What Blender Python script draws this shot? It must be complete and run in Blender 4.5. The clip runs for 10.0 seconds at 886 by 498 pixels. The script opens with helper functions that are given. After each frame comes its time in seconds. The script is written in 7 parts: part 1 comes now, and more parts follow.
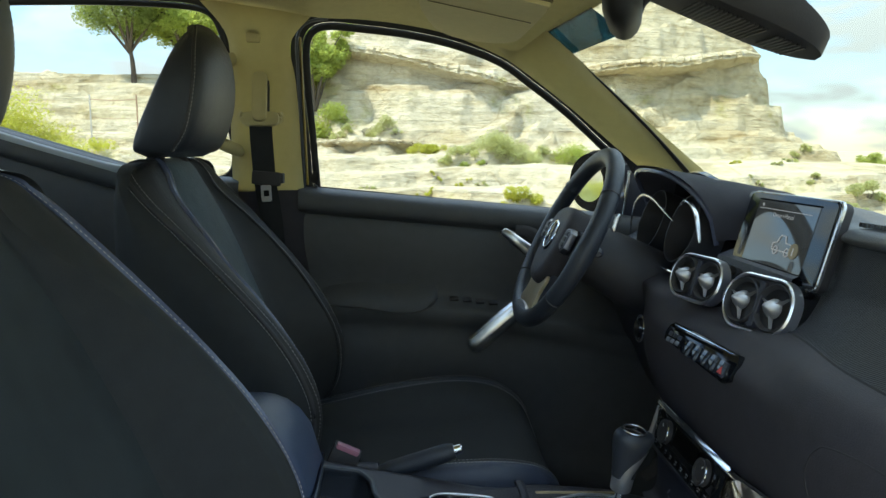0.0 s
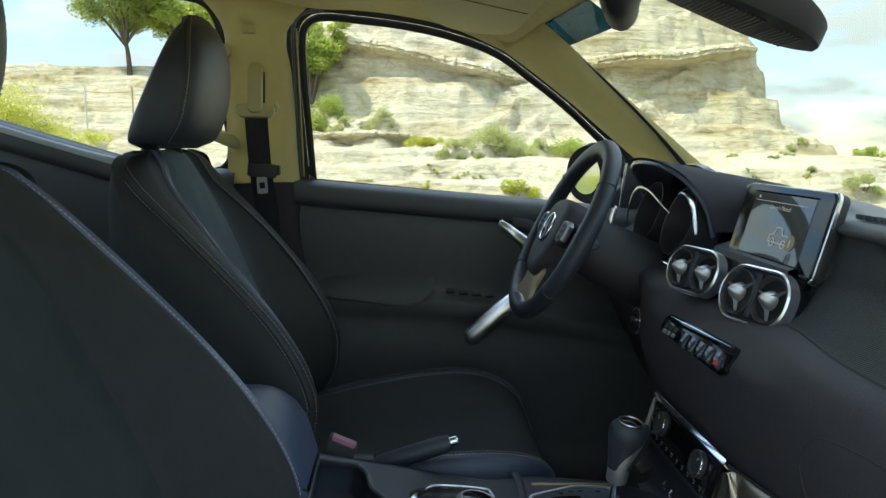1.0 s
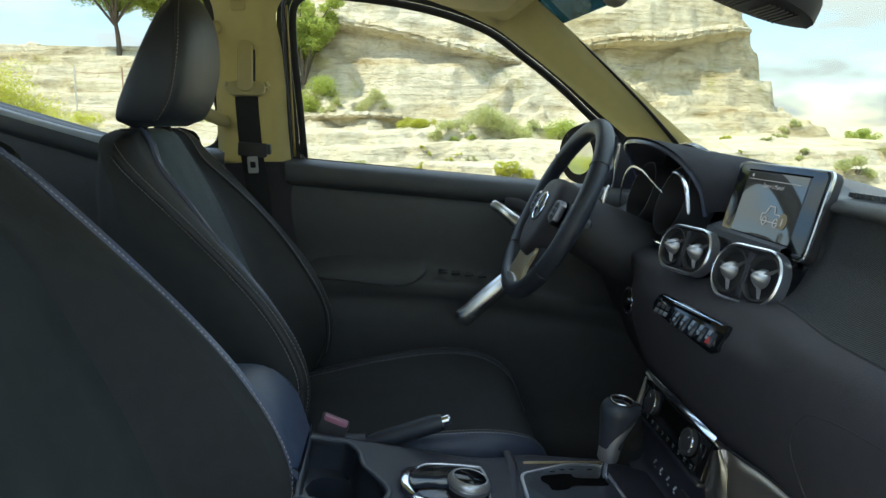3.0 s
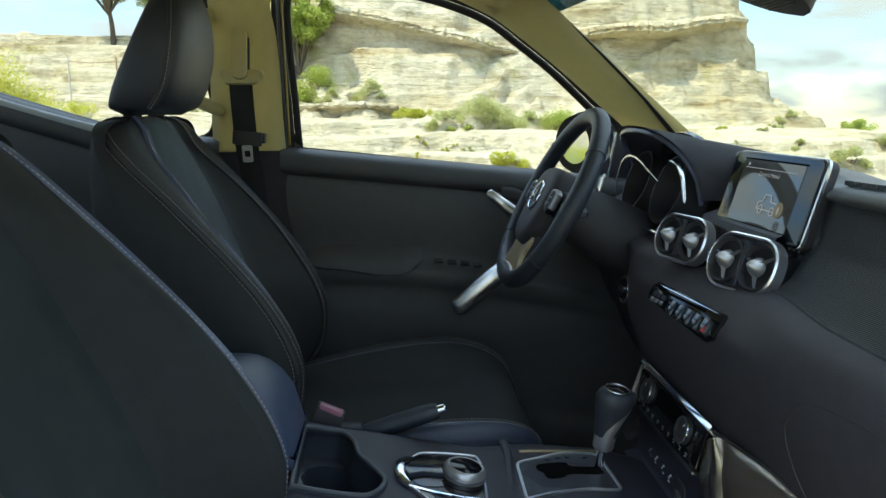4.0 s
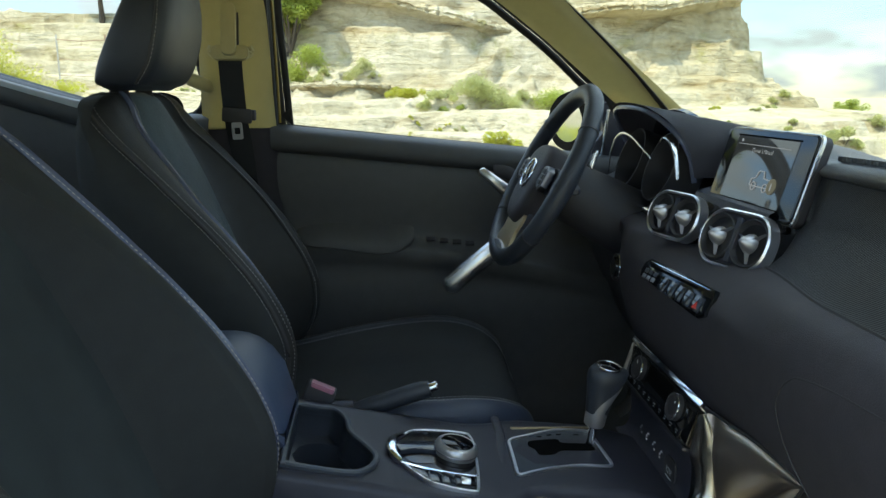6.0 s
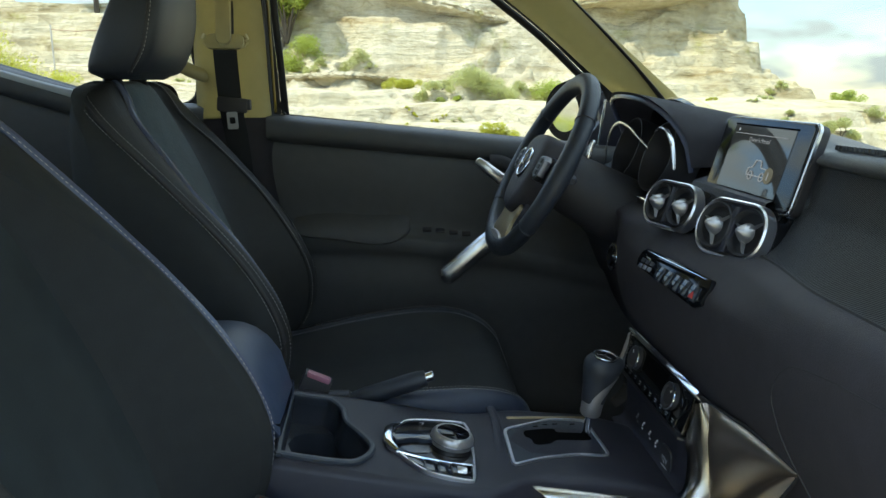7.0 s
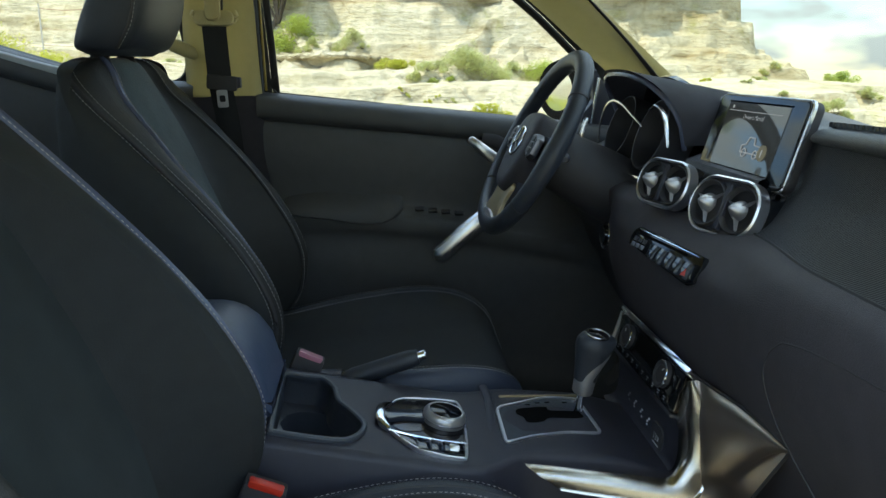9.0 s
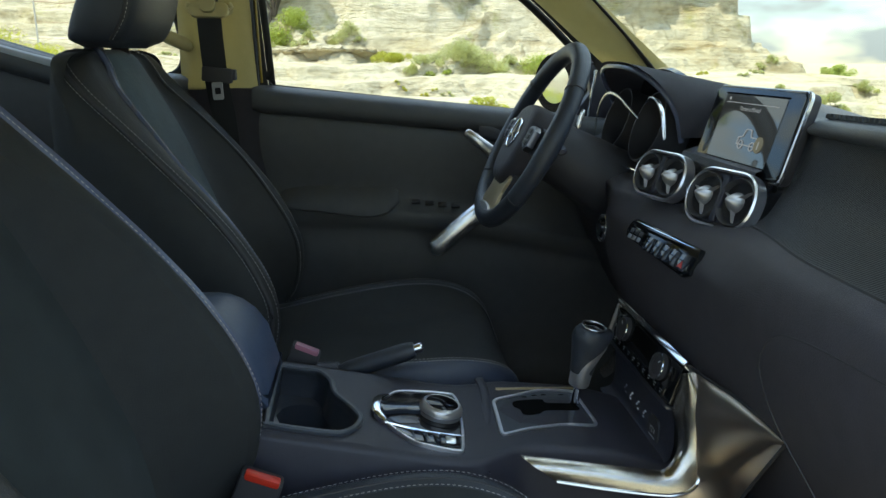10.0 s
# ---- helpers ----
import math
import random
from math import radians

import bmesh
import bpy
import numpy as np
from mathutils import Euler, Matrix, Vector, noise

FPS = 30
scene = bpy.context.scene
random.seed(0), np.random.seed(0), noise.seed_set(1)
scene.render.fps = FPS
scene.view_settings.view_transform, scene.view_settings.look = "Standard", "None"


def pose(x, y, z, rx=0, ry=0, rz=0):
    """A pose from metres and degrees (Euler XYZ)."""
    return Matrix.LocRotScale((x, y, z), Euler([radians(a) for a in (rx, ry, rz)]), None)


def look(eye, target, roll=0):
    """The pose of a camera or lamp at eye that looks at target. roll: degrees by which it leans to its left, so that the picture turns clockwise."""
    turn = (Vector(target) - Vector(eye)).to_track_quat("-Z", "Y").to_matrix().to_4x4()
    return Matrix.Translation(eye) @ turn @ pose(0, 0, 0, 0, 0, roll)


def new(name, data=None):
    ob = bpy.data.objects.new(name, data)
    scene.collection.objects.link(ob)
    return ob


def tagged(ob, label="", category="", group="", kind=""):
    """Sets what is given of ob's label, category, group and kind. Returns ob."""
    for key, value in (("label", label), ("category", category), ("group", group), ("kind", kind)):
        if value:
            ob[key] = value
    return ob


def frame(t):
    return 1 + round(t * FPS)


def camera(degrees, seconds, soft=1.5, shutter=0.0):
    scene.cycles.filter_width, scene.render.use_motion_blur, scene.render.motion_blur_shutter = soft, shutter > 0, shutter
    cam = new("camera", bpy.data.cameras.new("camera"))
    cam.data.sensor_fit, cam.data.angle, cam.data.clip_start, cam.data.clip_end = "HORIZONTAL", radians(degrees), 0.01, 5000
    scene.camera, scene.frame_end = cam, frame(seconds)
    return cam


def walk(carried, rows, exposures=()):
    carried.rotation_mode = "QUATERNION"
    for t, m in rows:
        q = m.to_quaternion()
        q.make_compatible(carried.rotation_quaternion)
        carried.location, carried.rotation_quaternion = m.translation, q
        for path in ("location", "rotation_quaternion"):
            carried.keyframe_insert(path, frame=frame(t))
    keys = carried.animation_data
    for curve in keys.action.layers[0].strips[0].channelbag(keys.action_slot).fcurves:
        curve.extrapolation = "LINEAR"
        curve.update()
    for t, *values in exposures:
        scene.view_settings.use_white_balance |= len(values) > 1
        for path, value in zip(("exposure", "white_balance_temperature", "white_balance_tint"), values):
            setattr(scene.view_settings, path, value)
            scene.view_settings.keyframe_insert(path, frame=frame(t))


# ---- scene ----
EXPOSURE, KELVIN, TINT = 1.11, 6450, 4
cam = camera(61.89, 10.0)
# seconds, eye in metres, turn in degrees
PATH = [
    (0.0, 0.0, -0.9721, 1.5, 82.286, -0.017, -2.557),
    (0.5, 0.0005, -0.971, 1.499, 82.046, -0.04, -2.639),
    (1.0, 0.001, -0.9698, 1.4979, 81.753, -0.076, -2.796),
    (1.5, 0.0015, -0.9686, 1.4968, 81.476, -0.101, -2.928),
    (2.0, 0.002, -0.9675, 1.4954, 81.11, -0.121, -3.092),
    (3.5, 0.0035, -0.9633, 1.4909, 80.011, -0.18, -3.456),
    (4.0, 0.0041, -0.9619, 1.4894, 79.641, -0.196, -3.625),
    (4.5, 0.0046, -0.9604, 1.4879, 79.262, -0.217, -3.764),
    (5.0, 0.0052, -0.9589, 1.4863, 78.861, -0.236, -3.894),
    (5.5, 0.0058, -0.9576, 1.4848, 78.493, -0.254, -4.032),
    (7.0, 0.0078, -0.9537, 1.4803, 77.464, -0.311, -4.408),
    (7.5, 0.0083, -0.9525, 1.479, 77.132, -0.326, -4.522),
    (8.0, 0.0088, -0.9514, 1.4775, 76.763, -0.33, -4.66),
    (8.5, 0.0094, -0.9502, 1.476, 76.405, -0.341, -4.789),
    (9.0, 0.01, -0.9491, 1.4745, 76.045, -0.367, -4.922),
    (9.5, 0.0105, -0.9482, 1.4732, 75.774, -0.371, -5.044),
    (10.0, 0.0109, -0.9473, 1.4721, 75.562, -0.385, -5.172),
]
walk(cam, [(t, pose(x, y, z, rx, ry, rz)) for t, x, y, z, rx, ry, rz in PATH], exposures=[(0.0, EXPOSURE, KELVIN, TINT), (10.0, EXPOSURE, KELVIN, TINT)])

# ---- light ----
TO_SUN = Vector((-0.50, -0.22, 0.84)).normalized()
world = bpy.data.worlds.new("sky")
scene.world = world
world.use_nodes = True
wt = world.node_tree
sky = wt.nodes.new("ShaderNodeTexSky")
sky.sky_type, sky.sun_disc = "NISHITA", False
sky.sun_elevation = math.asin(TO_SUN.z)
sky.sun_rotation = math.atan2(TO_SUN.x, TO_SUN.y)
sky.dust_density = 0.0
sky.ozone_density = 4.0
# broken white cloud over the blue
wc = wt.nodes.new("ShaderNodeTexCoord")
wmap = wt.nodes.new("ShaderNodeMapping")
wmap.inputs["Scale"].default_value = (1.0, 1.0, 3.2)
wn = wt.nodes.new("ShaderNodeTexNoise")
wn.inputs["Scale"].default_value, wn.inputs["Detail"].default_value = 6.5, 8.0
wr = wt.nodes.new("ShaderNodeValToRGB")
wr.color_ramp.elements[0].position, wr.color_ramp.elements[1].position = 0.43, 0.56
wmix = wt.nodes.new("ShaderNodeMix")
wmix.data_type = "RGBA"
wmix.inputs["B"].default_value = (3.6, 4.1, 4.35, 1)
wt.links.new(wc.outputs["Generated"], wmap.inputs["Vector"])
wt.links.new(wmap.outputs["Vector"], wn.inputs["Vector"])
wt.links.new(wn.outputs["Fac"], wr.inputs["Fac"])
wt.links.new(wr.outputs["Color"], wmix.inputs["Factor"])
wt.links.new(sky.outputs["Color"], wmix.inputs["A"])
bg = wt.nodes["Background"]
bg.inputs["Strength"].default_value = 0.23
# cloudy skies grow brighter from the horizon to the zenith
wsep = wt.nodes.new("ShaderNodeSeparateXYZ")
wt.links.new(wc.outputs["Generated"], wsep.inputs["Vector"])
wlum = wt.nodes.new("ShaderNodeMapRange")
wlum.inputs["From Min"].default_value, wlum.inputs["From Max"].default_value = 0.0, 1.0
wlum.inputs["To Min"].default_value, wlum.inputs["To Max"].default_value = 0.36, 1.64
wt.links.new(wsep.outputs["Z"], wlum.inputs["Value"])
wmul = wt.nodes.new("ShaderNodeVectorMath")
wmul.operation = "SCALE"
wt.links.new(wmix.outputs["Result"], wmul.inputs[0])
wt.links.new(wlum.outputs["Result"], wmul.inputs["Scale"])
wt.links.new(wmul.outputs["Vector"], bg.inputs["Color"])
sun = new("sun", bpy.data.lights.new("sun", "SUN"))
sun.data.energy, sun.data.angle, sun.data.color = 2.55, radians(0.6), (1.0, 0.94, 0.81)
sun.matrix_world = look(TO_SUN * 50, (0, 0, 0))


# ---- materials ----
def surface(name, color, rough=0.5, metal=0.0, var=0.15, scale=40.0, bump=0.0, bscale=400.0, coat=0.0, spec=0.5, stretch=(1, 1, 1), vscale=3.0, sheen=0.0):
    """A procedural surface: colour varied at two scales, fine relief, gloss varied a little."""
    m = bpy.data.materials.new(name)
    m.use_nodes = True
    t = m.node_tree
    b = t.nodes["Principled BSDF"]
    b.inputs["Metallic"].default_value = metal
    b.inputs["Coat Weight"].default_value = coat
    b.inputs["Coat Roughness"].default_value = 0.04
    b.inputs["Specular IOR Level"].default_value = spec
    b.inputs["Sheen Weight"].default_value = sheen
    co = t.nodes.new("ShaderNodeTexCoord")
    mp = t.nodes.new("ShaderNodeMapping")
    mp.inputs["Scale"].default_value = stretch
    t.links.new(co.outputs["Object"], mp.inputs["Vector"])

    def noise_node(s, detail):
        n = t.nodes.new("ShaderNodeTexNoise")
        n.inputs["Scale"].default_value, n.inputs["Detail"].default_value = s, detail
        t.links.new(mp.outputs["Vector"], n.inputs["Vector"])
        return n

    fine, broad = noise_node(scale, 4.0), noise_node(vscale, 3.0)
    add = t.nodes.new("ShaderNodeMath")
    add.operation = "ADD"
    t.links.new(fine.outputs["Fac"], add.inputs[0])
    t.links.new(broad.outputs["Fac"], add.inputs[1])
    rng = t.nodes.new("ShaderNodeMapRange")
    rng.inputs["From Min"].default_value, rng.inputs["From Max"].default_value = 0.6, 1.4
    rng.inputs["To Min"].default_value, rng.inputs["To Max"].default_value = 1 - var, 1 + var
    t.links.new(add.outputs[0], rng.inputs["Value"])
    mul = t.nodes.new("ShaderNodeMix")
    mul.data_type, mul.blend_type = "RGBA", "MULTIPLY"
    mul.inputs["Factor"].default_value = 1.0
    mul.inputs["A"].default_value = (*color, 1)
    t.links.new(rng.outputs["Result"], mul.inputs["B"])
    t.links.new(mul.outputs["Result"], b.inputs["Base Color"])
    rr = t.nodes.new("ShaderNodeMapRange")
    rr.inputs["To Min"].default_value, rr.inputs["To Max"].default_value = max(0.02, rough - 0.07), min(1, rough + 0.07)
    t.links.new(broad.outputs["Fac"], rr.inputs["Value"])
    t.links.new(rr.outputs["Result"], b.inputs["Roughness"])
    if bump:
        bn = noise_node(bscale, 3.0)
        bp = t.nodes.new("ShaderNodeBump")
        bp.inputs["Strength"].default_value, bp.inputs["Distance"].default_value = bump, 0.002
        t.links.new(bn.outputs["Fac"], bp.inputs["Height"])
        t.links.new(bp.outputs["Normal"], b.inputs["Normal"])
    return m


def glass(name, tint=(1, 1, 1), rough=0.0):
    m = bpy.data.materials.new(name)
    m.use_nodes = True
    t = m.node_tree
    t.nodes.remove(t.nodes["Principled BSDF"])
    out = t.nodes["Material Output"]
    tr, gl, lw, mx = (t.nodes.new("ShaderNode" + k) for k in ("BsdfTransparent", "BsdfGlossy", "LayerWeight", "MixShader"))
    tr.inputs["Color"].default_value = (*tint, 1)
    gl.inputs["Roughness"].default_value = rough
    lw.inputs["Blend"].default_value = 0.5
    pw = t.nodes.new("ShaderNodeMath")
    pw.operation = "POWER"
    pw.inputs[1].default_value = 5.0
    ma = t.nodes.new("ShaderNodeMath")
    ma.operation = "MULTIPLY_ADD"
    ma.inputs[1].default_value, ma.inputs[2].default_value = 0.9, 0.05
    t.links.new(lw.outputs["Facing"], pw.inputs[0])
    t.links.new(pw.outputs[0], ma.inputs[0])
    t.links.new(ma.outputs[0], mx.inputs["Fac"])
    t.links.new(tr.outputs[0], mx.inputs[1])
    t.links.new(gl.outputs[0], mx.inputs[2])
    t.links.new(mx.outputs[0], out.inputs["Surface"])
    return m


def weave(name, color, rough, scale, depth):
    """Dark soft trim pressed with a fine diagonal rib."""
    m = surface(name, color, rough, var=0.1, scale=60, bump=0.0)
    t = m.node_tree
    b = t.nodes["Principled BSDF"]
    co = t.nodes.new("ShaderNodeTexCoord")
    mp = t.nodes.new("ShaderNodeMapping")
    mp.inputs["Rotation"].default_value = (radians(35), 0, 0)
    wv = t.nodes.new("ShaderNodeTexWave")
    wv.wave_type, wv.bands_direction = "BANDS", "Z"
    wv.inputs["Scale"].default_value, wv.inputs["Distortion"].default_value = scale, 0.4
    bp = t.nodes.new("ShaderNodeBump")
    bp.inputs["Strength"].default_value, bp.inputs["Distance"].default_value = depth, 0.002
    t.links.new(co.outputs["Object"], mp.inputs["Vector"])
    t.links.new(mp.outputs["Vector"], wv.inputs["Vector"])
    t.links.new(wv.outputs["Fac"], bp.inputs["Height"])
    t.links.new(bp.outputs["Normal"], b.inputs["Normal"])
    return m


M_SUEDE = surface("suede", (0.052, 0.074, 0.080), 0.9, spec=0.2, var=0.40, scale=18, bump=0.25, bscale=900, sheen=0.25)
M_PANEL = surface("panel_suede", (0.031, 0.038, 0.039), 0.9, spec=0.2, var=0.30, scale=18, bump=0.25, bscale=900, sheen=0.08)
M_LEATHER = surface("leather", (0.032, 0.037, 0.047), 0.38, var=0.15, bump=0.35, bscale=650)
# copy of the leather with blue skylight put into its colour
M_LEATHER_LIT = surface("sky_lit_leather", (0.046, 0.056, 0.084), 0.40, var=0.15, bump=0.35, bscale=650)
M_SIDE = surface("seat_side", (0.032, 0.034, 0.034), 0.70, spec=0.28, var=0.15, bump=0.3, bscale=700)
# piping with a blue sky sheen put into its colour
M_PIPING_SHEEN = surface("piping", (0.12, 0.135, 0.20), 0.24, coat=0.3, var=0.1, bump=0.2, bscale=650)
# armrest leather, made bluer to hold the skylight on it
M_ARM = surface("armrest_leather", (0.066, 0.088, 0.145), 0.34, var=0.12, bump=0.25, bscale=650)
M_BOLSTER = surface("bolster_leather", (0.027, 0.027, 0.026), 0.5, spec=0.35, var=0.15, bump=0.35, bscale=650)
M_DOOR = surface("door_plastic", (0.063, 0.064, 0.064), 0.50, var=0.12, bump=0.3, bscale=800)
M_VISOR = surface("visor_cloth", (0.66, 0.58, 0.29), 0.85, var=0.06, scale=70, bump=0.25, bscale=900)
M_SEAM_SHADE = surface("beige_seam_shade", (0.16, 0.13, 0.06), 0.9, var=0.1)
M_SILL = surface("sill_grey", (0.42, 0.45, 0.46), 0.35, var=0.08, bump=0.1)
M_THREAD = surface("thread", (0.42, 0.40, 0.38), 0.8, var=0.2, scale=300)
M_HARD = surface("hard_plastic", (0.036, 0.036, 0.048), 0.38, spec=0.42, var=0.12, bump=0.3, bscale=900)
M_SOFT = surface("soft_plastic", (0.060, 0.055, 0.061), 0.58, spec=0.3, var=0.15, bump=0.35, bscale=700)
M_DEEP = surface("deep_plastic", (0.040, 0.038, 0.040), 0.6, var=0.1, bump=0.2)
M_RIB = weave("ribbed_trim", (0.046, 0.048, 0.052), 0.5, 140.0, 0.6)
# black gloss with the sky's reflection put into its base colour
M_GLOSS = surface("sky_gloss_black", (0.026, 0.032, 0.044), 0.07, var=0.1, spec=0.7)
M_BROWN = surface("smoked_gloss", (0.035, 0.024, 0.012), 0.12, var=0.1, coat=0.4)
M_GATE = surface("gate_grey", (0.050, 0.058, 0.072), 0.34, var=0.10, bump=0.2, bscale=900)
M_PIANO = surface("piano_black", (0.006, 0.006, 0.007), 0.08, var=0.1, coat=0.6)
M_CHROME = surface("chrome", (0.82, 0.84, 0.88), 0.10, 1.0, var=0.05)
M_SATIN = surface("satin_silver", (0.74, 0.73, 0.72), 0.27, 1.0, var=0.06, scale=200)
M_BRUSH = surface("brushed_metal", (0.86, 0.81, 0.72), 0.17, 1.0, var=0.07, scale=60, bump=0.05, bscale=300, stretch=(1, 12, 12))
M_BEIGE = surface("beige_lining", (0.52, 0.46, 0.215), 0.85, var=0.08, scale=70, bump=0.25, bscale=900)
M_BEIGE_HARD = surface("beige_plastic", (0.49, 0.43, 0.215), 0.55, var=0.06, scale=50, bump=0.2, bscale=800)
M_RUBBER = surface("rubber", (0.010, 0.010, 0.010), 0.6, var=0.15, bump=0.1)
M_YELLOW = surface("yellow_paint", (0.42, 0.27, 0.004), 0.35, var=0.05, coat=0.5)
M_EDGE = surface("shaded_yellow_paint", (0.20, 0.135, 0.003), 0.5, var=0.05)
M_INK = surface("ink_black", (0.006, 0.006, 0.008), 0.10, var=0.1, spec=0.35)
M_TAN = surface("bronze_paint", (0.50, 0.40, 0.24), 0.36, 0.6, var=0.06)
M_BELT = surface("belt_webbing", (0.016, 0.017, 0.018), 0.8, var=0.2, scale=20, bump=0.5, bscale=500, stretch=(1, 1, 3))
M_CARPET = surface("carpet", (0.075, 0.075, 0.078), 0.95, var=0.3, scale=150, bump=0.8, bscale=900)
M_RED = surface("red_button", (0.55, 0.03, 0.012), 0.35, var=0.08)
M_PINK = surface("pink_button", (0.40, 0.16, 0.22), 0.4, var=0.1)
M_GLASS = glass("window_glass", (0.96, 0.98, 0.96))
M_FRONT = glass("windscreen_glass", (0.92, 0.93, 0.85))
M_SHIELD = glass("screen_band", (0.010, 0.045, 0.085))
M_SILVER = surface("silver_paint", (0.48, 0.47, 0.47), 0.33, 0.75, var=0.05)
M_RING = surface("brushed_silver", (0.88, 0.88, 0.92), 0.30, 1.0, var=0.05)
M_GUN = surface("gunmetal", (0.22, 0.22, 0.24), 0.32, 1.0, var=0.06)
M_MIRROR = surface("mirror_glass", (0.85, 0.87, 0.88), 0.02, 1.0, var=0.01)
M_FAINT = surface("faint_print", (0.30, 0.30, 0.31), 0.6, var=0.05)
M_PRINT = surface("white_print", (0.85, 0.85, 0.85), 0.6, var=0.05)
M_BEZEL = surface("coated_black", (0.006, 0.007, 0.009), 0.09, var=0.05, spec=0.55)
M_SLOT = surface("slot_black", (0.004, 0.004, 0.004), 0.9, var=0.05, spec=0.05)


# ---- mesh helpers ----
def obj(name, verts, faces, mat, parent=None, label="", smooth=True):
    me = bpy.data.meshes.new(name)
    me.from_pydata([tuple(v) for v in verts], [], faces)
    me.materials.append(mat)
    if smooth:
        me.polygons.foreach_set("use_smooth", [True] * len(me.polygons))
    me.update()
    ob = new(name, me)
    if parent:
        ob.parent = parent
    if label:
        ob["label"] = label
    return ob


def part(name, bm, mat, parent, label="", sharp=35):
    bmesh.ops.recalc_face_normals(bm, faces=bm.faces[:])
    me = bpy.data.meshes.new(name)
    bm.to_mesh(me)
    bm.free()
    me.materials.append(mat)
    me.polygons.foreach_set("use_smooth", [True] * len(me.polygons))
    me.set_sharp_from_angle(angle=radians(sharp))
    ob = new(name, me)
    if parent:
        ob.parent = parent
    if label:
        ob["label"] = label
    return ob


def thing(name, label, category, group="", kind="", at=(0, 0, 0)):
    ob = new(name)
    ob.empty_display_size = 0.05
    ob.location = at
    return tagged(ob, label, category, group, kind)


def cr(pts, n, closed=False):
    """A smooth line of n points through the given ones."""
    pts = [Vector(p) for p in pts]
    k = len(pts)
    segs = k if closed else k - 1
    out = []
    for i in range(n):
        s = i * segs / (n if closed else n - 1)
        j = min(int(s), segs - 1)
        f = s - j
        get = (lambda q: pts[q % k]) if closed else (lambda q: pts[max(0, min(k - 1, q))])
        p0, p1, p2, p3 = get(j - 1), get(j), get(j + 1), get(j + 2)
        out.append(0.5 * ((2 * p1) + (p2 - p0) * f + (2 * p0 - 5 * p1 + 4 * p2 - p3) * f * f + (3 * p1 - p0 - 3 * p2 + p3) * f ** 3))
    return out


def lattice(rows_, closed=False, caps=False):
    """Quads over rows of points."""
    n, m = len(rows_), len(rows_[0])
    verts = [v for r in rows_ for v in r]
    faces = []
    for i in range(n - 1):
        for j in range(m if closed else m - 1):
            a, b = i * m + j, i * m + (j + 1) % m
            faces.append((a, b, b + m, a + m))
    if caps:
        faces.append(tuple(range(m))[::-1])
        faces.append(tuple((n - 1) * m + j for j in range(m)))
    return verts, faces


def bm_from(verts, faces):
    bm = bmesh.new()
    vs = [bm.verts.new(v) for v in verts]
    for f in faces:
        try:
            bm.faces.new([vs[i] for i in f])
        except ValueError:
            pass
    return bm


def tube_data(path, ra, rb=None, n=10, closed=False, up=(0, 0, 1), taper=None):
    """A swept ellipse along a line: ra across, rb along up."""
    rb = rb or ra
    path = [Vector(p) for p in path]
    k = len(path)
    rings = []
    for i, p in enumerate(path):
        a, b = (path[(i - 1) % k], path[(i + 1) % k]) if closed else (path[max(0, i - 1)], path[min(k - 1, i + 1)])
        d = (b - a).normalized()
        side = d.cross(Vector(up))
        side = side.normalized() if side.length > 1e-6 else Vector((1, 0, 0))
        nrm = side.cross(d).normalized()
        s = taper[i] if taper else 1.0
        rings.append([p + side * (ra * s * math.cos(2 * math.pi * j / n)) + nrm * (rb * s * math.sin(2 * math.pi * j / n)) for j in range(n)])
    if closed:
        rings.append(rings[0])
    return lattice(rings, True, not closed)


def tube(name, path, ra, mat, parent, rb=None, n=10, closed=False, up=(0, 0, 1), label="", taper=None):
    v, f = tube_data(path, ra, rb, n, closed, up, taper)
    bm = bm_from(v, f)
    if closed:
        bmesh.ops.remove_doubles(bm, verts=bm.verts[:], dist=1e-6)
    return part(name, bm, mat, parent, label)


def basis(o, u, v):
    """A pose with its x along u and y near v."""
    u = Vector(u).normalized()
    w = u.cross(Vector(v)).normalized()
    v = w.cross(u)
    m = Matrix((u, v, w)).transposed().to_4x4()
    m.translation = o
    return m


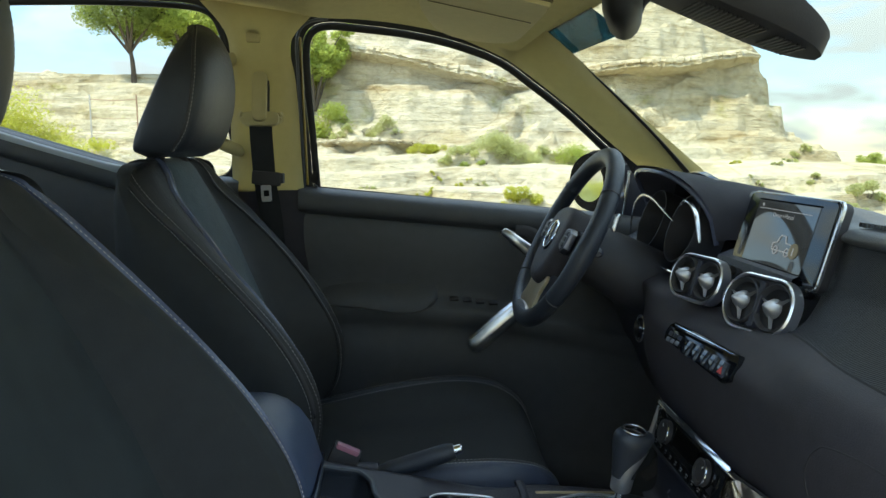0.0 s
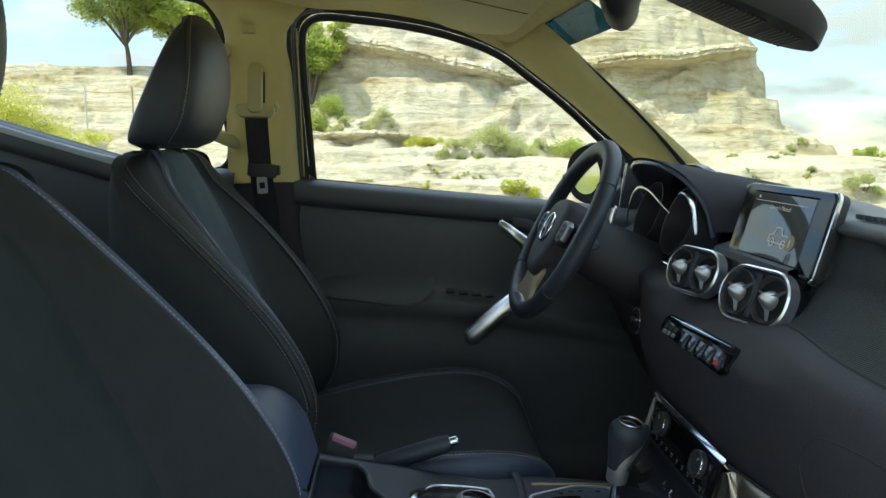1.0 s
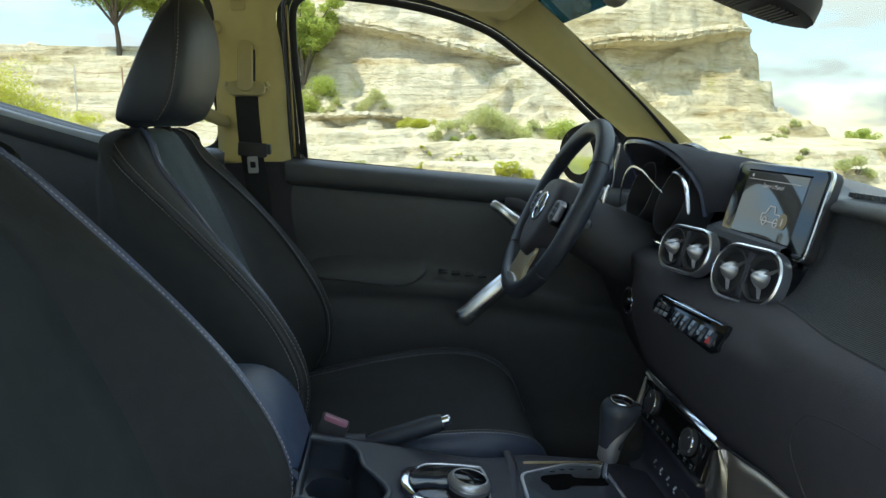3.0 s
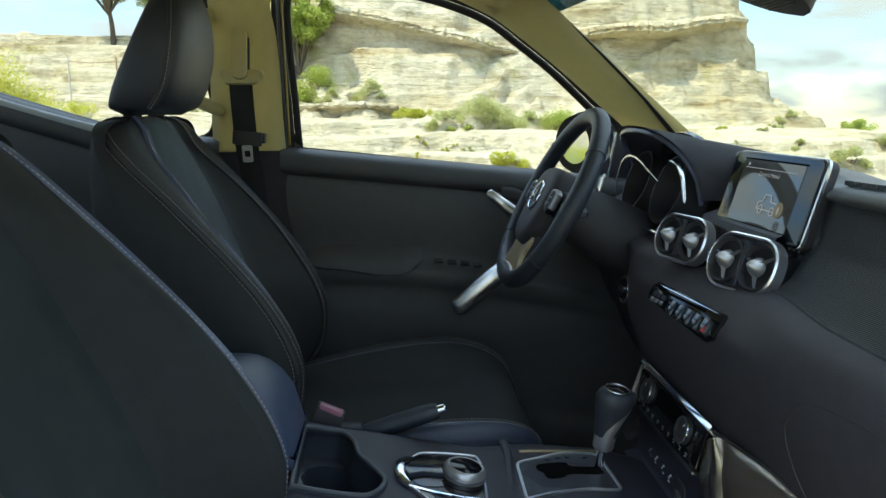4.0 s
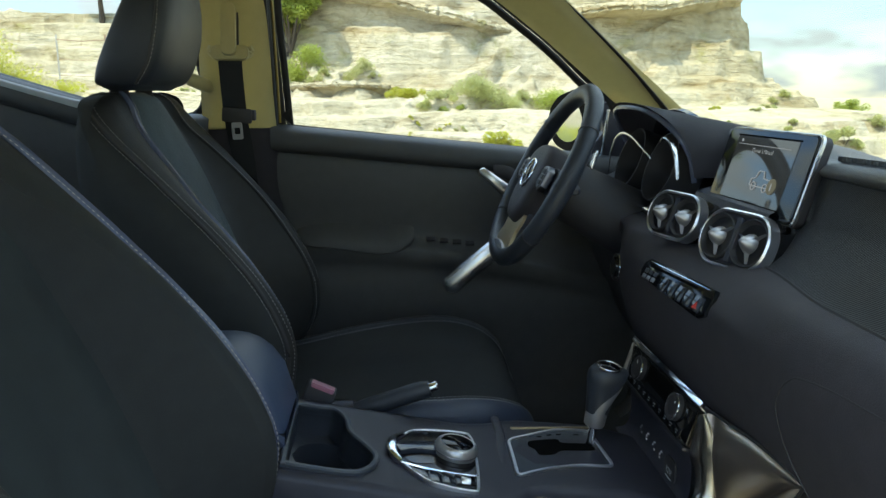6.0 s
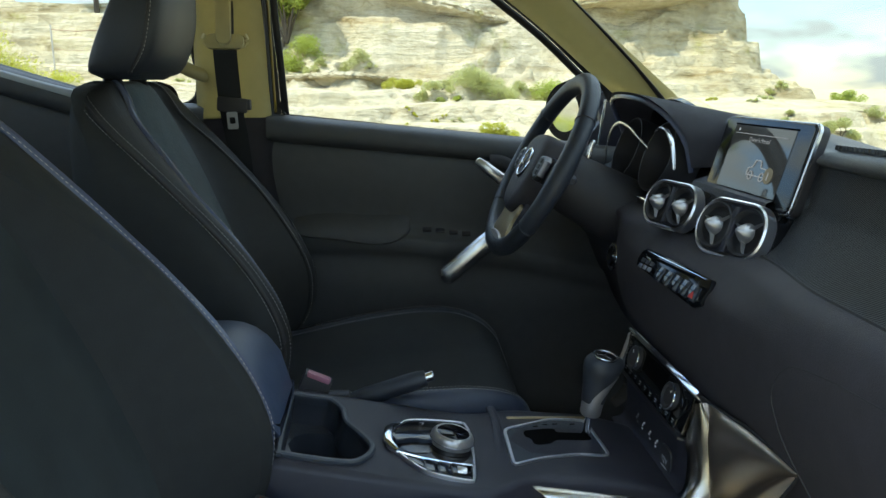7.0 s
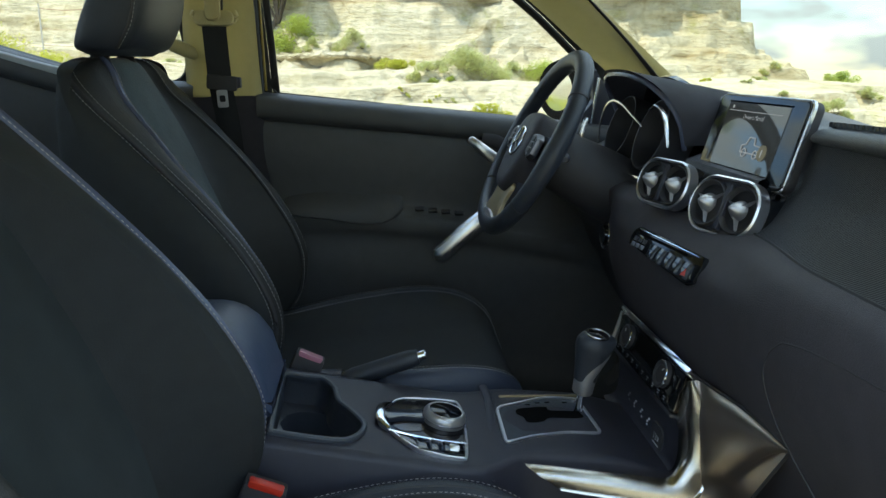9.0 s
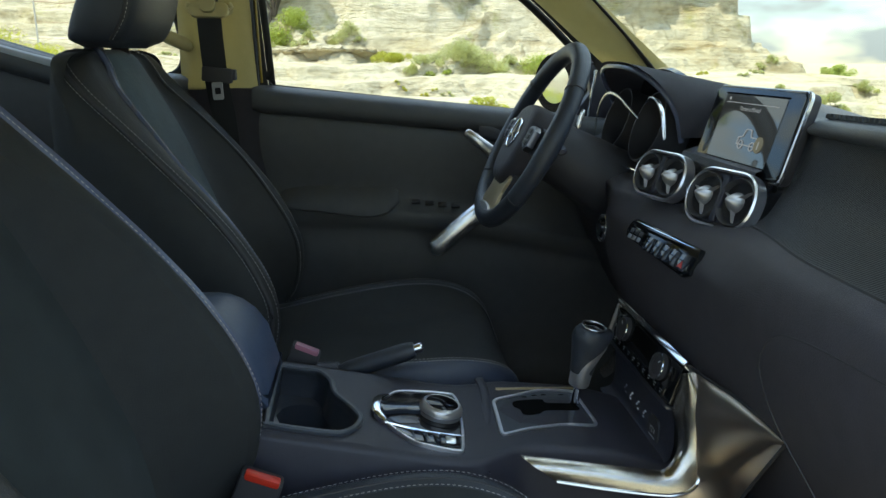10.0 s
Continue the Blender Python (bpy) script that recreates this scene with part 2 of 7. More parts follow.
def plate_bm(outline, depth, m, bevel=0.003, seg=2, hole=None):
    """An outline in the x-y of m, from 0 to depth along its z, with a rounded front edge; hole: an outline cut through."""
    bm = bmesh.new()
    if hole is None:
        vs = [bm.verts.new((x, y, 0)) for x, y in outline]
        f = bm.faces.new(vs)
        r = bmesh.ops.extrude_face_region(bm, geom=[f])
        top = [e for e in r["geom"] if isinstance(e, bmesh.types.BMVert)]
        bmesh.ops.translate(bm, verts=top, vec=(0, 0, depth))
        if bevel:
            ts = set(top)
            edges = [e for e in bm.edges if e.verts[0] in ts and e.verts[1] in ts]
            bmesh.ops.bevel(bm, geom=edges, offset=bevel, segments=seg, affect="EDGES", profile=0.6)
    else:
        n = len(outline)
        rings = []
        for z, ins in ((0, 0), (depth - bevel, 0), (depth, bevel)):
            rings.append([(x + (hx - x) * (ins / max(1e-6, math.dist((x, y), (hx, hy)))), y + (hy - y) * (ins / max(1e-6, math.dist((x, y), (hx, hy)))), z) for (x, y), (hx, hy) in zip(outline, hole)])
        for z, ins in ((depth, bevel), (depth - bevel, 0), (0, 0)):
            rings.append([(hx + (x - hx) * (ins / max(1e-6, math.dist((x, y), (hx, hy)))), hy + (y - hy) * (ins / max(1e-6, math.dist((x, y), (hx, hy)))), z) for (x, y), (hx, hy) in zip(outline, hole)])
        rings.append(rings[0])
        v, f = lattice(rings, True)
        bm.free()
        bm = bm_from(v, f)
        bmesh.ops.remove_doubles(bm, verts=bm.verts[:], dist=1e-6)
    bm.transform(m)
    return bm


def box_bm(size, m, bevel=0.004, seg=2):
    bm = bmesh.new()
    bmesh.ops.create_cube(bm, size=1.0, matrix=Matrix.Diagonal((*size, 1)))
    if bevel:
        bmesh.ops.bevel(bm, geom=bm.edges[:], offset=bevel, segments=seg, affect="EDGES", profile=0.6)
    bm.transform(m)
    return bm


def lathe_bm(profile, m, n=28):
    """A turned shape about z of m: profile of (radius, z)."""
    rows_ = [[Vector((r * math.cos(2 * math.pi * j / n), r * math.sin(2 * math.pi * j / n), z)) for j in range(n)] for r, z in profile]
    v, f = lattice(rows_, True, True)
    bm = bm_from(v, f)
    bmesh.ops.remove_doubles(bm, verts=bm.verts[:], dist=1e-6)
    bm.transform(m)
    return bm


def rrect(w, h, r, n=6):
    """A rounded rectangle about 0."""
    out = []
    for cx, cy, a0 in ((w / 2 - r, h / 2 - r, 0), (-w / 2 + r, h / 2 - r, 90), (-w / 2 + r, -h / 2 + r, 180), (w / 2 - r, -h / 2 + r, 270)):
        for i in range(n + 1):
            a = radians(a0 + 90 * i / n)
            out.append((cx + r * math.cos(a), cy + r * math.sin(a)))
    return out


def rounded(pts, r, n=5):
    """A polygon with its corners rounded by r."""
    out = []
    k = len(pts)
    for i in range(k):
        a, b, c = Vector(pts[i - 1]), Vector(pts[i]), Vector(pts[(i + 1) % k])
        ra = min(r, (a - b).length * 0.45, (c - b).length * 0.45)
        p, q = b + (a - b).normalized() * ra, b + (c - b).normalized() * ra
        for j in range(n + 1):
            f = j / n
            v = p * (1 - f) ** 2 + b * (2 * f * (1 - f)) + q * f * f
            out.append((v.x, v.y))
    return out


def stitches(name, line, parent, length=0.0040, gap=0.0026, r=0.00055, lift=(0, 0, 0)):
    """A row of short threads along a smooth line, joined into one part."""
    line = [Vector(p) + Vector(lift) for p in line]
    verts, faces = [], []
    d, acc, on, start = 0.0, 0.0, True, line[0]
    for a, b in zip(line, line[1:]):
        seg = (b - a).length
        if seg < 1e-7:
            continue
        pos = 0.0
        while True:
            need = (length if on else gap) - acc
            if seg - pos < need:
                acc += seg - pos
                break
            pos += need
            acc = 0.0
            p = a + (b - a) * (pos / seg)
            if on:
                v, f = tube_data([start, (start + p) / 2, p], r, n=5, taper=[0.6, 1.0, 0.6])
                k = len(verts)
                verts += v
                faces += [tuple(i + k for i in q) for q in f]
            else:
                start = p
            on = not on
    ob = obj(name, verts, faces, M_THREAD, parent)
    return ob


# ---- cab shell ----
def side_y(z, y0=0.755):
    """The lean of the cab's side towards the roof."""
    return y0 - 0.2 * (z - 1.41)


RAIL = [(-1.35, 1.79), (-0.80, 1.808), (-0.45, 1.806), (-0.385, 1.796), (-0.20, 1.772), (-0.10, 1.768), (0.0, 1.757), (0.10, 1.735), (0.21, 1.690)]


def ceiling():
    rows_ = []
    rail = cr([(x, 0, z) for x, z in RAIL], 26)
    n = 16
    for p in rail:
        f = max(0.0, (p.x - -0.1) / 0.31)
        edge_y = side_y(p.z, 0.70)
        row = []
        for j in range(n + 1):
            a = -1 + 2 * j / n
            bow = 1 - abs(a) ** 2.6
            row.append(Vector((p.x + 0.15 * max(0, f) ** 2 * bow, a * edge_y, p.z + (0.055 + 0.05 * max(0, f)) * bow)))
        rows_.append(row)
    # header down to the top of the windscreen
    front = []
    for j in range(n + 1):
        a = -1 + 2 * j / n
        bow = 1 - abs(a) ** 2.2
        front.append(Vector((0.288 + 0.13 * bow, a * 0.605, 1.738 + 0.055 * bow)))
    last = rows_[-1]
    for k in (0.3, 0.6, 0.85, 1.0):
        rows_.append([p.lerp(q, k) + Vector((0, 0, 0.012 * math.sin(math.pi * k))) for p, q in zip(last, front)])
    v, f = lattice(rows_)
    bm = bm_from(v, f)
    r = bmesh.ops.extrude_face_region(bm, geom=bm.faces[:])
    bmesh.ops.translate(bm, verts=[e for e in r["geom"] if isinstance(e, bmesh.types.BMVert)], vec=(0, 0, 0.03))
    ob = part("ceiling", bm, M_BEIGE, None)
    tagged(ob, "beige woven fabric roof lining of a pickup cab", "ceiling", kind="structure")
    # outer roof skin
    rows2 = [[Vector((q.x * 1.02, q.y * 1.06, q.z + 0.06)) for q in row] for row in rows_]
    v, f = lattice(rows2)
    sk = obj("roof", v, f, M_YELLOW)
    tagged(sk, "yellow painted steel roof of the pickup", "roof", kind="structure")


ceiling()


def strip(name, edge_a, edge_b, mat, n=24, m=6, bulge=0.0, out=(0, -1, 0), parent=None):
    """A softly rounded band between two lines."""
    a, b = cr(edge_a, n), cr(edge_b, n)
    rows_ = []
    for p, q in zip(a, b):
        row = []
        for j in range(m + 1):
            s = j / m
            w = 1 - (2 * s - 1) ** 4
            row.append(p.lerp(q, s) + Vector(out).normalized() * bulge * w)
        rows_.append(row)
    v, f = lattice(rows_)
    bm = bm_from(v, f)
    bmesh.ops.solidify(bm, geom=bm.faces[:], thickness=0.006)
    return part(name, bm, mat, parent)


def trims():
    for sgn, tag in ((1, "left"), (-1, "right")):
        def fl(pts):
            return [(x, sgn * y, z) for x, y, z in pts]
        lower = [(0.56, 0.715, 1.43), (0.531, 0.712, 1.454), (0.448, 0.69, 1.517), (0.341, 0.665, 1.599), (0.213, 0.645, 1.688), (0.15, 0.640, 1.718)]
        upper = [(0.73, 0.665, 1.39), (0.681, 0.656, 1.43), (0.589, 0.642, 1.502), (0.454, 0.62, 1.607), (0.300, 0.585, 1.728), (0.22, 0.560, 1.775)]
        ob = strip("a_pillar_" + tag, fl(lower), fl(upper), M_BEIGE_HARD, bulge=0.016, out=(-0.4, -sgn, -0.2))
        tagged(ob, "beige plastic windscreen pillar cover", "pillar", kind="structure")
        # header corner between pillar and roof lining
        # b pillar, upper beige part
        fw = [(-0.236, side_y(1.405, 0.715), 1.405), (-0.240, side_y(1.50, 0.715), 1.50), (-0.244, side_y(1.64, 0.712), 1.64), (-0.250, side_y(1.72, 0.705), 1.72), (-0.205, side_y(1.772, 0.70), 1.772)]
        bw = [(-0.398, side_y(1.405, 0.715), 1.405), (-0.394, side_y(1.50, 0.715), 1.50), (-0.385, side_y(1.64, 0.712), 1.64), (-0.382, side_y(1.72, 0.705), 1.735), (-0.43, side_y(1.80, 0.70), 1.803)]
        ob = strip("b_pillar_" + tag, fl(fw), fl(bw), M_BEIGE_HARD, m=12, bulge=0.026, out=(0, -sgn, 0))
        tagged(ob, "beige plastic door pillar cover", "pillar", kind="structure")
        fw = [(-0.222, 0.70, 0.60), (-0.224, 0.702, 1.0), (-0.232, 0.706, 1.30), (-0.234, 0.709, 1.409)]
        bw = [(-0.46, 0.70, 0.60), (-0.44, 0.705, 1.0), (-0.405, 0.712, 1.30), (-0.398, 0.716, 1.409)]
        ob = strip("b_pillar_base_" + tag, fl(fw), fl(bw), M_SOFT, m=12, bulge=0.024, out=(0, -sgn, 0))
        tagged(ob, "black plastic lower door pillar cover", "pillar", kind="structure")


trims()

# floor, sills, rear and front bulkheads
bm = bmesh.new()
for cx, cy, cz, sx, sy, sz in ((-0.35, 0, 0.57, 2.3, 1.5, 0.06),):
    b2 = box_bm((sx, sy, sz), pose(cx, cy, cz), 0.01)
    me_tmp = bpy.data.meshes.new("tmp")
    b2.to_mesh(me_tmp)
    b2.free()
    bm.from_mesh(me_tmp)
    bpy.data.meshes.remove(me_tmp)
fl_ob = part("floor", bm, M_CARPET, None)
tagged(fl_ob, "black carpeted cab floor", "floor", kind="structure")
ob = part("wall_front", box_bm((0.04, 1.46, 0.80), pose(0.80, 0, 0.98), 0.01), M_CARPET, None)
tagged(ob, "dark firewall under the dashboard", "wall", kind="structure")
ob = part("wall_rear", box_bm((0.05, 1.44, 0.90), pose(-1.36, 0, 1.03), 0.01), M_SOFT, None)
tagged(ob, "dark trimmed rear cab wall", "wall", kind="structure")
# kick panels beside the foot wells
for sgn, tag in ((1, "left"), (-1, "right")):
    ob = part("side_panel_" + tag, box_bm((0.26, 0.03, 0.80), pose(0.70, sgn * 0.735, 0.955), 0.008), M_HARD, None)
    tagged(ob, "black plastic kick panel beside the foot well", "panel", kind="structure")
    ob = part("sill_" + tag, box_bm((2.1, 0.08, 0.10), pose(-0.35, sgn * 0.74, 0.60), 0.02), M_HARD, None)
    tagged(ob, "black plastic door sill", "sill", kind="structure")


# windscreen
def windscreen():
    ws = thing("windscreen", "clear laminated windscreen with a blue shade band", "windscreen", kind="structure")
    rows_ = []
    for i in range(25):
        s = i / 24
        row = []
        for j in range(25):
            a = -1 + 2 * j / 24
            bow = 1 - abs(a) ** 2.2
            top = Vector((0.285 + 0.13 * bow, a * 0.60, 1.742 + 0.055 * bow))
            bot = Vector((0.73 + 0.32 * bow, a * 0.67, 1.338 + 0.01 * bow))
            p = top.lerp(bot, s)
            p.z += 0.02 * math.sin(math.pi * s)
            row.append(p)
        rows_.append(row)
    v, f = lattice(rows_)
    pane = obj("pane", v, f, M_FRONT, ws)
    pane.visible_shadow = False
    off = Vector((-0.004, 0, -0.004))
    band = [[p + off for p in row if p.y > 0.41] for row in rows_[:4]]
    v, f = lattice(band)
    b = obj("shade_band", [q for q in v], f, M_SHIELD, ws, "blue tinted strip along the top of the glass")
    b.visible_shadow = False
    # black ceramic edge
    for a_i in (0, 24):
        line = [row[a_i] + off for row in rows_]
        tube("edge_seal", line, 0.012, M_RUBBER, ws, rb=0.004)


windscreen()


# ---- doors ----
WIN = [(-0.2080, 1.420), (-0.2065, 1.4125), (-0.199, 1.4115), (0.046, 1.387), (0.314, 1.356), (0.437, 1.338), (0.500, 1.40), (0.495, 1.453), (0.438, 1.503), (0.354, 1.575), (0.273, 1.634), (0.195, 1.685), (0.094, 1.720), (-0.005, 1.740), (-0.103, 1.751), (-0.170, 1.756), (-0.203, 1.747), (-0.217, 1.718), (-0.218, 1.641), (-0.212, 1.518)]
REAR = [(-0.421, 1.441), (-0.406, 1.58), (-0.401, 1.700), (-0.408, 1.752), (-0.427, 1.782), (-0.473, 1.795), (-0.59, 1.801), (-0.72, 1.802), (-0.95, 1.795), (-1.02, 1.77), (-1.05, 1.70), (-1.04, 1.58), (-0.908, 1.534), (-0.79, 1.496), (-0.654, 1.458)]


def grow(pts, d):
    """Push an outline outwards by d."""
    n = len(pts)
    area = sum(pts[i][0] * pts[(i + 1) % n][1] - pts[(i + 1) % n][0] * pts[i][1] for i in range(n))
    s = 1 if area > 0 else -1
    out = []
    for i in range(n):
        (x0, y0), (x1, y1), (x2, y2) = pts[i - 1], pts[i], pts[(i + 1) % n]
        tx, ty = x2 - x0, y2 - y0
        k = math.hypot(tx, ty) or 1
        out.append((x1 + s * ty / k * d, y1 - s * tx / k * d))
    return out


def ring(name, inner, d0, d1, y0, mat, parent, sgn, depth=0.006, sub=180):
    """A band round a window, on the cab's leaning side."""
    base = [(p.x, p.y) for p in cr([(x, z, 0) for x, z in inner], sub, True)]
    a, b = grow(base, d0), grow(base, d1)
    loops = []
    for pts, dy in ((a, 0.0), (a, depth * 0.7), ([(p[0] * 0.7 + q[0] * 0.3, p[1] * 0.7 + q[1] * 0.3) for p, q in zip(a, b)], depth), ([(p[0] * 0.3 + q[0] * 0.7, p[1] * 0.3 + q[1] * 0.7) for p, q in zip(a, b)], depth), (b, depth * 0.7), (b, 0.0)):
        loops.append([Vector((x, sgn * (side_y(z, y0) - dy), z)) for x, z in pts])
    loops.append(loops[0])
    v, f = lattice(loops, True)
    bm = bm_from(v, f)
    bmesh.ops.remove_doubles(bm, verts=bm.verts[:], dist=1e-6)
    return part(name, bm, mat, parent)


def pane_of(outline, y0, parent, sgn):
    base = [(p.x, p.y) for p in cr([(x, z, 0) for x, z in outline], 60, True)]
    ob = obj("pane", [(x, sgn * side_y(z, y0), z) for x, z in grow(base, 0.004)], [tuple(range(60))], M_GLASS, parent, smooth=False)
    ob.visible_shadow = False
    return ob


def belt(x):
    """Fall of the window sill towards the front."""
    return 1.399 - 0.092 * (x + 0.2)


def door_panel(sgn, x0, x1, sill, parent, mat_top=None):
    """Door trim from the window sill to the door's foot, with a rolled top pad and an armrest ledge."""
    prof = [(0.745, 0.010), (0.725, 0.013), (0.700, 0.006), (0.690, -0.006), (0.687, -0.022), (0.691, -0.036), (0.700, -0.043), (0.706, -0.046)]
    low = [(0.708, -0.0445), (0.704, -0.050), (0.700, -0.075), (0.700, -0.13), (0.706, -0.20), (0.703, -0.235), (0.676, -0.250), (0.648, -0.258), (0.640, -0.272), (0.648, -0.288), (0.672, -0.31), (0.690, -0.36), (0.695, -0.45), (0.69, -0.55), (0.675, -0.60), (0.672, -0.70), (0.70, -0.76)]
    for name, pr, mat in (("top_pad", prof, M_DOOR), ("inner_panel", low, M_DOOR)):
        rows_ = []
        for i in range(29):
            x = x0 + (x1 - x0) * i / 28
            row = []
            for y, dz in pr:
                z = sill(x) + dz
                if name == "inner_panel" and -0.32 < dz < -0.22:
                    # the armrest swells forward of the seat and dies away to the rear
                    s = min(1, max(0, (x - x0) / (0.35 * (x1 - x0))))
                    y = 0.70 + (y - 0.70) * (0.10 + 0.12 * s * s * (3 - 2 * s))
                    z += 0.02 * math.sin(5 * (x - x0))
                row.append(Vector((x, sgn * y, z)))
            rows_.append([p for p in cr(row, len(row) * 3)])
        v, f = lattice(rows_)
        bm = bm_from(v, f)
        part(name, bm, mat, parent)
    # outer skin
    rows_ = []
    for i in range(9):
        x = x0 + (x1 - x0) * i / 8
        rows_.append([Vector((x, sgn * 0.775, sill(x) + 0.012)), Vector((x, sgn * 0.86, sill(x) - 0.10)), Vector((x, sgn * 0.89, sill(x) - 0.35)), Vector((x, sgn * 0.86, sill(x) - 0.8))])
    v, f = lattice(rows_)
    part("outer_skin", bm_from(v, f), M_YELLOW, parent, "yellow painted steel skin")
    rows_ = [[Vector((x0 + (x1 - x0) * i / 8, sgn * 0.745, sill(x0 + (x1 - x0) * i / 8) + 0.010)), Vector((x0 + (x1 - x0) * i / 8, sgn * 0.775, sill(x0 + (x1 - x0) * i / 8) + 0.012))] for i in range(9)]
    v, f = lattice(rows_)
    part("sill_seal", bm_from(v, f), M_RUBBER, parent)


def front_door():
    d = thing("front_door", "closed front door with black trim and yellow paint outside", "car door")
    door_panel(1, -0.250, 0.60, belt, d)
    ring("window_seal", WIN, -0.002, 0.013, 0.752, M_RUBBER, d, 1, 0.010)
    ring("window_frame", WIN, 0.012, 0.036, 0.735, M_RUBBER, d, 1, 0.008)
    pane_of(WIN, 0.757, d, 1)
    # painted strip of the door's rear edge
    tube("painted_edge", [(-0.2315, side_y(z, 0.722), z) for z in (1.42, 1.5, 1.6, 1.68, 1.735)], 0.0028, M_EDGE, d, rb=0.006, up=(0, 1, 0), label="yellow painted door edge")
    tube("edge_seal", cr([(-0.2385, side_y(z, 0.716), z) for z in (1.412, 1.5, 1.6, 1.68)] + [(-0.236, side_y(1.735, 0.713), 1.735), (-0.214, side_y(1.762, 0.71), 1.762), (-0.17, side_y(1.771, 0.708), 1.771)], 40), 0.0036, M_GATE, d, n=8, label="grey rubber bead")
    # triangle behind the door mirror
    tri = [(0.455, 1.345), (0.56, 1.335), (0.545, 1.42), (0.50, 1.468), (0.487, 1.455), (0.497, 1.40)]
    part("mirror_cover", plate_bm(tri, 0.02, basis((0, 0.742, 0), (1, 0, 0), (0, 0, 1)), 0.006), M_HARD, d)
    tube("cover_bead", cr([(0.505, 0.716, 1.45), (0.500, 0.718, 1.40), (0.493, 0.72, 1.345)], 8), 0.006, M_SATIN, d, rb=0.004)
    # inside door lever
    lev = cr([(0.208, 0.676, 1.318), (0.226, 0.666, 1.306), (0.246, 0.662, 1.290), (0.272, 0.664, 1.270)], 14)
    tube("door_lever", lev, 0.0115, M_SATIN, d, rb=0.004, up=(0, 1, 0), taper=[0.35] + [0.8 + 0.4 * i / 12 for i in range(13)], label="satin silver lever")
    tube("lever_recess", cr([(0.24, 0.688, 1.315), (0.27, 0.686, 1.312), (0.30, 0.688, 1.29), (0.29, 0.69, 1.26)], 14), 0.014, M_DEEP, d, rb=0.004, up=(0, 1, 0))
    # silver grab bar of the armrest
    gp = cr([(0.128, 0.585, 1.070), (0.150, 0.582, 1.088), (0.180, 0.580, 1.115), (0.215, 0.580, 1.145), (0.255, 0.585, 1.175), (0.29, 0.60, 1.20)], 22)
    tube("grab_bar", gp, 0.021, M_SATIN, d, rb=0.013, up=(0, 1, 0), taper=[0.55, 0.8] + [1.0] * 20, label="satin silver grab bar")
    tube("grab_mount", cr([(0.30, 0.60, 1.205), (0.33, 0.64, 1.22), (0.35, 0.69, 1.22)], 10), 0.022, M_HARD, d, rb=0.014, up=(0, 1, 0))
    # soft elbow pad, its lower edge running out upwards at the front
    pad = cr([(-0.200, 0.680, 1.156), (-0.167, 0.676, 1.149), (-0.11, 0.673, 1.143), (-0.034, 0.671, 1.132), (0.005, 0.671, 1.132), (0.030, 0.673, 1.138), (0.050, 0.678, 1.148), (0.062, 0.686, 1.160)], 40)
    rows_ = []
    for i, p in enumerate(pad):
        k = math.sin(math.pi * (0.06 + 0.88 * i / 39)) ** 0.4
        rows_.append([p + Vector((0, 0.026, -0.004)), p + Vector((0, 0.006, -0.003)), p, p + Vector((0, 0.000, 0.010 * k)), p + Vector((0, 0.006, 0.026 * k)), p + Vector((0, 0.020, 0.046 * k)), p + Vector((0, 0.050, 0.075 * k))])
    v, f = lattice(rows_)
    part("elbow_pad", bm_from(v, f), M_DOOR, d, sharp=60)
    # window switches on the armrest
    for i in range(4):
        x = 0.100 + 0.030 * i
        part("window_switch", box_bm((0.020, 0.014, 0.006), pose(x, 0.690, 1.160 - 0.12 * (x - 0.10), 25, 0, 0), 0.0025), M_DEEP, d)
        # chrome chip added for the glint on each switch
        part("switch_glint", box_bm((0.003, 0.002, 0.0022), pose(x + 0.003, 0.6822, 1.161 - 0.12 * (x - 0.10), 25, 0, 0), 0.0008), M_CHROME, d)
    # door mirror outside
    wm = part("wing_mirror", lathe_bm([(0.050, 0.004), (0.052, -0.008), (0.074, -0.008), (0.084, 0.02), (0.084, 0.05), (0.068, 0.085), (0.03, 0.105), (0.001, 0.11)], Matrix.Translation((0.470, 0.93, 1.415)) @ basis((0, 0, 0), (-0.42, 1, 0), (0, 0, 1)).to_3x3().to_4x4() @ Matrix.Diagonal((1.15, 0.98, 1, 1))), M_SLOT, d, "black door mirror housing")
    part("mirror_face", lathe_bm([(0.001, 0.0), (0.051, 0.0), (0.052, -0.004), (0.001, -0.004)], Matrix.Translation((0.4665, 0.9285, 1.415)) @ basis((0, 0, 0), (-0.42, 1, 0), (0, 0, 1)).to_3x3().to_4x4() @ Matrix.Diagonal((1.15, 0.98, 1, 1))), M_MIRROR, wm)
    part("mirror_foot", box_bm((0.06, 0.13, 0.05), pose(0.56, 0.85, 1.35), 0.015), M_HARD, d)


front_door()


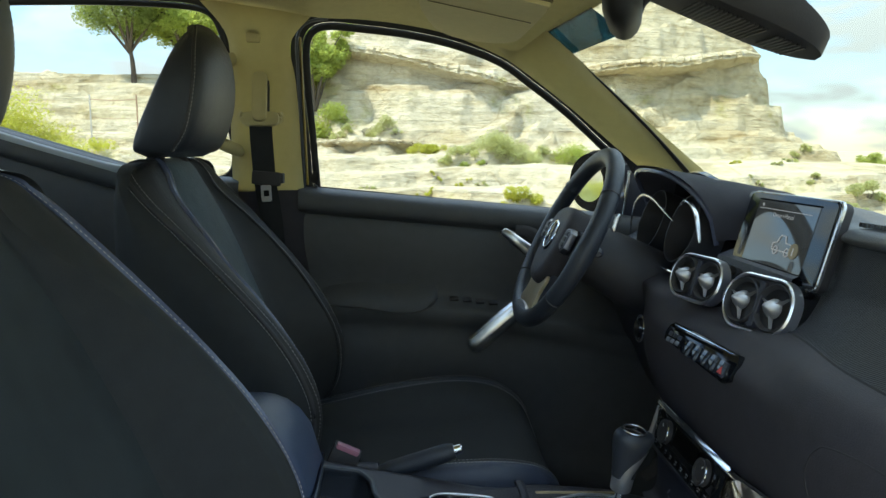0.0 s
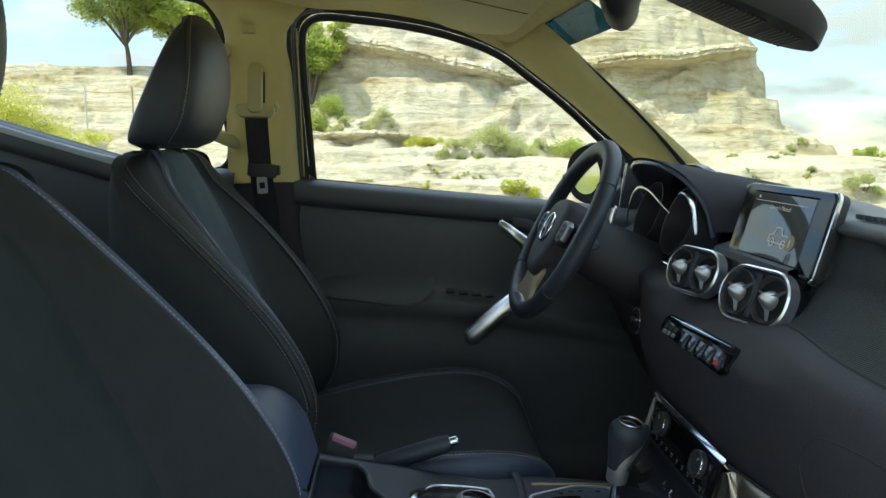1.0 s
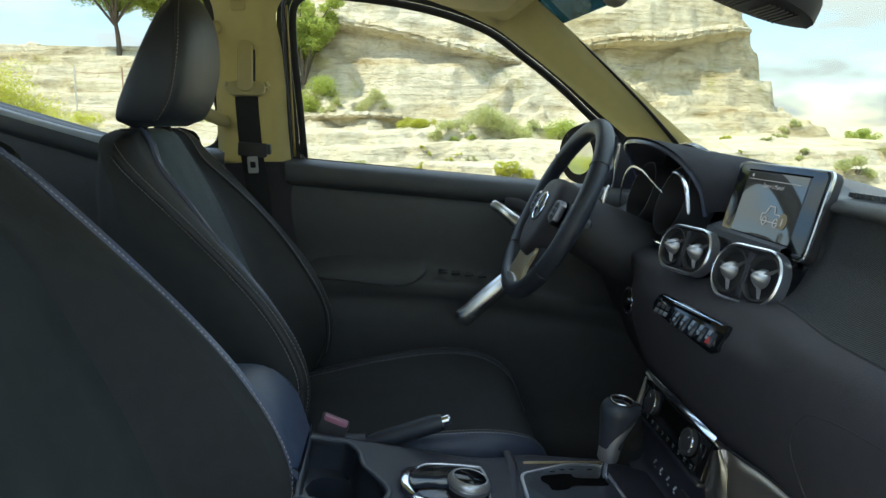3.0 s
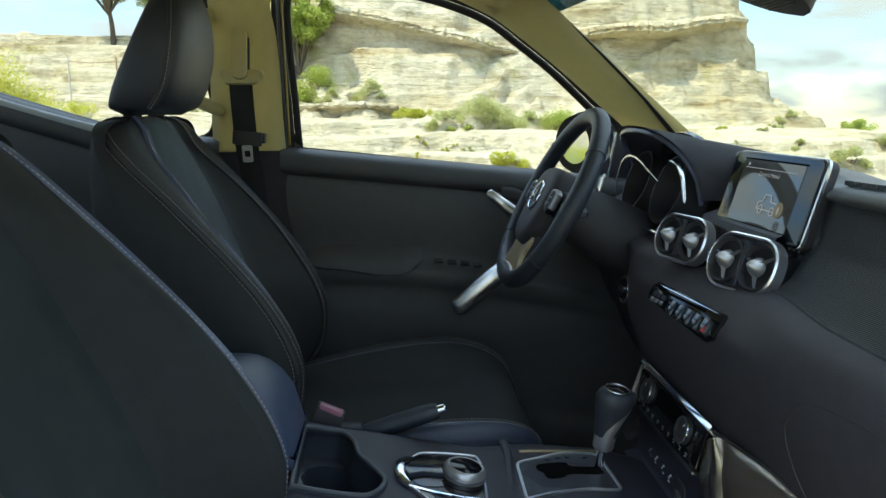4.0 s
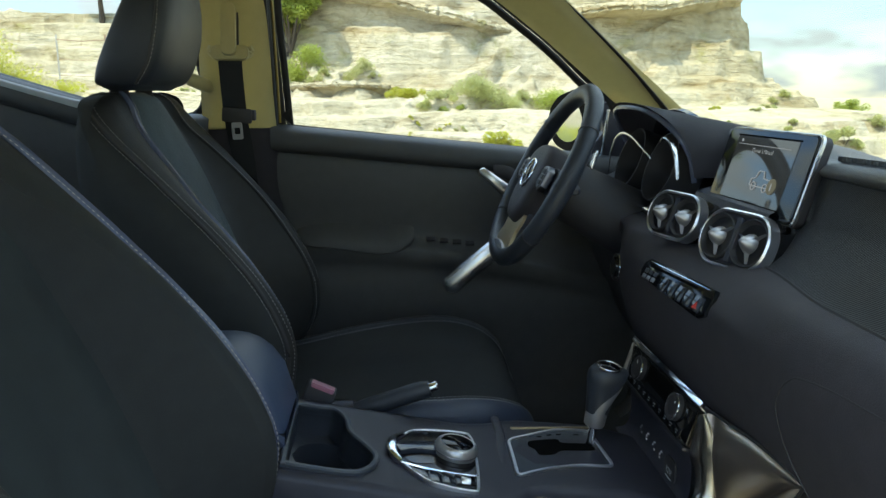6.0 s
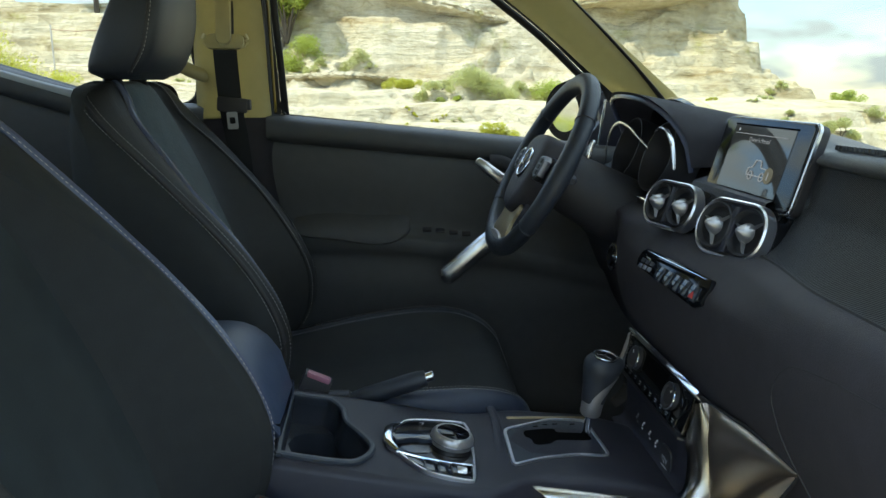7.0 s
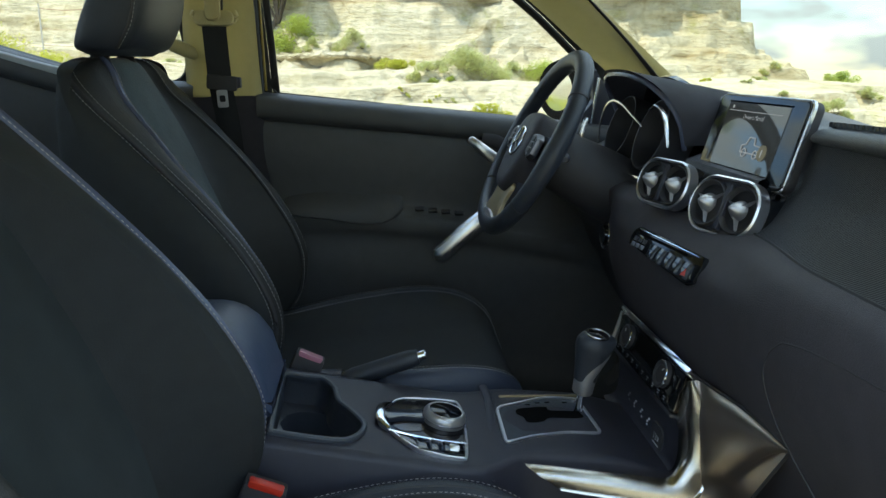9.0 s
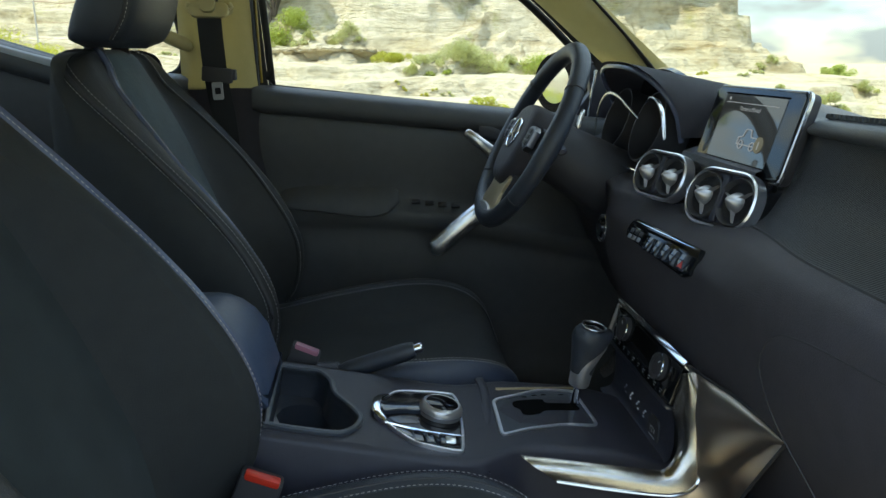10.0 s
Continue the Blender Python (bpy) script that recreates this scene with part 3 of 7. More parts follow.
def rear_door(sgn):
    d = thing("rear_door", "closed rear door with black trim", "car door", "rear doors")
    def sill(x):
        return 1.425 - 0.30 * min(0, x + 0.55) if x < -0.55 else 1.425
    door_panel(sgn, -1.10, -0.380, sill, d)
    ring("window_seal", REAR, -0.002, 0.010, 0.752, M_RUBBER, d, sgn, 0.010)
    ring("window_frame", REAR, 0.009, 0.024, 0.735, M_RUBBER, d, sgn, 0.008)
    pane_of(REAR, 0.757, d, sgn)
    line = cr([(-0.44, sgn * 0.698, 1.441), (-0.55, sgn * 0.698, 1.441), (-0.645, sgn * 0.698, 1.452), (-0.78, sgn * 0.698, 1.488), (-0.90, sgn * 0.698, 1.526), (-1.03, sgn * 0.698, 1.57)], 24)
    tube("sill_trim", line, 0.014, M_SILL, d, rb=0.008, up=(0, 1, 0), label="smooth grey window sill trim")


rear_door(1)
rear_door(-1)

# rear quarter walls that close the cab
for sgn, tag in ((1, "left"), (-1, "right")):
    ob = part("rear_quarter_" + tag, box_bm((0.30, 0.04, 1.2), pose(-1.22, sgn * 0.70, 1.2), 0.02), M_SOFT, None)
    tagged(ob, "dark rear quarter trim", "panel", kind="structure")


# ---- belt, grab handle, visor, mirror ----
def seat_belt():
    b = thing("seat_belt", "black webbing seat belt hanging from a beige pillar guide", "seat belt")
    strap = cr([(-0.315, 0.632, 1.575), (-0.316, 0.634, 1.54), (-0.314, 0.640, 1.47), (-0.312, 0.650, 1.42), (-0.303, 0.662, 1.33), (-0.292, 0.662, 1.15), (-0.285, 0.657, 0.9), (-0.285, 0.68, 0.66)], 30)
    tube("strap", strap, 0.024, M_BELT, b, rb=0.0016, up=(0, 1, 0), n=8)
    # adjuster rail and guide loop
    part("adjuster_slot", plate_bm(rrect(0.036, 0.118, 0.014), 0.006, basis((-0.314, 0.638, 1.606), (1, 0, 0), (0, 0.2, 1)), 0.001), M_DEEP, b)
    part("adjuster", plate_bm(rrect(0.030, 0.105, 0.012), 0.012, basis((-0.314, 0.628, 1.608), (1, 0, 0), (0, 0.2, 1)) @ pose(0, 0, 0, 0, 0, 0), 0.004), M_BEIGE_HARD, b, "beige height adjuster")
    part("guide_loop", plate_bm(rrect(0.078, 0.030, 0.013), 0.012, basis((-0.314, 0.631, 1.562), (1, 0, 0), (0, 0.2, 1)), 0.004, hole=None), M_BEIGE_HARD, b, "beige plastic belt guide")
    tube("guide_hook", cr([(-0.348, 0.633, 1.556), (-0.356, 0.633, 1.566), (-0.352, 0.633, 1.576)], 8), 0.006, M_BEIGE_HARD, b)
    tube("guide_hook", cr([(-0.280, 0.633, 1.556), (-0.272, 0.633, 1.566), (-0.276, 0.633, 1.576)], 8), 0.006, M_BEIGE_HARD, b)
    part("tongue_body", box_bm((0.062, 0.014, 0.030), pose(-0.309, 0.642, 1.437, 0, 5, 0), 0.005), M_DEEP, b, "black plastic tongue body")
    part("tongue", plate_bm(rrect(0.022, 0.036, 0.004), 0.003, basis((-0.309, 0.638, 1.405), (1, 0, 0.05), (0, 0, 1)), 0.0008, hole=rrect(0.012, 0.013, 0.002)), M_SILVER, b, "steel latch tongue")
    part("tongue_stop", box_bm((0.010, 0.02, 0.022), pose(-0.277, 0.650, 1.437), 0.003), M_HARD, b)


seat_belt()
gh = tube("grab_handle", cr([(-0.345, 0.665, 1.690), (-0.385, 0.635, 1.684), (-0.425, 0.625, 1.655), (-0.435, 0.64, 1.59), (-0.425, 0.645, 1.53), (-0.39, 0.665, 1.504), (-0.355, 0.70, 1.492)], 36), 0.012, M_BEIGE_HARD, None, rb=0.014, n=14, taper=[1.4, 1.3, 1.15] + [1] * 30 + [1.15, 1.3, 1.4])
tagged(gh, "beige moulded grab handle on the door pillar", "grab handle")
cap = part("pillar_cap", plate_bm(rrect(0.030, 0.030, 0.005), 0.005, basis((-0.322, 0.619, 1.732), (1, 0, 0), (0, 0.2, 1)), 0.002), M_BEIGE_HARD, None)
tagged(cap, "small square beige cover cap on the pillar", "cover cap")


def visor():
    v = thing("sun_visor", "beige folded sun visor against the roof lining", "sun visor")
    m = basis((0, 0, 1.734), (1, 0, -0.2), (0, 1, 0))
    out = [(0.015, 0.15), (0.022, 0.28), (0.046, 0.415), (0.068, 0.465), (0.098, 0.488), (0.140, 0.476), (0.178, 0.440), (0.196, 0.385), (0.199, 0.28), (0.199, 0.175), (0.196, 0.075), (0.18, 0.06), (0.04, 0.06), (0.02, 0.075)]
    pts = [(p.x, p.y) for p in cr([(x, y, 0) for x, y in out], 64, True)]
    part("panel", plate_bm(pts, 0.020, m @ pose(0, 0, -0.004), 0.008, 4), M_VISOR, v)
    # dark tube round the panel: its shadow gap put in as colour
    tube("panel_shadow_line", [m @ Vector((x, y, 0.004)) for x, y in grow(pts, 0.001)], 0.0024, M_SEAM_SHADE, v, closed=True, n=6)
    tube("flap_joint", [m @ Vector((x, 0.19 + 0.02 * x, -0.0042)) for x in (0.03, 0.08, 0.13, 0.18, 0.192)], 0.0014, M_SEAM_SHADE, v, n=5)


visor()


def sensor_cover():
    c = thing("sensor_cover", "black plastic sensor cover with slotted grilles on the windscreen", "sensor cover")
    rows_ = []
    for i in range(31):
        s = i / 30
        x, z = 0.325 + 0.215 * s, 1.705 - 0.085 * s
        half = 0.068 + 0.006 * s
        if s > 0.5:
            half *= math.sqrt(max(0.06, 1 - ((s - 0.5) / 0.53) ** 2.6))
        cy = 0.015
        top = z + 0.022 + 0.06 * (1 - s)
        rows_.append([Vector(p) for p in ((x, cy + half, top), (x, cy + half, z + 0.012), (x, cy + half - 0.012, z), (x, cy, z - 0.003), (x, cy - half + 0.012, z), (x, cy - half, z + 0.014), (x, cy - half - 0.006, top))])
    v, f = lattice(rows_, True, True)
    part("shell", bm_from(v, f), M_DEEP, c)
    def under(x, y):
        s = (x - 0.325) / 0.215
        return Vector((x, y, 1.705 - 0.085 * s - 0.0035))
    slope = Vector((0.215, 0, -0.085)).normalized()
    for k, (xa, n, w) in enumerate(((0.368, 16, 0.080), (0.474, 7, 0.066))):
        for i in range(n):
            p = under(xa + 0.0058 * i, 0.015)
            bm = box_bm((0.0024, w, 0.003), Matrix.Translation(p) @ basis((0, 0, 0), slope, (0, 1, 0)), 0.0008, 1)
            part("grille_slat", bm, M_HARD, c)


sensor_cover()


def inside_mirror():
    m = thing("inside_mirror", "black interior mirror on a thin stem", "rear-view mirror")
    mm = Matrix.Translation((0.285, 0.035, 1.700)) @ pose(0, 0, 0, 0, 0, 0)
    rows_ = []
    for i in range(17):
        s = -1 + i / 8
        k = max(0.12, (1 - abs(s) ** 4)) ** 0.5
        rows_.append([mm @ Vector((0.027 * k * math.cos(2 * math.pi * j / 16) - 0.035 * s, 0.105 * -s, 0.050 * k * math.copysign(abs(math.sin(2 * math.pi * j / 16)) ** 0.7, math.sin(2 * math.pi * j / 16)))) for j in range(16)])
    v, f = lattice(rows_, True, True)
    part("housing", bm_from(v, f), M_RUBBER, m)
    tube("stem", cr([(0.29, 0.05, 1.70), (0.315, 0.055, 1.695), (0.332, 0.05, 1.72), (0.345, 0.04, 1.76)], 12), 0.006, M_HARD, m)
    tube("cable", cr([(0.300, 0.08, 1.676), (0.308, 0.08, 1.674), (0.322, 0.075, 1.688), (0.33, 0.07, 1.715)], 14), 0.0022, M_RUBBER, m)


inside_mirror()


# ---- seats ----
# height, back, half width, outer seam x, y, inner seam x, y, valley x, y, middle x
BACK = [
    (0.930, -0.36, 0.225, -0.215, 0.215, -0.215, 0.185, -0.245, 0.12, -0.250),
    (0.965, -0.365, 0.230, -0.192, 0.220, -0.190, 0.190, -0.240, 0.12, -0.246),
    (1.017, -0.378, 0.236, -0.163, 0.222, -0.160, 0.190, -0.240, 0.125, -0.245),
    (1.085, -0.40, 0.242, -0.152, 0.222, -0.153, 0.186, -0.255, 0.13, -0.260),
    (1.142, -0.415, 0.246, -0.168, 0.222, -0.168, 0.184, -0.275, 0.13, -0.282),
    (1.205, -0.430, 0.248, -0.203, 0.222, -0.204, 0.182, -0.300, 0.13, -0.306),
    (1.265, -0.443, 0.248, -0.250, 0.222, -0.247, 0.180, -0.326, 0.125, -0.332),
    (1.315, -0.443, 0.246, -0.295, 0.222, -0.290, 0.172, -0.348, 0.12, -0.352),
    (1.365, -0.446, 0.242, -0.342, 0.221, -0.334, 0.145, -0.370, 0.105, -0.372),
    (1.420, -0.447, 0.234, -0.396, 0.218, -0.385, 0.108, -0.396, 0.085, -0.395),
    (1.455, -0.446, 0.214, -0.428, 0.202, -0.402, 0.090, -0.408, 0.07, -0.407),
    (1.468, -0.446, 0.196, -0.436, 0.184, -0.410, 0.084, -0.414, 0.065, -0.413),
    (1.476, -0.446, 0.166, -0.440, 0.152, -0.417, 0.078, -0.420, 0.06, -0.419),
    (1.480, -0.445, 0.122, -0.439, 0.108, -0.424, 0.070, -0.425, 0.05, -0.424),
]
# along, middle height, ridge height, half width, underside
CUSHION = [
    (-0.30, 0.925, 0.950, 0.190, 0.80),
    (-0.18, 0.930, 0.968, 0.208, 0.80),
    (-0.06, 0.938, 0.988, 0.228, 0.80),
    (0.06, 0.946, 1.000, 0.245, 0.80),
    (0.14, 0.955, 1.000, 0.242, 0.80),
    (0.20, 0.956, 0.985, 0.226, 0.81),
    (0.238, 0.938, 0.955, 0.200, 0.82),
    (0.258, 0.895, 0.905, 0.175, 0.84),
]


def smooth_rows(rows_, n):
    """Resample rows of points along the first way."""
    cols = [cr([r[j] for r in rows_], n) for j in range(len(rows_[0]))]
    return [[c[i] for c in cols] for i in range(n)]


def front_seat(plain=False):
    """A front seat; the plain one has no inner seam and one dark cover."""
    s = thing("front_seat", "black seat with suede centre, leather bolsters and pale double stitching", "car seat", "front seats")
    n = 46
    insert, inside, band_l, band_r, shell, line1, line2, spread = [], [], [], [], [], [], [], []
    for z, xb, hw, x1, y1, x2, y2, xv, yv, xm in BACK:
        wide = 0.0 if plain else 0.056 * min(1, max(0, (z - 1.15) / 0.27)) ** 1.15
        side = [(xb, 0.0), (xb - 0.008, hw * 0.6), (xb + 0.004, hw * 0.93), (xb + 0.03, hw), ((xb + x1) / 2, hw + 0.003), (x1 - 0.030 if x1 - xb > 0.08 else (xb + x1) / 2 + 0.01, hw - 0.004), (x1, y1)]
        c = cr([(x, y, z) for x, y in side], 18)
        shell.append([Vector((p.x, -p.y, z)) for p in reversed(c)] + [Vector((p.x, p.y + wide * min(1, p.y / 0.1), z)) for p in c[1:]])
        bulge = 0.010
        b = [Vector((x1, y1, z)), Vector(((x1 + x2) / 2 + bulge, y1 * 0.62 + y2 * 0.38, z)), Vector(((x1 + x2) / 2 + bulge, y1 * 0.3 + y2 * 0.7, z)), Vector((x2, y2, z))]
        b = cr(b, 7)
        band_l.append([Vector((p.x, p.y + wide, z)) for p in b])
        band_r.append([Vector((p.x, -p.y, z)) for p in reversed(b)])
        q = cr([(x2, y2, z), ((x2 + xv) / 2 - 0.008, (y2 * 0.55 + yv * 0.45), z), (xv, yv, z), (xm + 0.006, yv * 0.5, z), (xm + 0.008, 0, z)], 13)
        flow = [Vector((p.x, p.y + wide * min(1, p.y / 0.1), z)) for p in q]
        inside.append(flow[:7])
        insert.append(flow[6:] + [Vector((p.x, -p.y, z)) for p in reversed(q[:-1])])
        spread.append(wide)
        line1.append(Vector((x1, y1, z)))
        line2.append(Vector((x2, y2, z)))

    def cap_rows(rows_, pull):
        rows_ = smooth_rows(rows_, n)
        last = rows_[-1]
        out = list(rows_)
        for k, (dz, f) in enumerate(((0.002, 0.20), (0.003, 0.45), (0.0035, 0.75), (0.0035, 1.0))):
            row = []
            for p in last:
                t = pull(p)
                row.append(Vector((p.x + (t.x - p.x) * f, p.y + (t.y - p.y) * f * 0.35, p.z + dz)))
            out.append(row)
        return out
    mid = lambda p: Vector((-0.436, p.y * 0.9, p.z))
    # the bolster's inner face is split off dark: its shade put into the colour
    for name, rows_, mat in (("back_shell", shell, M_SIDE), ("bolster_band", band_l, M_SIDE if plain else M_BOLSTER), ("bolster_band", band_r, M_SIDE if plain else M_BOLSTER), ("shaded_bolster_face", inside, M_SIDE if plain else M_BOLSTER), ("centre_panel", insert, M_PANEL if plain else M_SUEDE)):
        v, f = lattice(cap_rows(rows_, mid))
        part(name, bm_from(v, f), mat, s, {"back_shell": "dark grey vinyl side", "centre_panel": "blue-grey suede centre"}.get(name, ""), sharp=60)
    for sg in (1, -1):
        l1 = [Vector((p.x, sg * p.y, p.z)) for p in cr([q + Vector((0, w if sg > 0 else 0, 0)) for q, w in zip(line1, spread)], 90)]
        l2 = [Vector((p.x, sg * p.y, p.z)) for p in cr([q + Vector((0, w if sg > 0 else 0, 0)) for q, w in zip(line2, spread)], 90)]
        if plain:
            tube("seam_roll", [p + Vector((0.003, 0, 0)) for p in l1], 0.0065, M_PIPING_SHEEN, s, n=8)
            if sg > 0:
                stitches("stitching", [p + Vector((0.0112, -0.011, 0.0)) for p in l1[6:]], s)
            continue
        tube("seam_groove", l1, 0.0036, M_DEEP, s, n=8)
        # near roll: the lit bolster edge's sheen, put in as a pale blue tube
        tube("seam_roll", l2[8:], 0.0070 if sg < 0 else 0.0030, M_PIPING_SHEEN if sg < 0 else M_BOLSTER, s, n=8)
        stitches("stitching", [p + Vector((-0.004, sg * 0.006, 0.0)) for p in l1], s)
        stitches("stitching", [p + Vector((0.0085, -sg * 0.008, 0.0)) for p in l1[6:]], s)
        stitches("stitching", [p + Vector((0.006, -sg * 0.007, 0.0)) for p in l2[10:]], s)
    # headrest
    hr = [(1.492, -0.446, -0.378, 0.108), (1.500, -0.452, -0.362, 0.118), (1.53, -0.442, -0.345, 0.125), (1.575, -0.422, -0.332, 0.125), (1.62, -0.402, -0.328, 0.119), (1.66, -0.385, -0.331, 0.104), (1.688, -0.371, -0.340, 0.080), (1.702, -0.364, -0.350, 0.050)]
    rows_, side_l, side_r = [], [], []
    for z, xb, xf, hw in hr:
        w = hw
        loop = [(xf + 0.010, 0), (xf + 0.006, w * 0.55), (xf - 0.006, w * 0.92), (xf - 0.022, w), (xb * 0.6 + xf * 0.4, w + 0.002), (xb + 0.010, w - 0.003), (xb, w * 0.86), (xb - 0.004, w * 0.5), (xb - 0.004, 0)]
        full = loop + [(x, -y) for x, y in reversed(loop[1:-1])]
        rows_.append([Vector((p.x, p.y, z)) for p in cr([(x, y, z) for x, y in full], 44, True)])
    rows_ = smooth_rows(rows_, 24)
    top = rows_[-1]
    cx = sum((p.x for p in top)) / len(top)
    for f_, dz in ((0.35, 0.006), (0.75, 0.009)):
        rows_.append([Vector((p.x + (cx - p.x) * f_, p.y * (1 - f_ * 0.8), p.z + dz)) for p in top])
    bot = rows_[0]
    cx = sum((p.x for p in bot)) / len(bot)
    rows_.insert(0, [Vector((p.x + (cx - p.x) * 0.25, p.y * 0.85, p.z - 0.006)) for p in bot])
    v, f = lattice(rows_, True, True)
    part("headrest", bm_from(v, f), M_LEATHER, s, "black leather headrest")
    for sg in (1, -1):
        ln = cr([(-0.385, sg * 0.119, 1.496), (-0.362, sg * 0.127, 1.53), (-0.350, sg * 0.128, 1.575), (-0.345, sg * 0.122, 1.62), (-0.347, sg * 0.105, 1.662), (-0.355, sg * 0.060, 1.703)], 60)
        tube("headrest_seam", ln, 0.0022, M_DEEP, s, n=6)
        stitches("stitching", [p + Vector((0.004, sg * 0.001, 0)) for p in ln], s)
        part("headrest_post", lathe_bm([(0.001, 0), (0.006, 0), (0.006, 0.05), (0.001, 0.05)], pose(-0.425, sg * 0.062, 1.465, 0, 12, 0), 14), M_DEEP, s)
        part("post_collar", lathe_bm([(0.016, 0), (0.016, 0.006), (0.011, 0.012), (0.001, 0.012)], pose(-0.430, sg * 0.062, 1.476, 0, 12, 0), 16), M_DEEP, s)
    # cushion
    top, edge_l, edge_r, skirt = [], [], [], []
    for x, zc, zr, hw, zb in CUSHION:
        ridge = hw - 0.028
        q = cr([(x, 0, zc), (x, 0.10, zc + 0.003), (x, 0.15, zc + (zr - zc) * 0.55), (x, ridge - 0.012, zr - 0.002)], 12)
        top.append([Vector((p.x, -p.y, p.z)) for p in reversed(q)] + q[1:])
        e = cr([(x, ridge - 0.012, zr - 0.002), (x, ridge + 0.008, zr + 0.004), (x, hw - 0.006, zr - 0.008), (x, hw, zr - 0.03)], 7)
        edge_l.append(e)
        edge_r.append([Vector((p.x, -p.y, p.z)) for p in reversed(e)])
        k = cr([(x, hw, zr - 0.03), (x, hw - 0.002, (zr + zb) / 2), (x, hw - 0.02, zb), (x, 0, zb)], 10)
        skirt.append(k + [Vector((p.x, -p.y, p.z)) for p in reversed(k[:-1])])

    def nose(rows_):
        rows_ = smooth_rows(rows_, 40)
        last = rows_[-1]
        for dx, f in ((0.006, 0.3), (0.008, 0.7), (0.008, 1.0)):
            rows_.append([Vector((p.x + dx, p.y * (1 - 0.05 * f), p.z + (0.86 - p.z) * f)) for p in last])
        return rows_
    # the near bolster's skylight is painted in by its bluer leather
    for name, rows_, mat in (("cushion_panel", top, M_SIDE), ("cushion_bolster", edge_l, M_LEATHER), ("cushion_bolster", edge_r, M_LEATHER_LIT), ("cushion_skirt", skirt, M_SIDE)):
        v, f = lattice(nose(rows_))
        part(name, bm_from(v, f), mat, s, sharp=60)
    for sg in (1, -1):
        ln = cr([(x, sg * (hw - 0.040), zr - 0.001) for x, zc, zr, hw, zb in CUSHION], 70)
        stitches("stitching", [p + Vector((0, 0, 0.0015)) for p in ln], s)
        stitches("stitching", [p + Vector((0, sg * 0.022, 0.0065)) for p in ln], s)
        tube("cushion_seam", [p + Vector((0, sg * 0.011, 0.002)) for p in ln], 0.002, M_DEEP, s, n=6)
    part("seat_rail", box_bm((0.42, 0.36, 0.17), pose(-0.05, 0, 0.70), 0.01), M_DEEP, s)
    part("hinge_cover", box_bm((0.16, 0.44, 0.16), pose(-0.28, 0, 0.88, 0, 20, 0), 0.03), M_HARD, s)
    return s


driver_seat = front_seat()
driver_seat.location = (0, 0.37, 0)
passenger_seat = front_seat(True)
passenger_seat.location = (0.016, -0.36, 0)
tagged(passenger_seat, "dark grey seat with raised piping and one row of stitching", "car seat", "front seats")
for ob in list(passenger_seat.children):
    zs = [v.co.z for v in ob.data.vertices]
    low = sum(zs) / len(zs) < 1.01 and ob.name.startswith(("cushion", "stitching"))
    if ob.name.startswith(("headrest", "post_collar")) or (ob.name.startswith("stitching") and min(zs) > 1.48):
        ob.location.x = -0.048
    elif low:
        # this cushion sits a little further back
        ob.location = (-0.050, -0.035, -0.007)


def buckle(at, mat, lab, tilt, turn, w=0.045):
    b = thing("belt_buckle", lab, "belt buckle", "belt buckles")
    b.matrix_world = Matrix.Translation(at) @ pose(0, 0, 0, 0, tilt, turn)
    part("buckle_body", box_bm((w, 0.026, 0.075), pose(0, 0, -0.036), 0.005), M_DEEP, b)
    part("release_button", box_bm((w * 0.82, 0.014, 0.010), pose(0, -0.006, 0.0), 0.003), mat, b)
    part("buckle_strap", box_bm((0.03, 0.012, 0.12), pose(-0.002, 0, -0.12), 0.003), M_BELT, b)


# this button is paler and pinker than the other buckle's
buckle((-0.096, 0.105, 1.050), M_PINK, "black belt buckle with a pink button beside the driver's cushion", 24, 0)
buckle((-0.122, -0.185, 1.012), M_RED, "black belt buckle with a bright red button beside the console", 22, 0, 0.05)

# rear bench
rb = thing("rear_bench", "dark rear bench seat behind the front seats", "bench seat")
part("bench_back", box_bm((0.14, 1.30, 0.62), pose(-1.17, 0, 1.12, 0, -14, 0), 0.05, 3), M_SIDE, rb)
part("bench_cushion", box_bm((0.48, 1.34, 0.16), pose(-0.92, 0, 0.86), 0.05, 3), M_SIDE, rb)


# ---- dashboard ----
def swept(profile, ys, shape, n=4):
    """A profile of (x, z) carried along y; shape(y, x, z) bends it."""
    rows_ = []
    for y in ys:
        c = cr([(x, 0, z) for x, z in profile], len(profile) * n)
        rows_.append([Vector((*shape(y, p.x, p.z),)) for p in c])
    return rows_


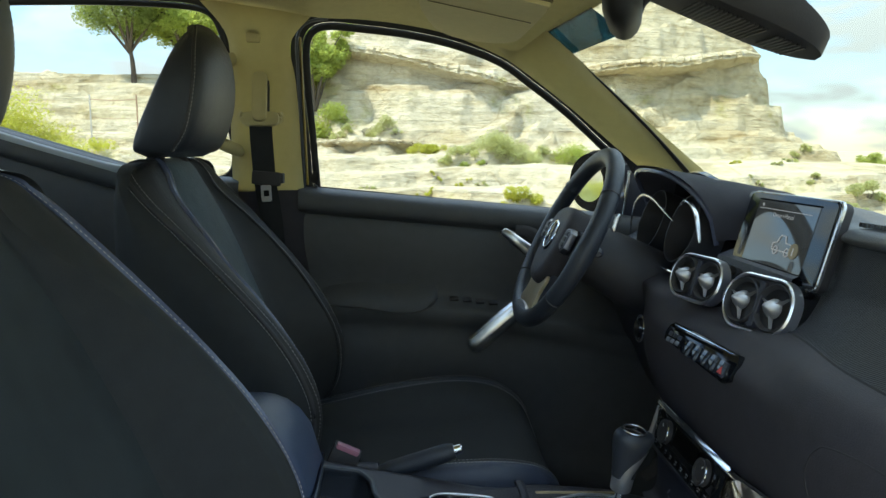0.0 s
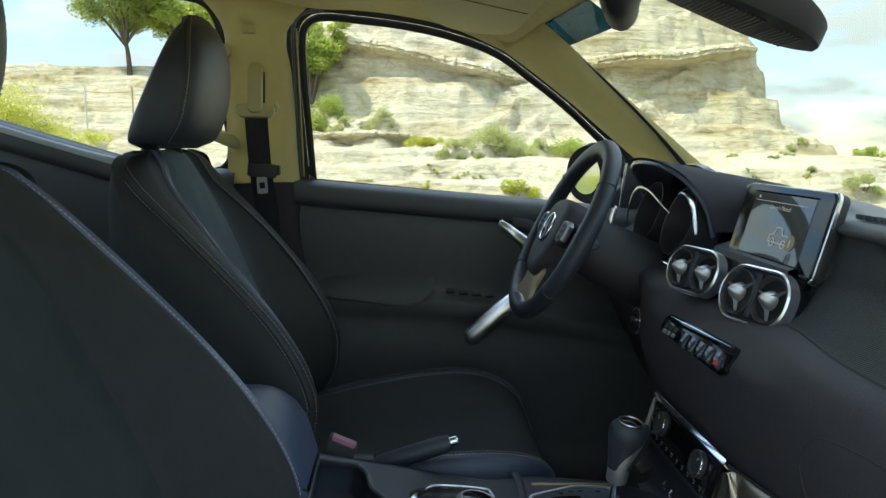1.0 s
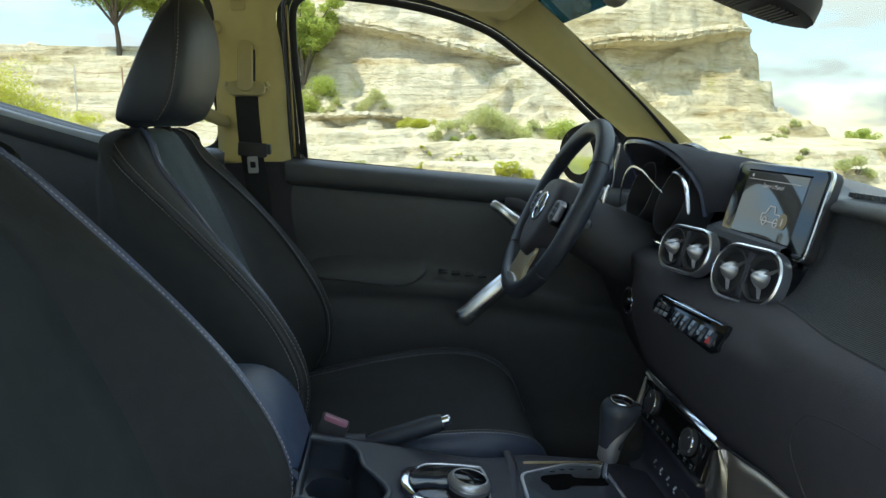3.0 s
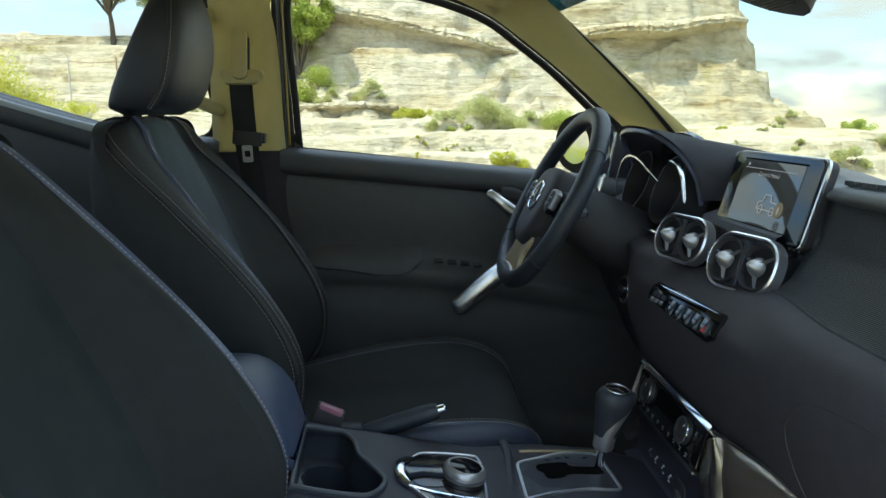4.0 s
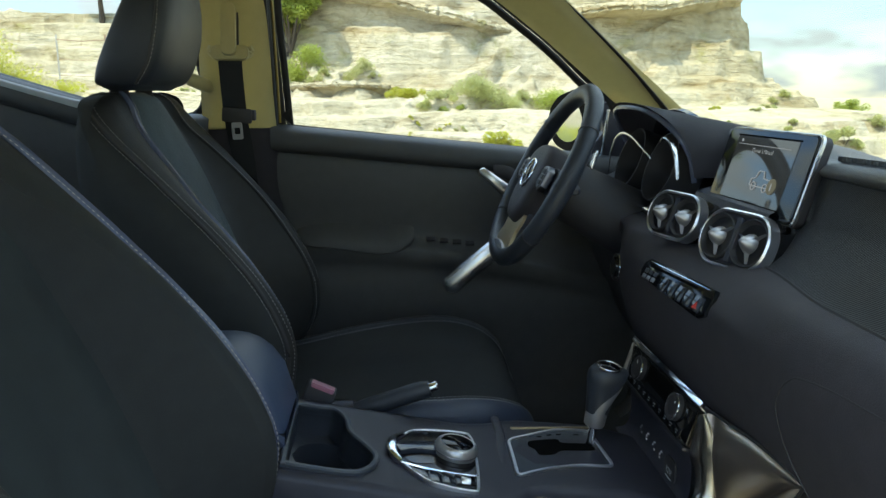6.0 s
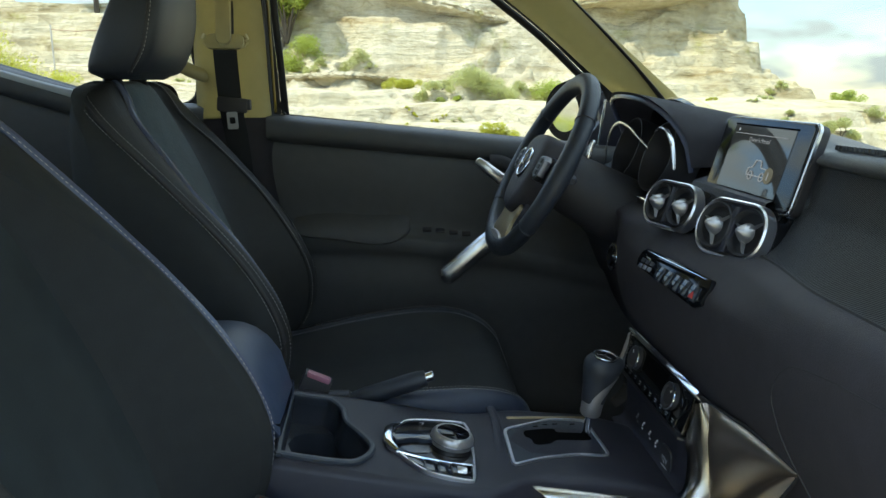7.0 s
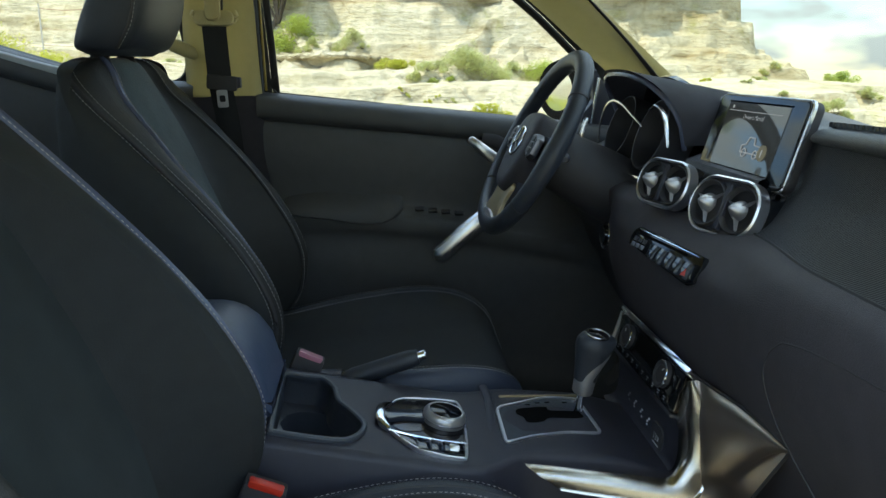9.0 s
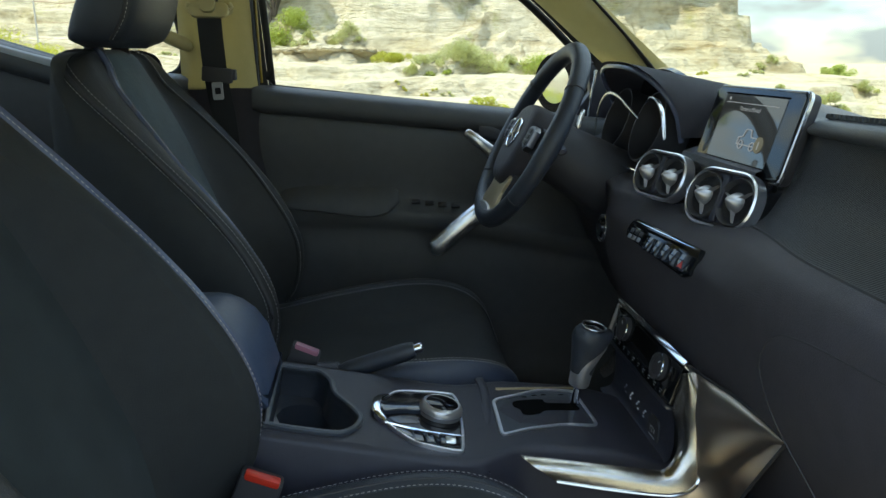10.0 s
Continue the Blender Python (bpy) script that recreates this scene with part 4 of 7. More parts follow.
def dashboard():
    d = thing("dashboard", "black moulded dashboard with ribbed trim and round vents", "dashboard")
    ys = [-0.72 + 1.44 * i / 60 for i in range(61)]

    def bend(y, x, z):
        # the dash draws back from the occupants towards the doors
        # and is hollowed out behind the display and the dials
        a = min(1, max(0, (y + 0.48) / 0.38))
        b = min(1, max(0, (y + 0.135) / 0.10))
        c = min(1, max(0, (y - 0.11) / 0.09))
        h = min(1, max(0, (z - 1.268) / 0.07))
        deep = (0.055 * a * a * (3 - 2 * a) + 0.055 * b * b * (3 - 2 * b)) * h * (1 if x < 0.66 else max(0, (0.85 - x) / 0.19))
        e = min(1, max(0, (y - 0.20) / 0.10))
        x += 0.075 * e * e * (3 - 2 * e) * min(1, max(0, (1.30 - z) / 0.16))
        g = min(1, max(0, (y + 0.30) / 0.17))
        g = g * g * (3 - 2 * g) * min(1, max(0, (0.20 - y) / 0.05)) * min(1, max(0, (z - 1.235) / 0.03)) * min(1, max(0, (1.345 - z) / 0.05))
        x += 0.022 * g
        z -= 0.19 * deep * min(1, max(0, (z - 1.38) / 0.03)) * (1 - c)
        return (x + deep + 0.05 * max(0, abs(y) - 0.45) ** 1.5, y, z + (0.012 * min(1, max(0, (z - 1.38) / 0.03)) if x < 0.5 else 0.012 * max(0, min(1, (0.72 - x) / 0.15))) * c * c * (3 - 2 * c))
    top = [(1.25, 1.31), (0.85, 1.364), (0.65, 1.393), (0.53, 1.412), (0.480, 1.417), (0.462, 1.414), (0.455, 1.406), (0.457, 1.397), (0.466, 1.392)]
    rib = [(0.466, 1.392), (0.462, 1.375), (0.450, 1.340), (0.436, 1.305), (0.428, 1.287), (0.424, 1.281)]
    low = [(0.424, 1.281), (0.412, 1.279), (0.398, 1.268), (0.388, 1.245), (0.384, 1.215), (0.386, 1.175), (0.396, 1.135), (0.414, 1.09), (0.44, 1.03), (0.48, 0.95), (0.55, 0.86)]
    for name, pr, mat, lab in (("top_pad", top, M_DOOR, ""), ("ribbed_panel", rib, M_RIB, "finely ribbed black inlay"), ("lower_panel", low, M_SOFT, "")):
        v, f = lattice(swept(pr, ys, bend))
        part(name, bm_from(v, f), mat, d, lab, sharp=50)
    # seam under the ribbed inlay
    tube("inlay_seam", [Vector(bend(y, 0.4235, 1.281)) for y in ys], 0.0022, M_DEEP, d, n=6)
    # defroster and speaker grille on top
    for i in range(40):
        y = -0.05 - 0.0105 * i
        gx, gy, gz = bend(y, 0.535, 1.4115)
        part("top_grille_slat", box_bm((0.115, 0.0045, 0.005), pose(gx, gy, gz + 0.0035, 0, 7, 0), 0), M_DOOR, d)
    # glove box lid line
    gl = [(p.x, p.y) for p in cr([(-0.300, 1.180, 0), (-0.305, 1.200, 0), (-0.318, 1.216, 0), (-0.340, 1.227, 0), (-0.42, 1.236, 0), (-0.62, 1.240, 0), (-0.65, 1.20, 0), (-0.64, 1.06, 0), (-0.60, 1.04, 0), (-0.40, 1.05, 0), (-0.345, 1.09, 0), (-0.312, 1.14, 0)], 60, True)]

    def face_x(z):
        for (xa, za), (xb, zb) in zip(low, low[1:]):
            if zb <= z <= za:
                return xa + (xb - xa) * (za - z) / (za - zb)
        return 0.4
    tube("glove_box_joint", [Vector(bend(y, face_x(z) - 0.0005, z)) for y, z in gl], 0.0010, M_DEEP, d, n=6, closed=True)
    # cluster hood
    rows_ = []
    for i in range(13):
        s = i / 12
        x = 0.452 + 0.24 * s
        k = 1 - 0.30 * s
        arc = []
        for j in range(25):
            a = math.pi * j / 24
            y = 0.370 + 0.172 * k * math.copysign(abs(math.cos(a)) ** 0.75, math.cos(a))
            z = 1.352 + (0.118 - 0.045 * s) * math.sin(a) ** 0.55
            lean = 0.045 * (1 - math.sin(a))
            arc.append(Vector((x + lean - 0.02 * math.sin(a), y, z)))
        rows_.append(arc)
    v, f = lattice(rows_)
    bm = bm_from(v, f)
    bmesh.ops.solidify(bm, geom=bm.faces[:], thickness=0.008)
    part("cluster_hood", bm, M_SOFT, d, "stitched black hood over the dials")
    tube("hood_lip", [p + Vector((0.004, (0.37 - p.y) * 0.05, -0.008)) for p in rows_[0]], 0.0045, M_PIPING_SHEEN, d, n=8)
    # dial tunnels
    part("cluster_back", plate_bm([(0.16 * math.cos(a) * 1.0, 0.10 * math.sin(a)) for a in [2 * math.pi * i / 40 for i in range(40)]], 0.01, basis((0.56, 0.37, 1.365), (0, -1, 0), (-0.3, 0, 1)), 0.002), M_PIANO, d)
    for cy, line in ((0.462, [(0.450, 0.511, 1.328), (0.450, 0.506, 1.361), (0.450, 0.479, 1.396), (0.450, 0.435, 1.412), (0.450, 0.378, 1.408), (0.450, 0.323, 1.392), (0.450, 0.271, 1.377)]), (0.297, [(0.462, 0.270, 1.404), (0.462, 0.248, 1.413), (0.462, 0.220, 1.409), (0.462, 0.196, 1.389), (0.462, 0.181, 1.351)])):
        m = basis((0.475, cy, 1.362), (0, -1, 0), (0.35, 0, 1))
        rows2 = []
        for r, h in [(0.0610, -0.055), (0.0625, -0.002), (0.062, 0.0), (0.060, 0.0), (0.059, -0.002), (0.054, -0.055)]:
            rows2.append([m @ Vector((r * math.cos(2 * math.pi * j / 40), r * math.sin(2 * math.pi * j / 40), h)) for j in range(40)])
        v, f = lattice(rows2, True)
        dial = part("dial_tunnel", bm_from(v, f), M_DEEP, d, "dark dial tunnel")
        tube("dial_bezel", cr(line, 40), 0.0022 if cy > 0.4 else 0.0045, M_SATIN, dial, n=8, rb=0.003, taper=[0.4] + [0.6 + 0.4 * math.sin(math.pi * j / 37) for j in range(38)] + [0.4])
        part("dial_face", lathe_bm([(0.001, -0.055), (0.054, -0.055), (0.054, -0.053), (0.001, -0.053)], m, 36), M_DEEP, dial)
        tube("dial_scale", [m @ Vector((0.047 * math.cos(a), 0.047 * math.sin(a), -0.052)) for a in [radians(-40 + 260 * j / 40) for j in range(41)]], 0.0006, M_PRINT, dial, n=5)
        part("needle", box_bm((0.034, 0.002, 0.0015), m @ pose(0.020, -0.012, -0.049, 0, 0, -30), 0), M_RED, dial)
    # chrome line below the dials
    tube("trim_line", cr([(0.440, 0.339, 1.289), (0.440, 0.285, 1.294), (0.440, 0.232, 1.295)], 12), 0.0036, M_CHROME, d, n=6, rb=0.002)
    # vent binnacle
    v, f = lattice([[Vector((x, y, z)) for x, z in ((0.53, 1.345), (0.500, 1.345), (0.480, 1.338), (0.468, 1.300), (0.452, 1.280), (0.43, 1.270))] for y in [0.148 - 0.225 * i / 16 for i in range(17)]])
    part("vent_housing", bm_from(v, f), M_HARD, d)
    for cy, w, h, cx, cz in ((0.085, 0.118, 0.070, 0.422, 1.311), (-0.068, 0.124, 0.076, 0.442, 1.304)):
        vent(d, cx, cy, cz, w, h)
    part("vent_link", box_bm((0.012, 0.03, 0.012), pose(0.436, 0.010, 1.300, 0, 0, -15), 0.004), M_CHROME, d)
    # slot and switch strip
    m = basis((0.3795, -0.046, 1.2393), (0.13, -1, 0), (0.55, 0.07, 1))
    part("switch_strip", plate_bm([(-0.086, -0.010), (0.074, -0.024), (0.088, -0.016), (0.090, 0.004), (0.084, 0.016), (-0.080, 0.019), (-0.090, 0.012), (-0.092, 0.0)], 0.008, m @ pose(0, 0, -0.003), 0.003), M_BEZEL, d, "glossy black switch strip")
    part("disc_slot", box_bm((0.125, 0.004, 0.003), m @ pose(-0.010, 0.0095, 0.0042), 0.0008), M_SLOT, d)
    tube("strip_bead", [m @ Vector((-0.075, 0.0150, 0.0052)), m @ Vector((0, 0.0142, 0.0052)), m @ Vector((0.076, 0.0132, 0.0052))], 0.0009, M_CHROME, d, n=6)
    for i in range(5):
        part("switch_key", box_bm((0.0205, 0.0200, 0.003), m @ pose(-0.020 + 0.0218 * i, -0.0062 - 0.0006 * i, 0.0050, 0, 0, -3), 0.001), M_GLOSS, d)
        part("switch_line", box_bm((0.0195, 0.0009, 0.0006), m @ pose(-0.020 + 0.0218 * i, -0.0040 - 0.0006 * i, 0.0066, 0, 0, -3), 0), M_SLOT, d)
    for i in range(3):
        for j in range(2):
            part("small_key", box_bm((0.010, 0.0065, 0.002), m @ pose(-0.074 + 0.0125 * i, 0.001 - 0.0085 * j, 0.0046), 0.0008), M_GUN if j else M_HARD, d)
    part("hazard_mark", plate_bm([(-0.005, -0.004), (0.005, -0.004), (0, 0.005)], 0.0008, m @ pose(0.0675, -0.0115, 0.0066), 0), M_RED, d)
    # start button
    ms = basis((0.392, 0.228, 1.200), (0, -1, 0), (0.1, 0, 1))
    sb = part("start_button", lathe_bm([(0.001, 0.012), (0.014, 0.012), (0.017, 0.009), (0.018, 0.0), (0.001, 0.0)], ms, 28), M_PIANO, d)
    tube("button_ring", [ms @ Vector((0.0215 * math.cos(2 * math.pi * j / 32), 0.0215 * math.sin(2 * math.pi * j / 32), 0.006)) for j in range(32)], 0.0022, M_CHROME, sb, closed=True, n=8)
    # display
    TL, TR, BL = Vector((0.517, 0.120, 1.437)), Vector((0.517, -0.119, 1.437)), Vector((0.487, 0.112, 1.328))
    mid_ = (TL + TR) / 2 * 0.5 + Vector((0.487, 0, 1.328)) * 0.5
    up = (TL - BL)
    up.y = 0
    md = basis((0.502, 0.003, 1.383), (0, -1, 0), up)
    sc = part("display", plate_bm(rrect(0.231, 0.111, 0.010), 0.006, md @ pose(0, 0, -0.004), 0.002, 3), M_BEZEL, d, "glossy black tablet display")
    part("display_rim", plate_bm(rrect(0.236, 0.116, 0.012), 0.0055, md @ pose(0, 0, -0.0058), 0.0016, hole=rrect(0.2312, 0.1112, 0.0102)), M_SATIN, sc, "thin satin metal rim")
    part("display_back", plate_bm(rrect(0.234, 0.114, 0.012), 0.012, md @ pose(0, 0, -0.0060) @ Matrix.Diagonal((1, 1, -1, 1)), 0.005, 3), M_DEEP, sc, "matt black rear shell")
    for bx, by, bw, bh in ((0, 0.0465, 0.166, 0.0022), (0, -0.0445, 0.166, 0.0022)):
        part("screen_groove", box_bm((bw, bh, 0.0006), md @ pose(bx - 0.001, by, 0.0022), 0), M_SLOT, sc)
    part("screen_pane", plate_bm(rrect(0.160, 0.088, 0.002), 0.0012, md @ pose(-0.001, 0.001, 0.0015), 0), M_SCREEN, sc, "lit grey screen page")
    screen_page(md, sc)
    part("display_stand", plate_bm(rrect(0.130, 0.050, 0.012), 0.03, md @ pose(-0.006, -0.066, -0.034), 0.006, 3), M_PIANO, d, "glossy black display foot")
    climate(d)


def vent(d, cx, cy, cz, w, h):
    """A rounded double outlet: metal bezel with index notches, two round throats, each with a pointed rotor."""
    m = basis((cx, cy, cz), (0.235, -0.97, 0), (0.34, 0.08, 1))
    r = h * 0.46
    part("vent_pod", plate_bm(rrect(w - 0.003, h - 0.003, r - 0.0015, 8), 0.075, m @ pose(0, 0, -0.082), 0), M_PIANO, d, "glossy black vent pod")
    vn = part("vent_plate", plate_bm(rrect(w - 0.006, h - 0.006, r - 0.003, 8), 0.006, m @ pose(0, 0, -0.008), 0.002), M_HARD, d)
    part("vent_bezel", plate_bm(rrect(w, h, r, 8), 0.017, m @ pose(0, 0, -0.012), 0.0022, hole=rrect(w - 0.0085, h - 0.0085, r - 0.0042, 8)), M_RING, vn, "satin metal bezel")
    part("vent_lip", plate_bm(rrect(w - 0.0085, h - 0.0085, r - 0.0042, 8), 0.012, m @ pose(0, 0, -0.010), 0.001, hole=rrect(w - 0.0125, h - 0.0125, r - 0.006, 8)), M_DEEP, vn)
    for i in range(13):
        a = radians(-150 + 7 * i)
        ux, uy = math.cos(a), math.sin(a)
        ex = (w / 2 - r) * max(-1, min(1, ux * 2.2)) + r * ux
        ey = (h / 2 - r) * max(-1, min(1, uy * 4)) + r * uy
        part("bezel_notch", box_bm((0.0026, 0.0009, 0.008), m @ pose(ex, ey, -0.006, 0, 0, math.degrees(a)), 0), M_PRINT, vn)
    # ridge between the two throats
    part("throat_bridge", plate_bm(rrect(0.010, h * 0.80, 0.004), 0.007, m @ pose(0, 0, -0.003), 0.003, 3), M_HARD, vn)
    for s in (-1, 1):
        c = m @ pose(s * (w * 0.235), 0, -0.002)
        rr = h * 0.37
        part("vent_throat", lathe_bm([(rr * 0.60, -0.006), (rr * 0.86, -0.005), (rr * 0.93, 0.002), (rr, 0.0055), (rr + 0.0015, 0.007), (rr + 0.003, 0.0055), (rr + 0.003, 0.0)], c, 32), M_DEEP, vn, "dark round air throat")
        # rotor: three thin swept blades that rise to a pointed hub
        for k in range(3):
            a = radians(40 + 120 * k)
            dirv = Vector((math.cos(a), math.sin(a), 0))
            sd = Vector((-dirv.y, dirv.x, 0))
            tip = rr * 0.90
            pts = [sd * 0.0034 + Vector((0, 0, 0.004)), dirv * tip + sd * 0.0012 + Vector((0, 0, 0.001)), dirv * tip - sd * 0.0012 + Vector((0, 0, 0.001)), -sd * 0.0034 + Vector((0, 0, 0.004)), Vector((0, 0, 0.0175)), dirv * tip + Vector((0, 0, 0.0045)), dirv * tip * 0.5 + Vector((0, 0, 0.0085))]
            pts = [c @ p for p in pts]
            bm = bm_from(pts, [(0, 1, 5, 6), (0, 6, 4), (6, 5, 2, 3), (6, 3, 4), (0, 3, 2, 1), (1, 2, 5), (0, 4, 3)])
            part("vent_blade", bm, M_SILVER, vn, sharp=10)
        part("vent_hub", lathe_bm([(0.001, 0.0200), (0.0026, 0.0190), (0.0080, 0.0125), (0.0125, 0.005), (0.0130, 0.002), (0.001, 0.0)], c, 20), M_SILVER, vn)


def screen_page(md, sc):
    """Title, rule and the outline of a pickup on the page."""
    z = 0.0034
    fc = bpy.data.curves.new("title", "FONT")
    fc.body, fc.size, fc.align_x = "Owner's Manual", 0.0085, "CENTER"
    t = new("title_text", fc)
    dg = bpy.context.evaluated_depsgraph_get()
    me = bpy.data.meshes.new_from_object(t.evaluated_get(dg))
    bpy.data.objects.remove(t)
    me.transform(md @ pose(-0.002, 0.024, z))
    me.materials.clear()
    me.materials.append(M_ICON)
    tt = new("title_text", me)
    tt.parent = sc
    part("title_rule", box_bm((0.14, 0.0008, 0.0004), md @ pose(-0.004, 0.034, z), 0), M_ICON, sc)
    part("page_mark", box_bm((0.004, 0.004, 0.0004), md @ pose(-0.066, 0.039, z), 0), M_ICON, sc)
    side_ = [(-0.024, -0.012), (-0.024, -0.003), (-0.014, -0.001), (-0.009, 0.009), (0.004, 0.009), (0.008, 0.0), (0.024, -0.001), (0.024, -0.012)]
    ln = [md @ Vector((x + 0.018, y - 0.008, z)) for x, y in side_]
    for a, b in zip(ln, ln[1:] + ln[:1]):
        tube("pickup_outline", [a, (a + b) / 2, b], 0.0007, M_ICON, sc, n=5)
    for x in (0.004, 0.034):
        tube("pickup_outline", [md @ Vector((x + 0.0055 * math.cos(2 * math.pi * j / 20), -0.020 + 0.0055 * math.sin(2 * math.pi * j / 20), z)) for j in range(20)], 0.0007, M_ICON, sc, closed=True, n=5)
    part("info_badge", lathe_bm([(0.001, 0.0006), (0.0105, 0.0006), (0.0105, 0.0), (0.001, 0.0)], md @ pose(0.050, -0.016, z), 28), M_BADGE, sc)
    part("info_bar", box_bm((0.0022, 0.010, 0.0006), md @ pose(0.050, -0.017, z + 0.0008), 0), M_ICON, sc)


M_SCREEN = bpy.data.materials.new("screen_page")
M_SCREEN.use_nodes = True
_b = M_SCREEN.node_tree.nodes["Principled BSDF"]
_b.inputs["Base Color"].default_value = (0.012, 0.014, 0.015, 1)
_b.inputs["Specular IOR Level"].default_value = 0.95
_b.inputs["Roughness"].default_value = 0.04
_b.inputs["Emission Color"].default_value = (0.80, 0.86, 0.84, 1)
_b.inputs["Emission Strength"].default_value = 0.014
M_ICON = bpy.data.materials.new("screen_icon")
M_ICON.use_nodes = True
_b = M_ICON.node_tree.nodes["Principled BSDF"]
_b.inputs["Base Color"].default_value = (0.1, 0.1, 0.1, 1)
_b.inputs["Emission Color"].default_value = (0.85, 0.88, 0.9, 1)
_b.inputs["Emission Strength"].default_value = 0.14
M_BADGE = bpy.data.materials.new("screen_badge")
M_BADGE.use_nodes = True
_b = M_BADGE.node_tree.nodes["Principled BSDF"]
_b.inputs["Base Color"].default_value = (0.05, 0.04, 0.02, 1)
_b.inputs["Emission Color"].default_value = (0.6, 0.56, 0.38, 1)
_b.inputs["Emission Strength"].default_value = 0.08


M_BRONZE = surface("satin_bronze", (0.64, 0.53, 0.42), 0.36, 1.0, var=0.05, scale=20)


def climate(d):
    """The heater panel, its metal brow, the icon row and the metal sweep that runs down to the console."""
    m = basis((0.391, 0.020, 1.066), (0, -1, 0), (0.30, 0, 1))
    cp = part("climate_panel", plate_bm(rrect(0.250, 0.056, 0.006), 0.014, m @ pose(0, -0.001, -0.012), 0.003), M_PIANO, d, "glossy black heater panel")
    part("panel_brow", box_bm((0.262, 0.010, 0.024), m @ pose(0, 0.0305, -0.005, -26, 0, 0), 0.0025, 3), M_CHROME, cp, "satin metal brow")
    part("panel_cheek", box_bm((0.006, 0.058, 0.018), m @ pose(-0.1285, -0.001, -0.004), 0.0025, 2), M_SATIN, cp)
    part("panel_base", box_bm((0.250, 0.0045, 0.016), m @ pose(0, -0.0305, -0.004), 0.002, 2), M_GUN, cp)
    part("panel_window", plate_bm(rrect(0.084, 0.026, 0.003), 0.002, m @ pose(0.0, 0.011, 0.0018), 0.0008), M_SLOT, cp)
    for s in (-1, 1):
        k = m @ pose(s * 0.0715, 0.005, 0.002)
        kn = part("climate_knob", lathe_bm([(0.001, 0.0075), (0.012, 0.0075), (0.0142, 0.0092), (0.0165, 0.0092), (0.0178, 0.0075), (0.0185, 0.0), (0.001, 0.0)], k, 32), M_DEEP, cp)
        tube("knob_ring", [k @ Vector((0.0182 * math.cos(2 * math.pi * j / 36), 0.0182 * math.sin(2 * math.pi * j / 36), 0.0072)) for j in range(36)], 0.0013, M_CHROME, kn, closed=True, n=6)
        part("knob_mark", box_bm((0.0012, 0.006, 0.0006), k @ pose(0.0085 * math.sin(0.7 * s), 0.0085, 0.0079, 0, 0, -40 * s), 0), M_PRINT, kn)
        part("side_key", box_bm((0.014, 0.016, 0.003), m @ pose(s * 0.107, 0.010, 0.002), 0.001), M_BEZEL, cp)
    for i in range(10):
        kk = m @ pose(-0.095 + 0.0211 * i, -0.0195, 0.002)
        b = part("climate_key", box_bm((0.0195, 0.013, 0.003), kk, 0.001), M_BEZEL, cp)
        part("key_mark", box_bm((0.007, 0.0012, 0.0005), kk @ pose(0, 0.002, 0.0018), 0), M_FAINT, b)
        part("key_mark", box_bm((0.004, 0.0012, 0.0005), kk @ pose(0, -0.0015, 0.0018), 0), M_FAINT, b)
    # icon row: an upright face below the panel that runs out into the console floor
    face = cr([(0.384, 0, 1.037), (0.388, 0, 1.02), (0.390, 0, 0.995), (0.389, 0, 0.972), (0.382, 0, 0.958), (0.366, 0, 0.954)], 14)
    rows_ = [[Vector((p.x + 0.004 * (abs(y - 0.02) / 0.12) ** 4, y, p.z)) for p in face] for y in [0.137 - 0.240 * i / 20 for i in range(21)]]
    v, f = lattice(rows_)
    ip = part("icon_plate", bm_from(v, f), M_HARD, d)
    m2 = basis((0.3885, 0.0, 0.984), (0, -1, 0), (0.02, 0, 1))
    for i, y in enumerate((0.070, 0.043, 0.016, -0.012)):
        a = m2 @ pose(-y, 0.002 - 0.0006 * i, 0.0) @ Matrix.Diagonal((0.95, 1.35, 1, 1))
        part("icon_mark", plate_bm([(-0.006, -0.003), (-0.002, -0.003), (0.002, 0.002), (0.006, 0.002), (0.006, 0.0035), (0.001, 0.0035), (-0.003, -0.0015), (-0.006, -0.0015)], 0.0006, a, 0), M_PRINT if i else M_FAINT, ip)
        part("icon_mark", box_bm((0.0055, 0.0014, 0.0006), a @ pose(0.003 * (-1) ** i, -0.0055, 0.0004), 0), M_PRINT if i else M_FAINT, ip)
    part("socket_lid", plate_bm(rrect(0.038, 0.040, 0.012), 0.003, m2 @ pose(0.047, -0.008, -0.002), 0.001), M_DEEP, ip)
    fc = bpy.data.curves.new("socket", "FONT")
    fc.body, fc.size, fc.align_x = "12V", 0.013, "CENTER"
    t = new("socket_text", fc)
    me = bpy.data.meshes.new_from_object(t.evaluated_get(bpy.context.evaluated_depsgraph_get()))
    bpy.data.objects.remove(t)
    me.transform(m2 @ pose(0.047, -0.012, 0.0016))
    me.materials.clear()
    me.materials.append(M_PRINT)
    tt = new("socket_text", me)
    tt.parent = ip
    part("socket_bar", box_bm((0.020, 0.0014, 0.0006), m2 @ pose(0.047, -0.0175, 0.0016), 0), M_PRINT, ip)
    # metal sweep: along the console's flank, round the corner and up beside the panel; one on either side
    inner = cr([(0.188, -0.112, 0.983), (0.234, -0.120, 0.980), (0.287, -0.130, 0.977), (0.336, -0.138, 0.973), (0.364, -0.142, 0.972), (0.377, -0.140, 0.981), (0.387, -0.132, 0.998), (0.389, -0.122, 1.020), (0.385, -0.112, 1.037), (0.394, -0.108, 1.084)], 60)
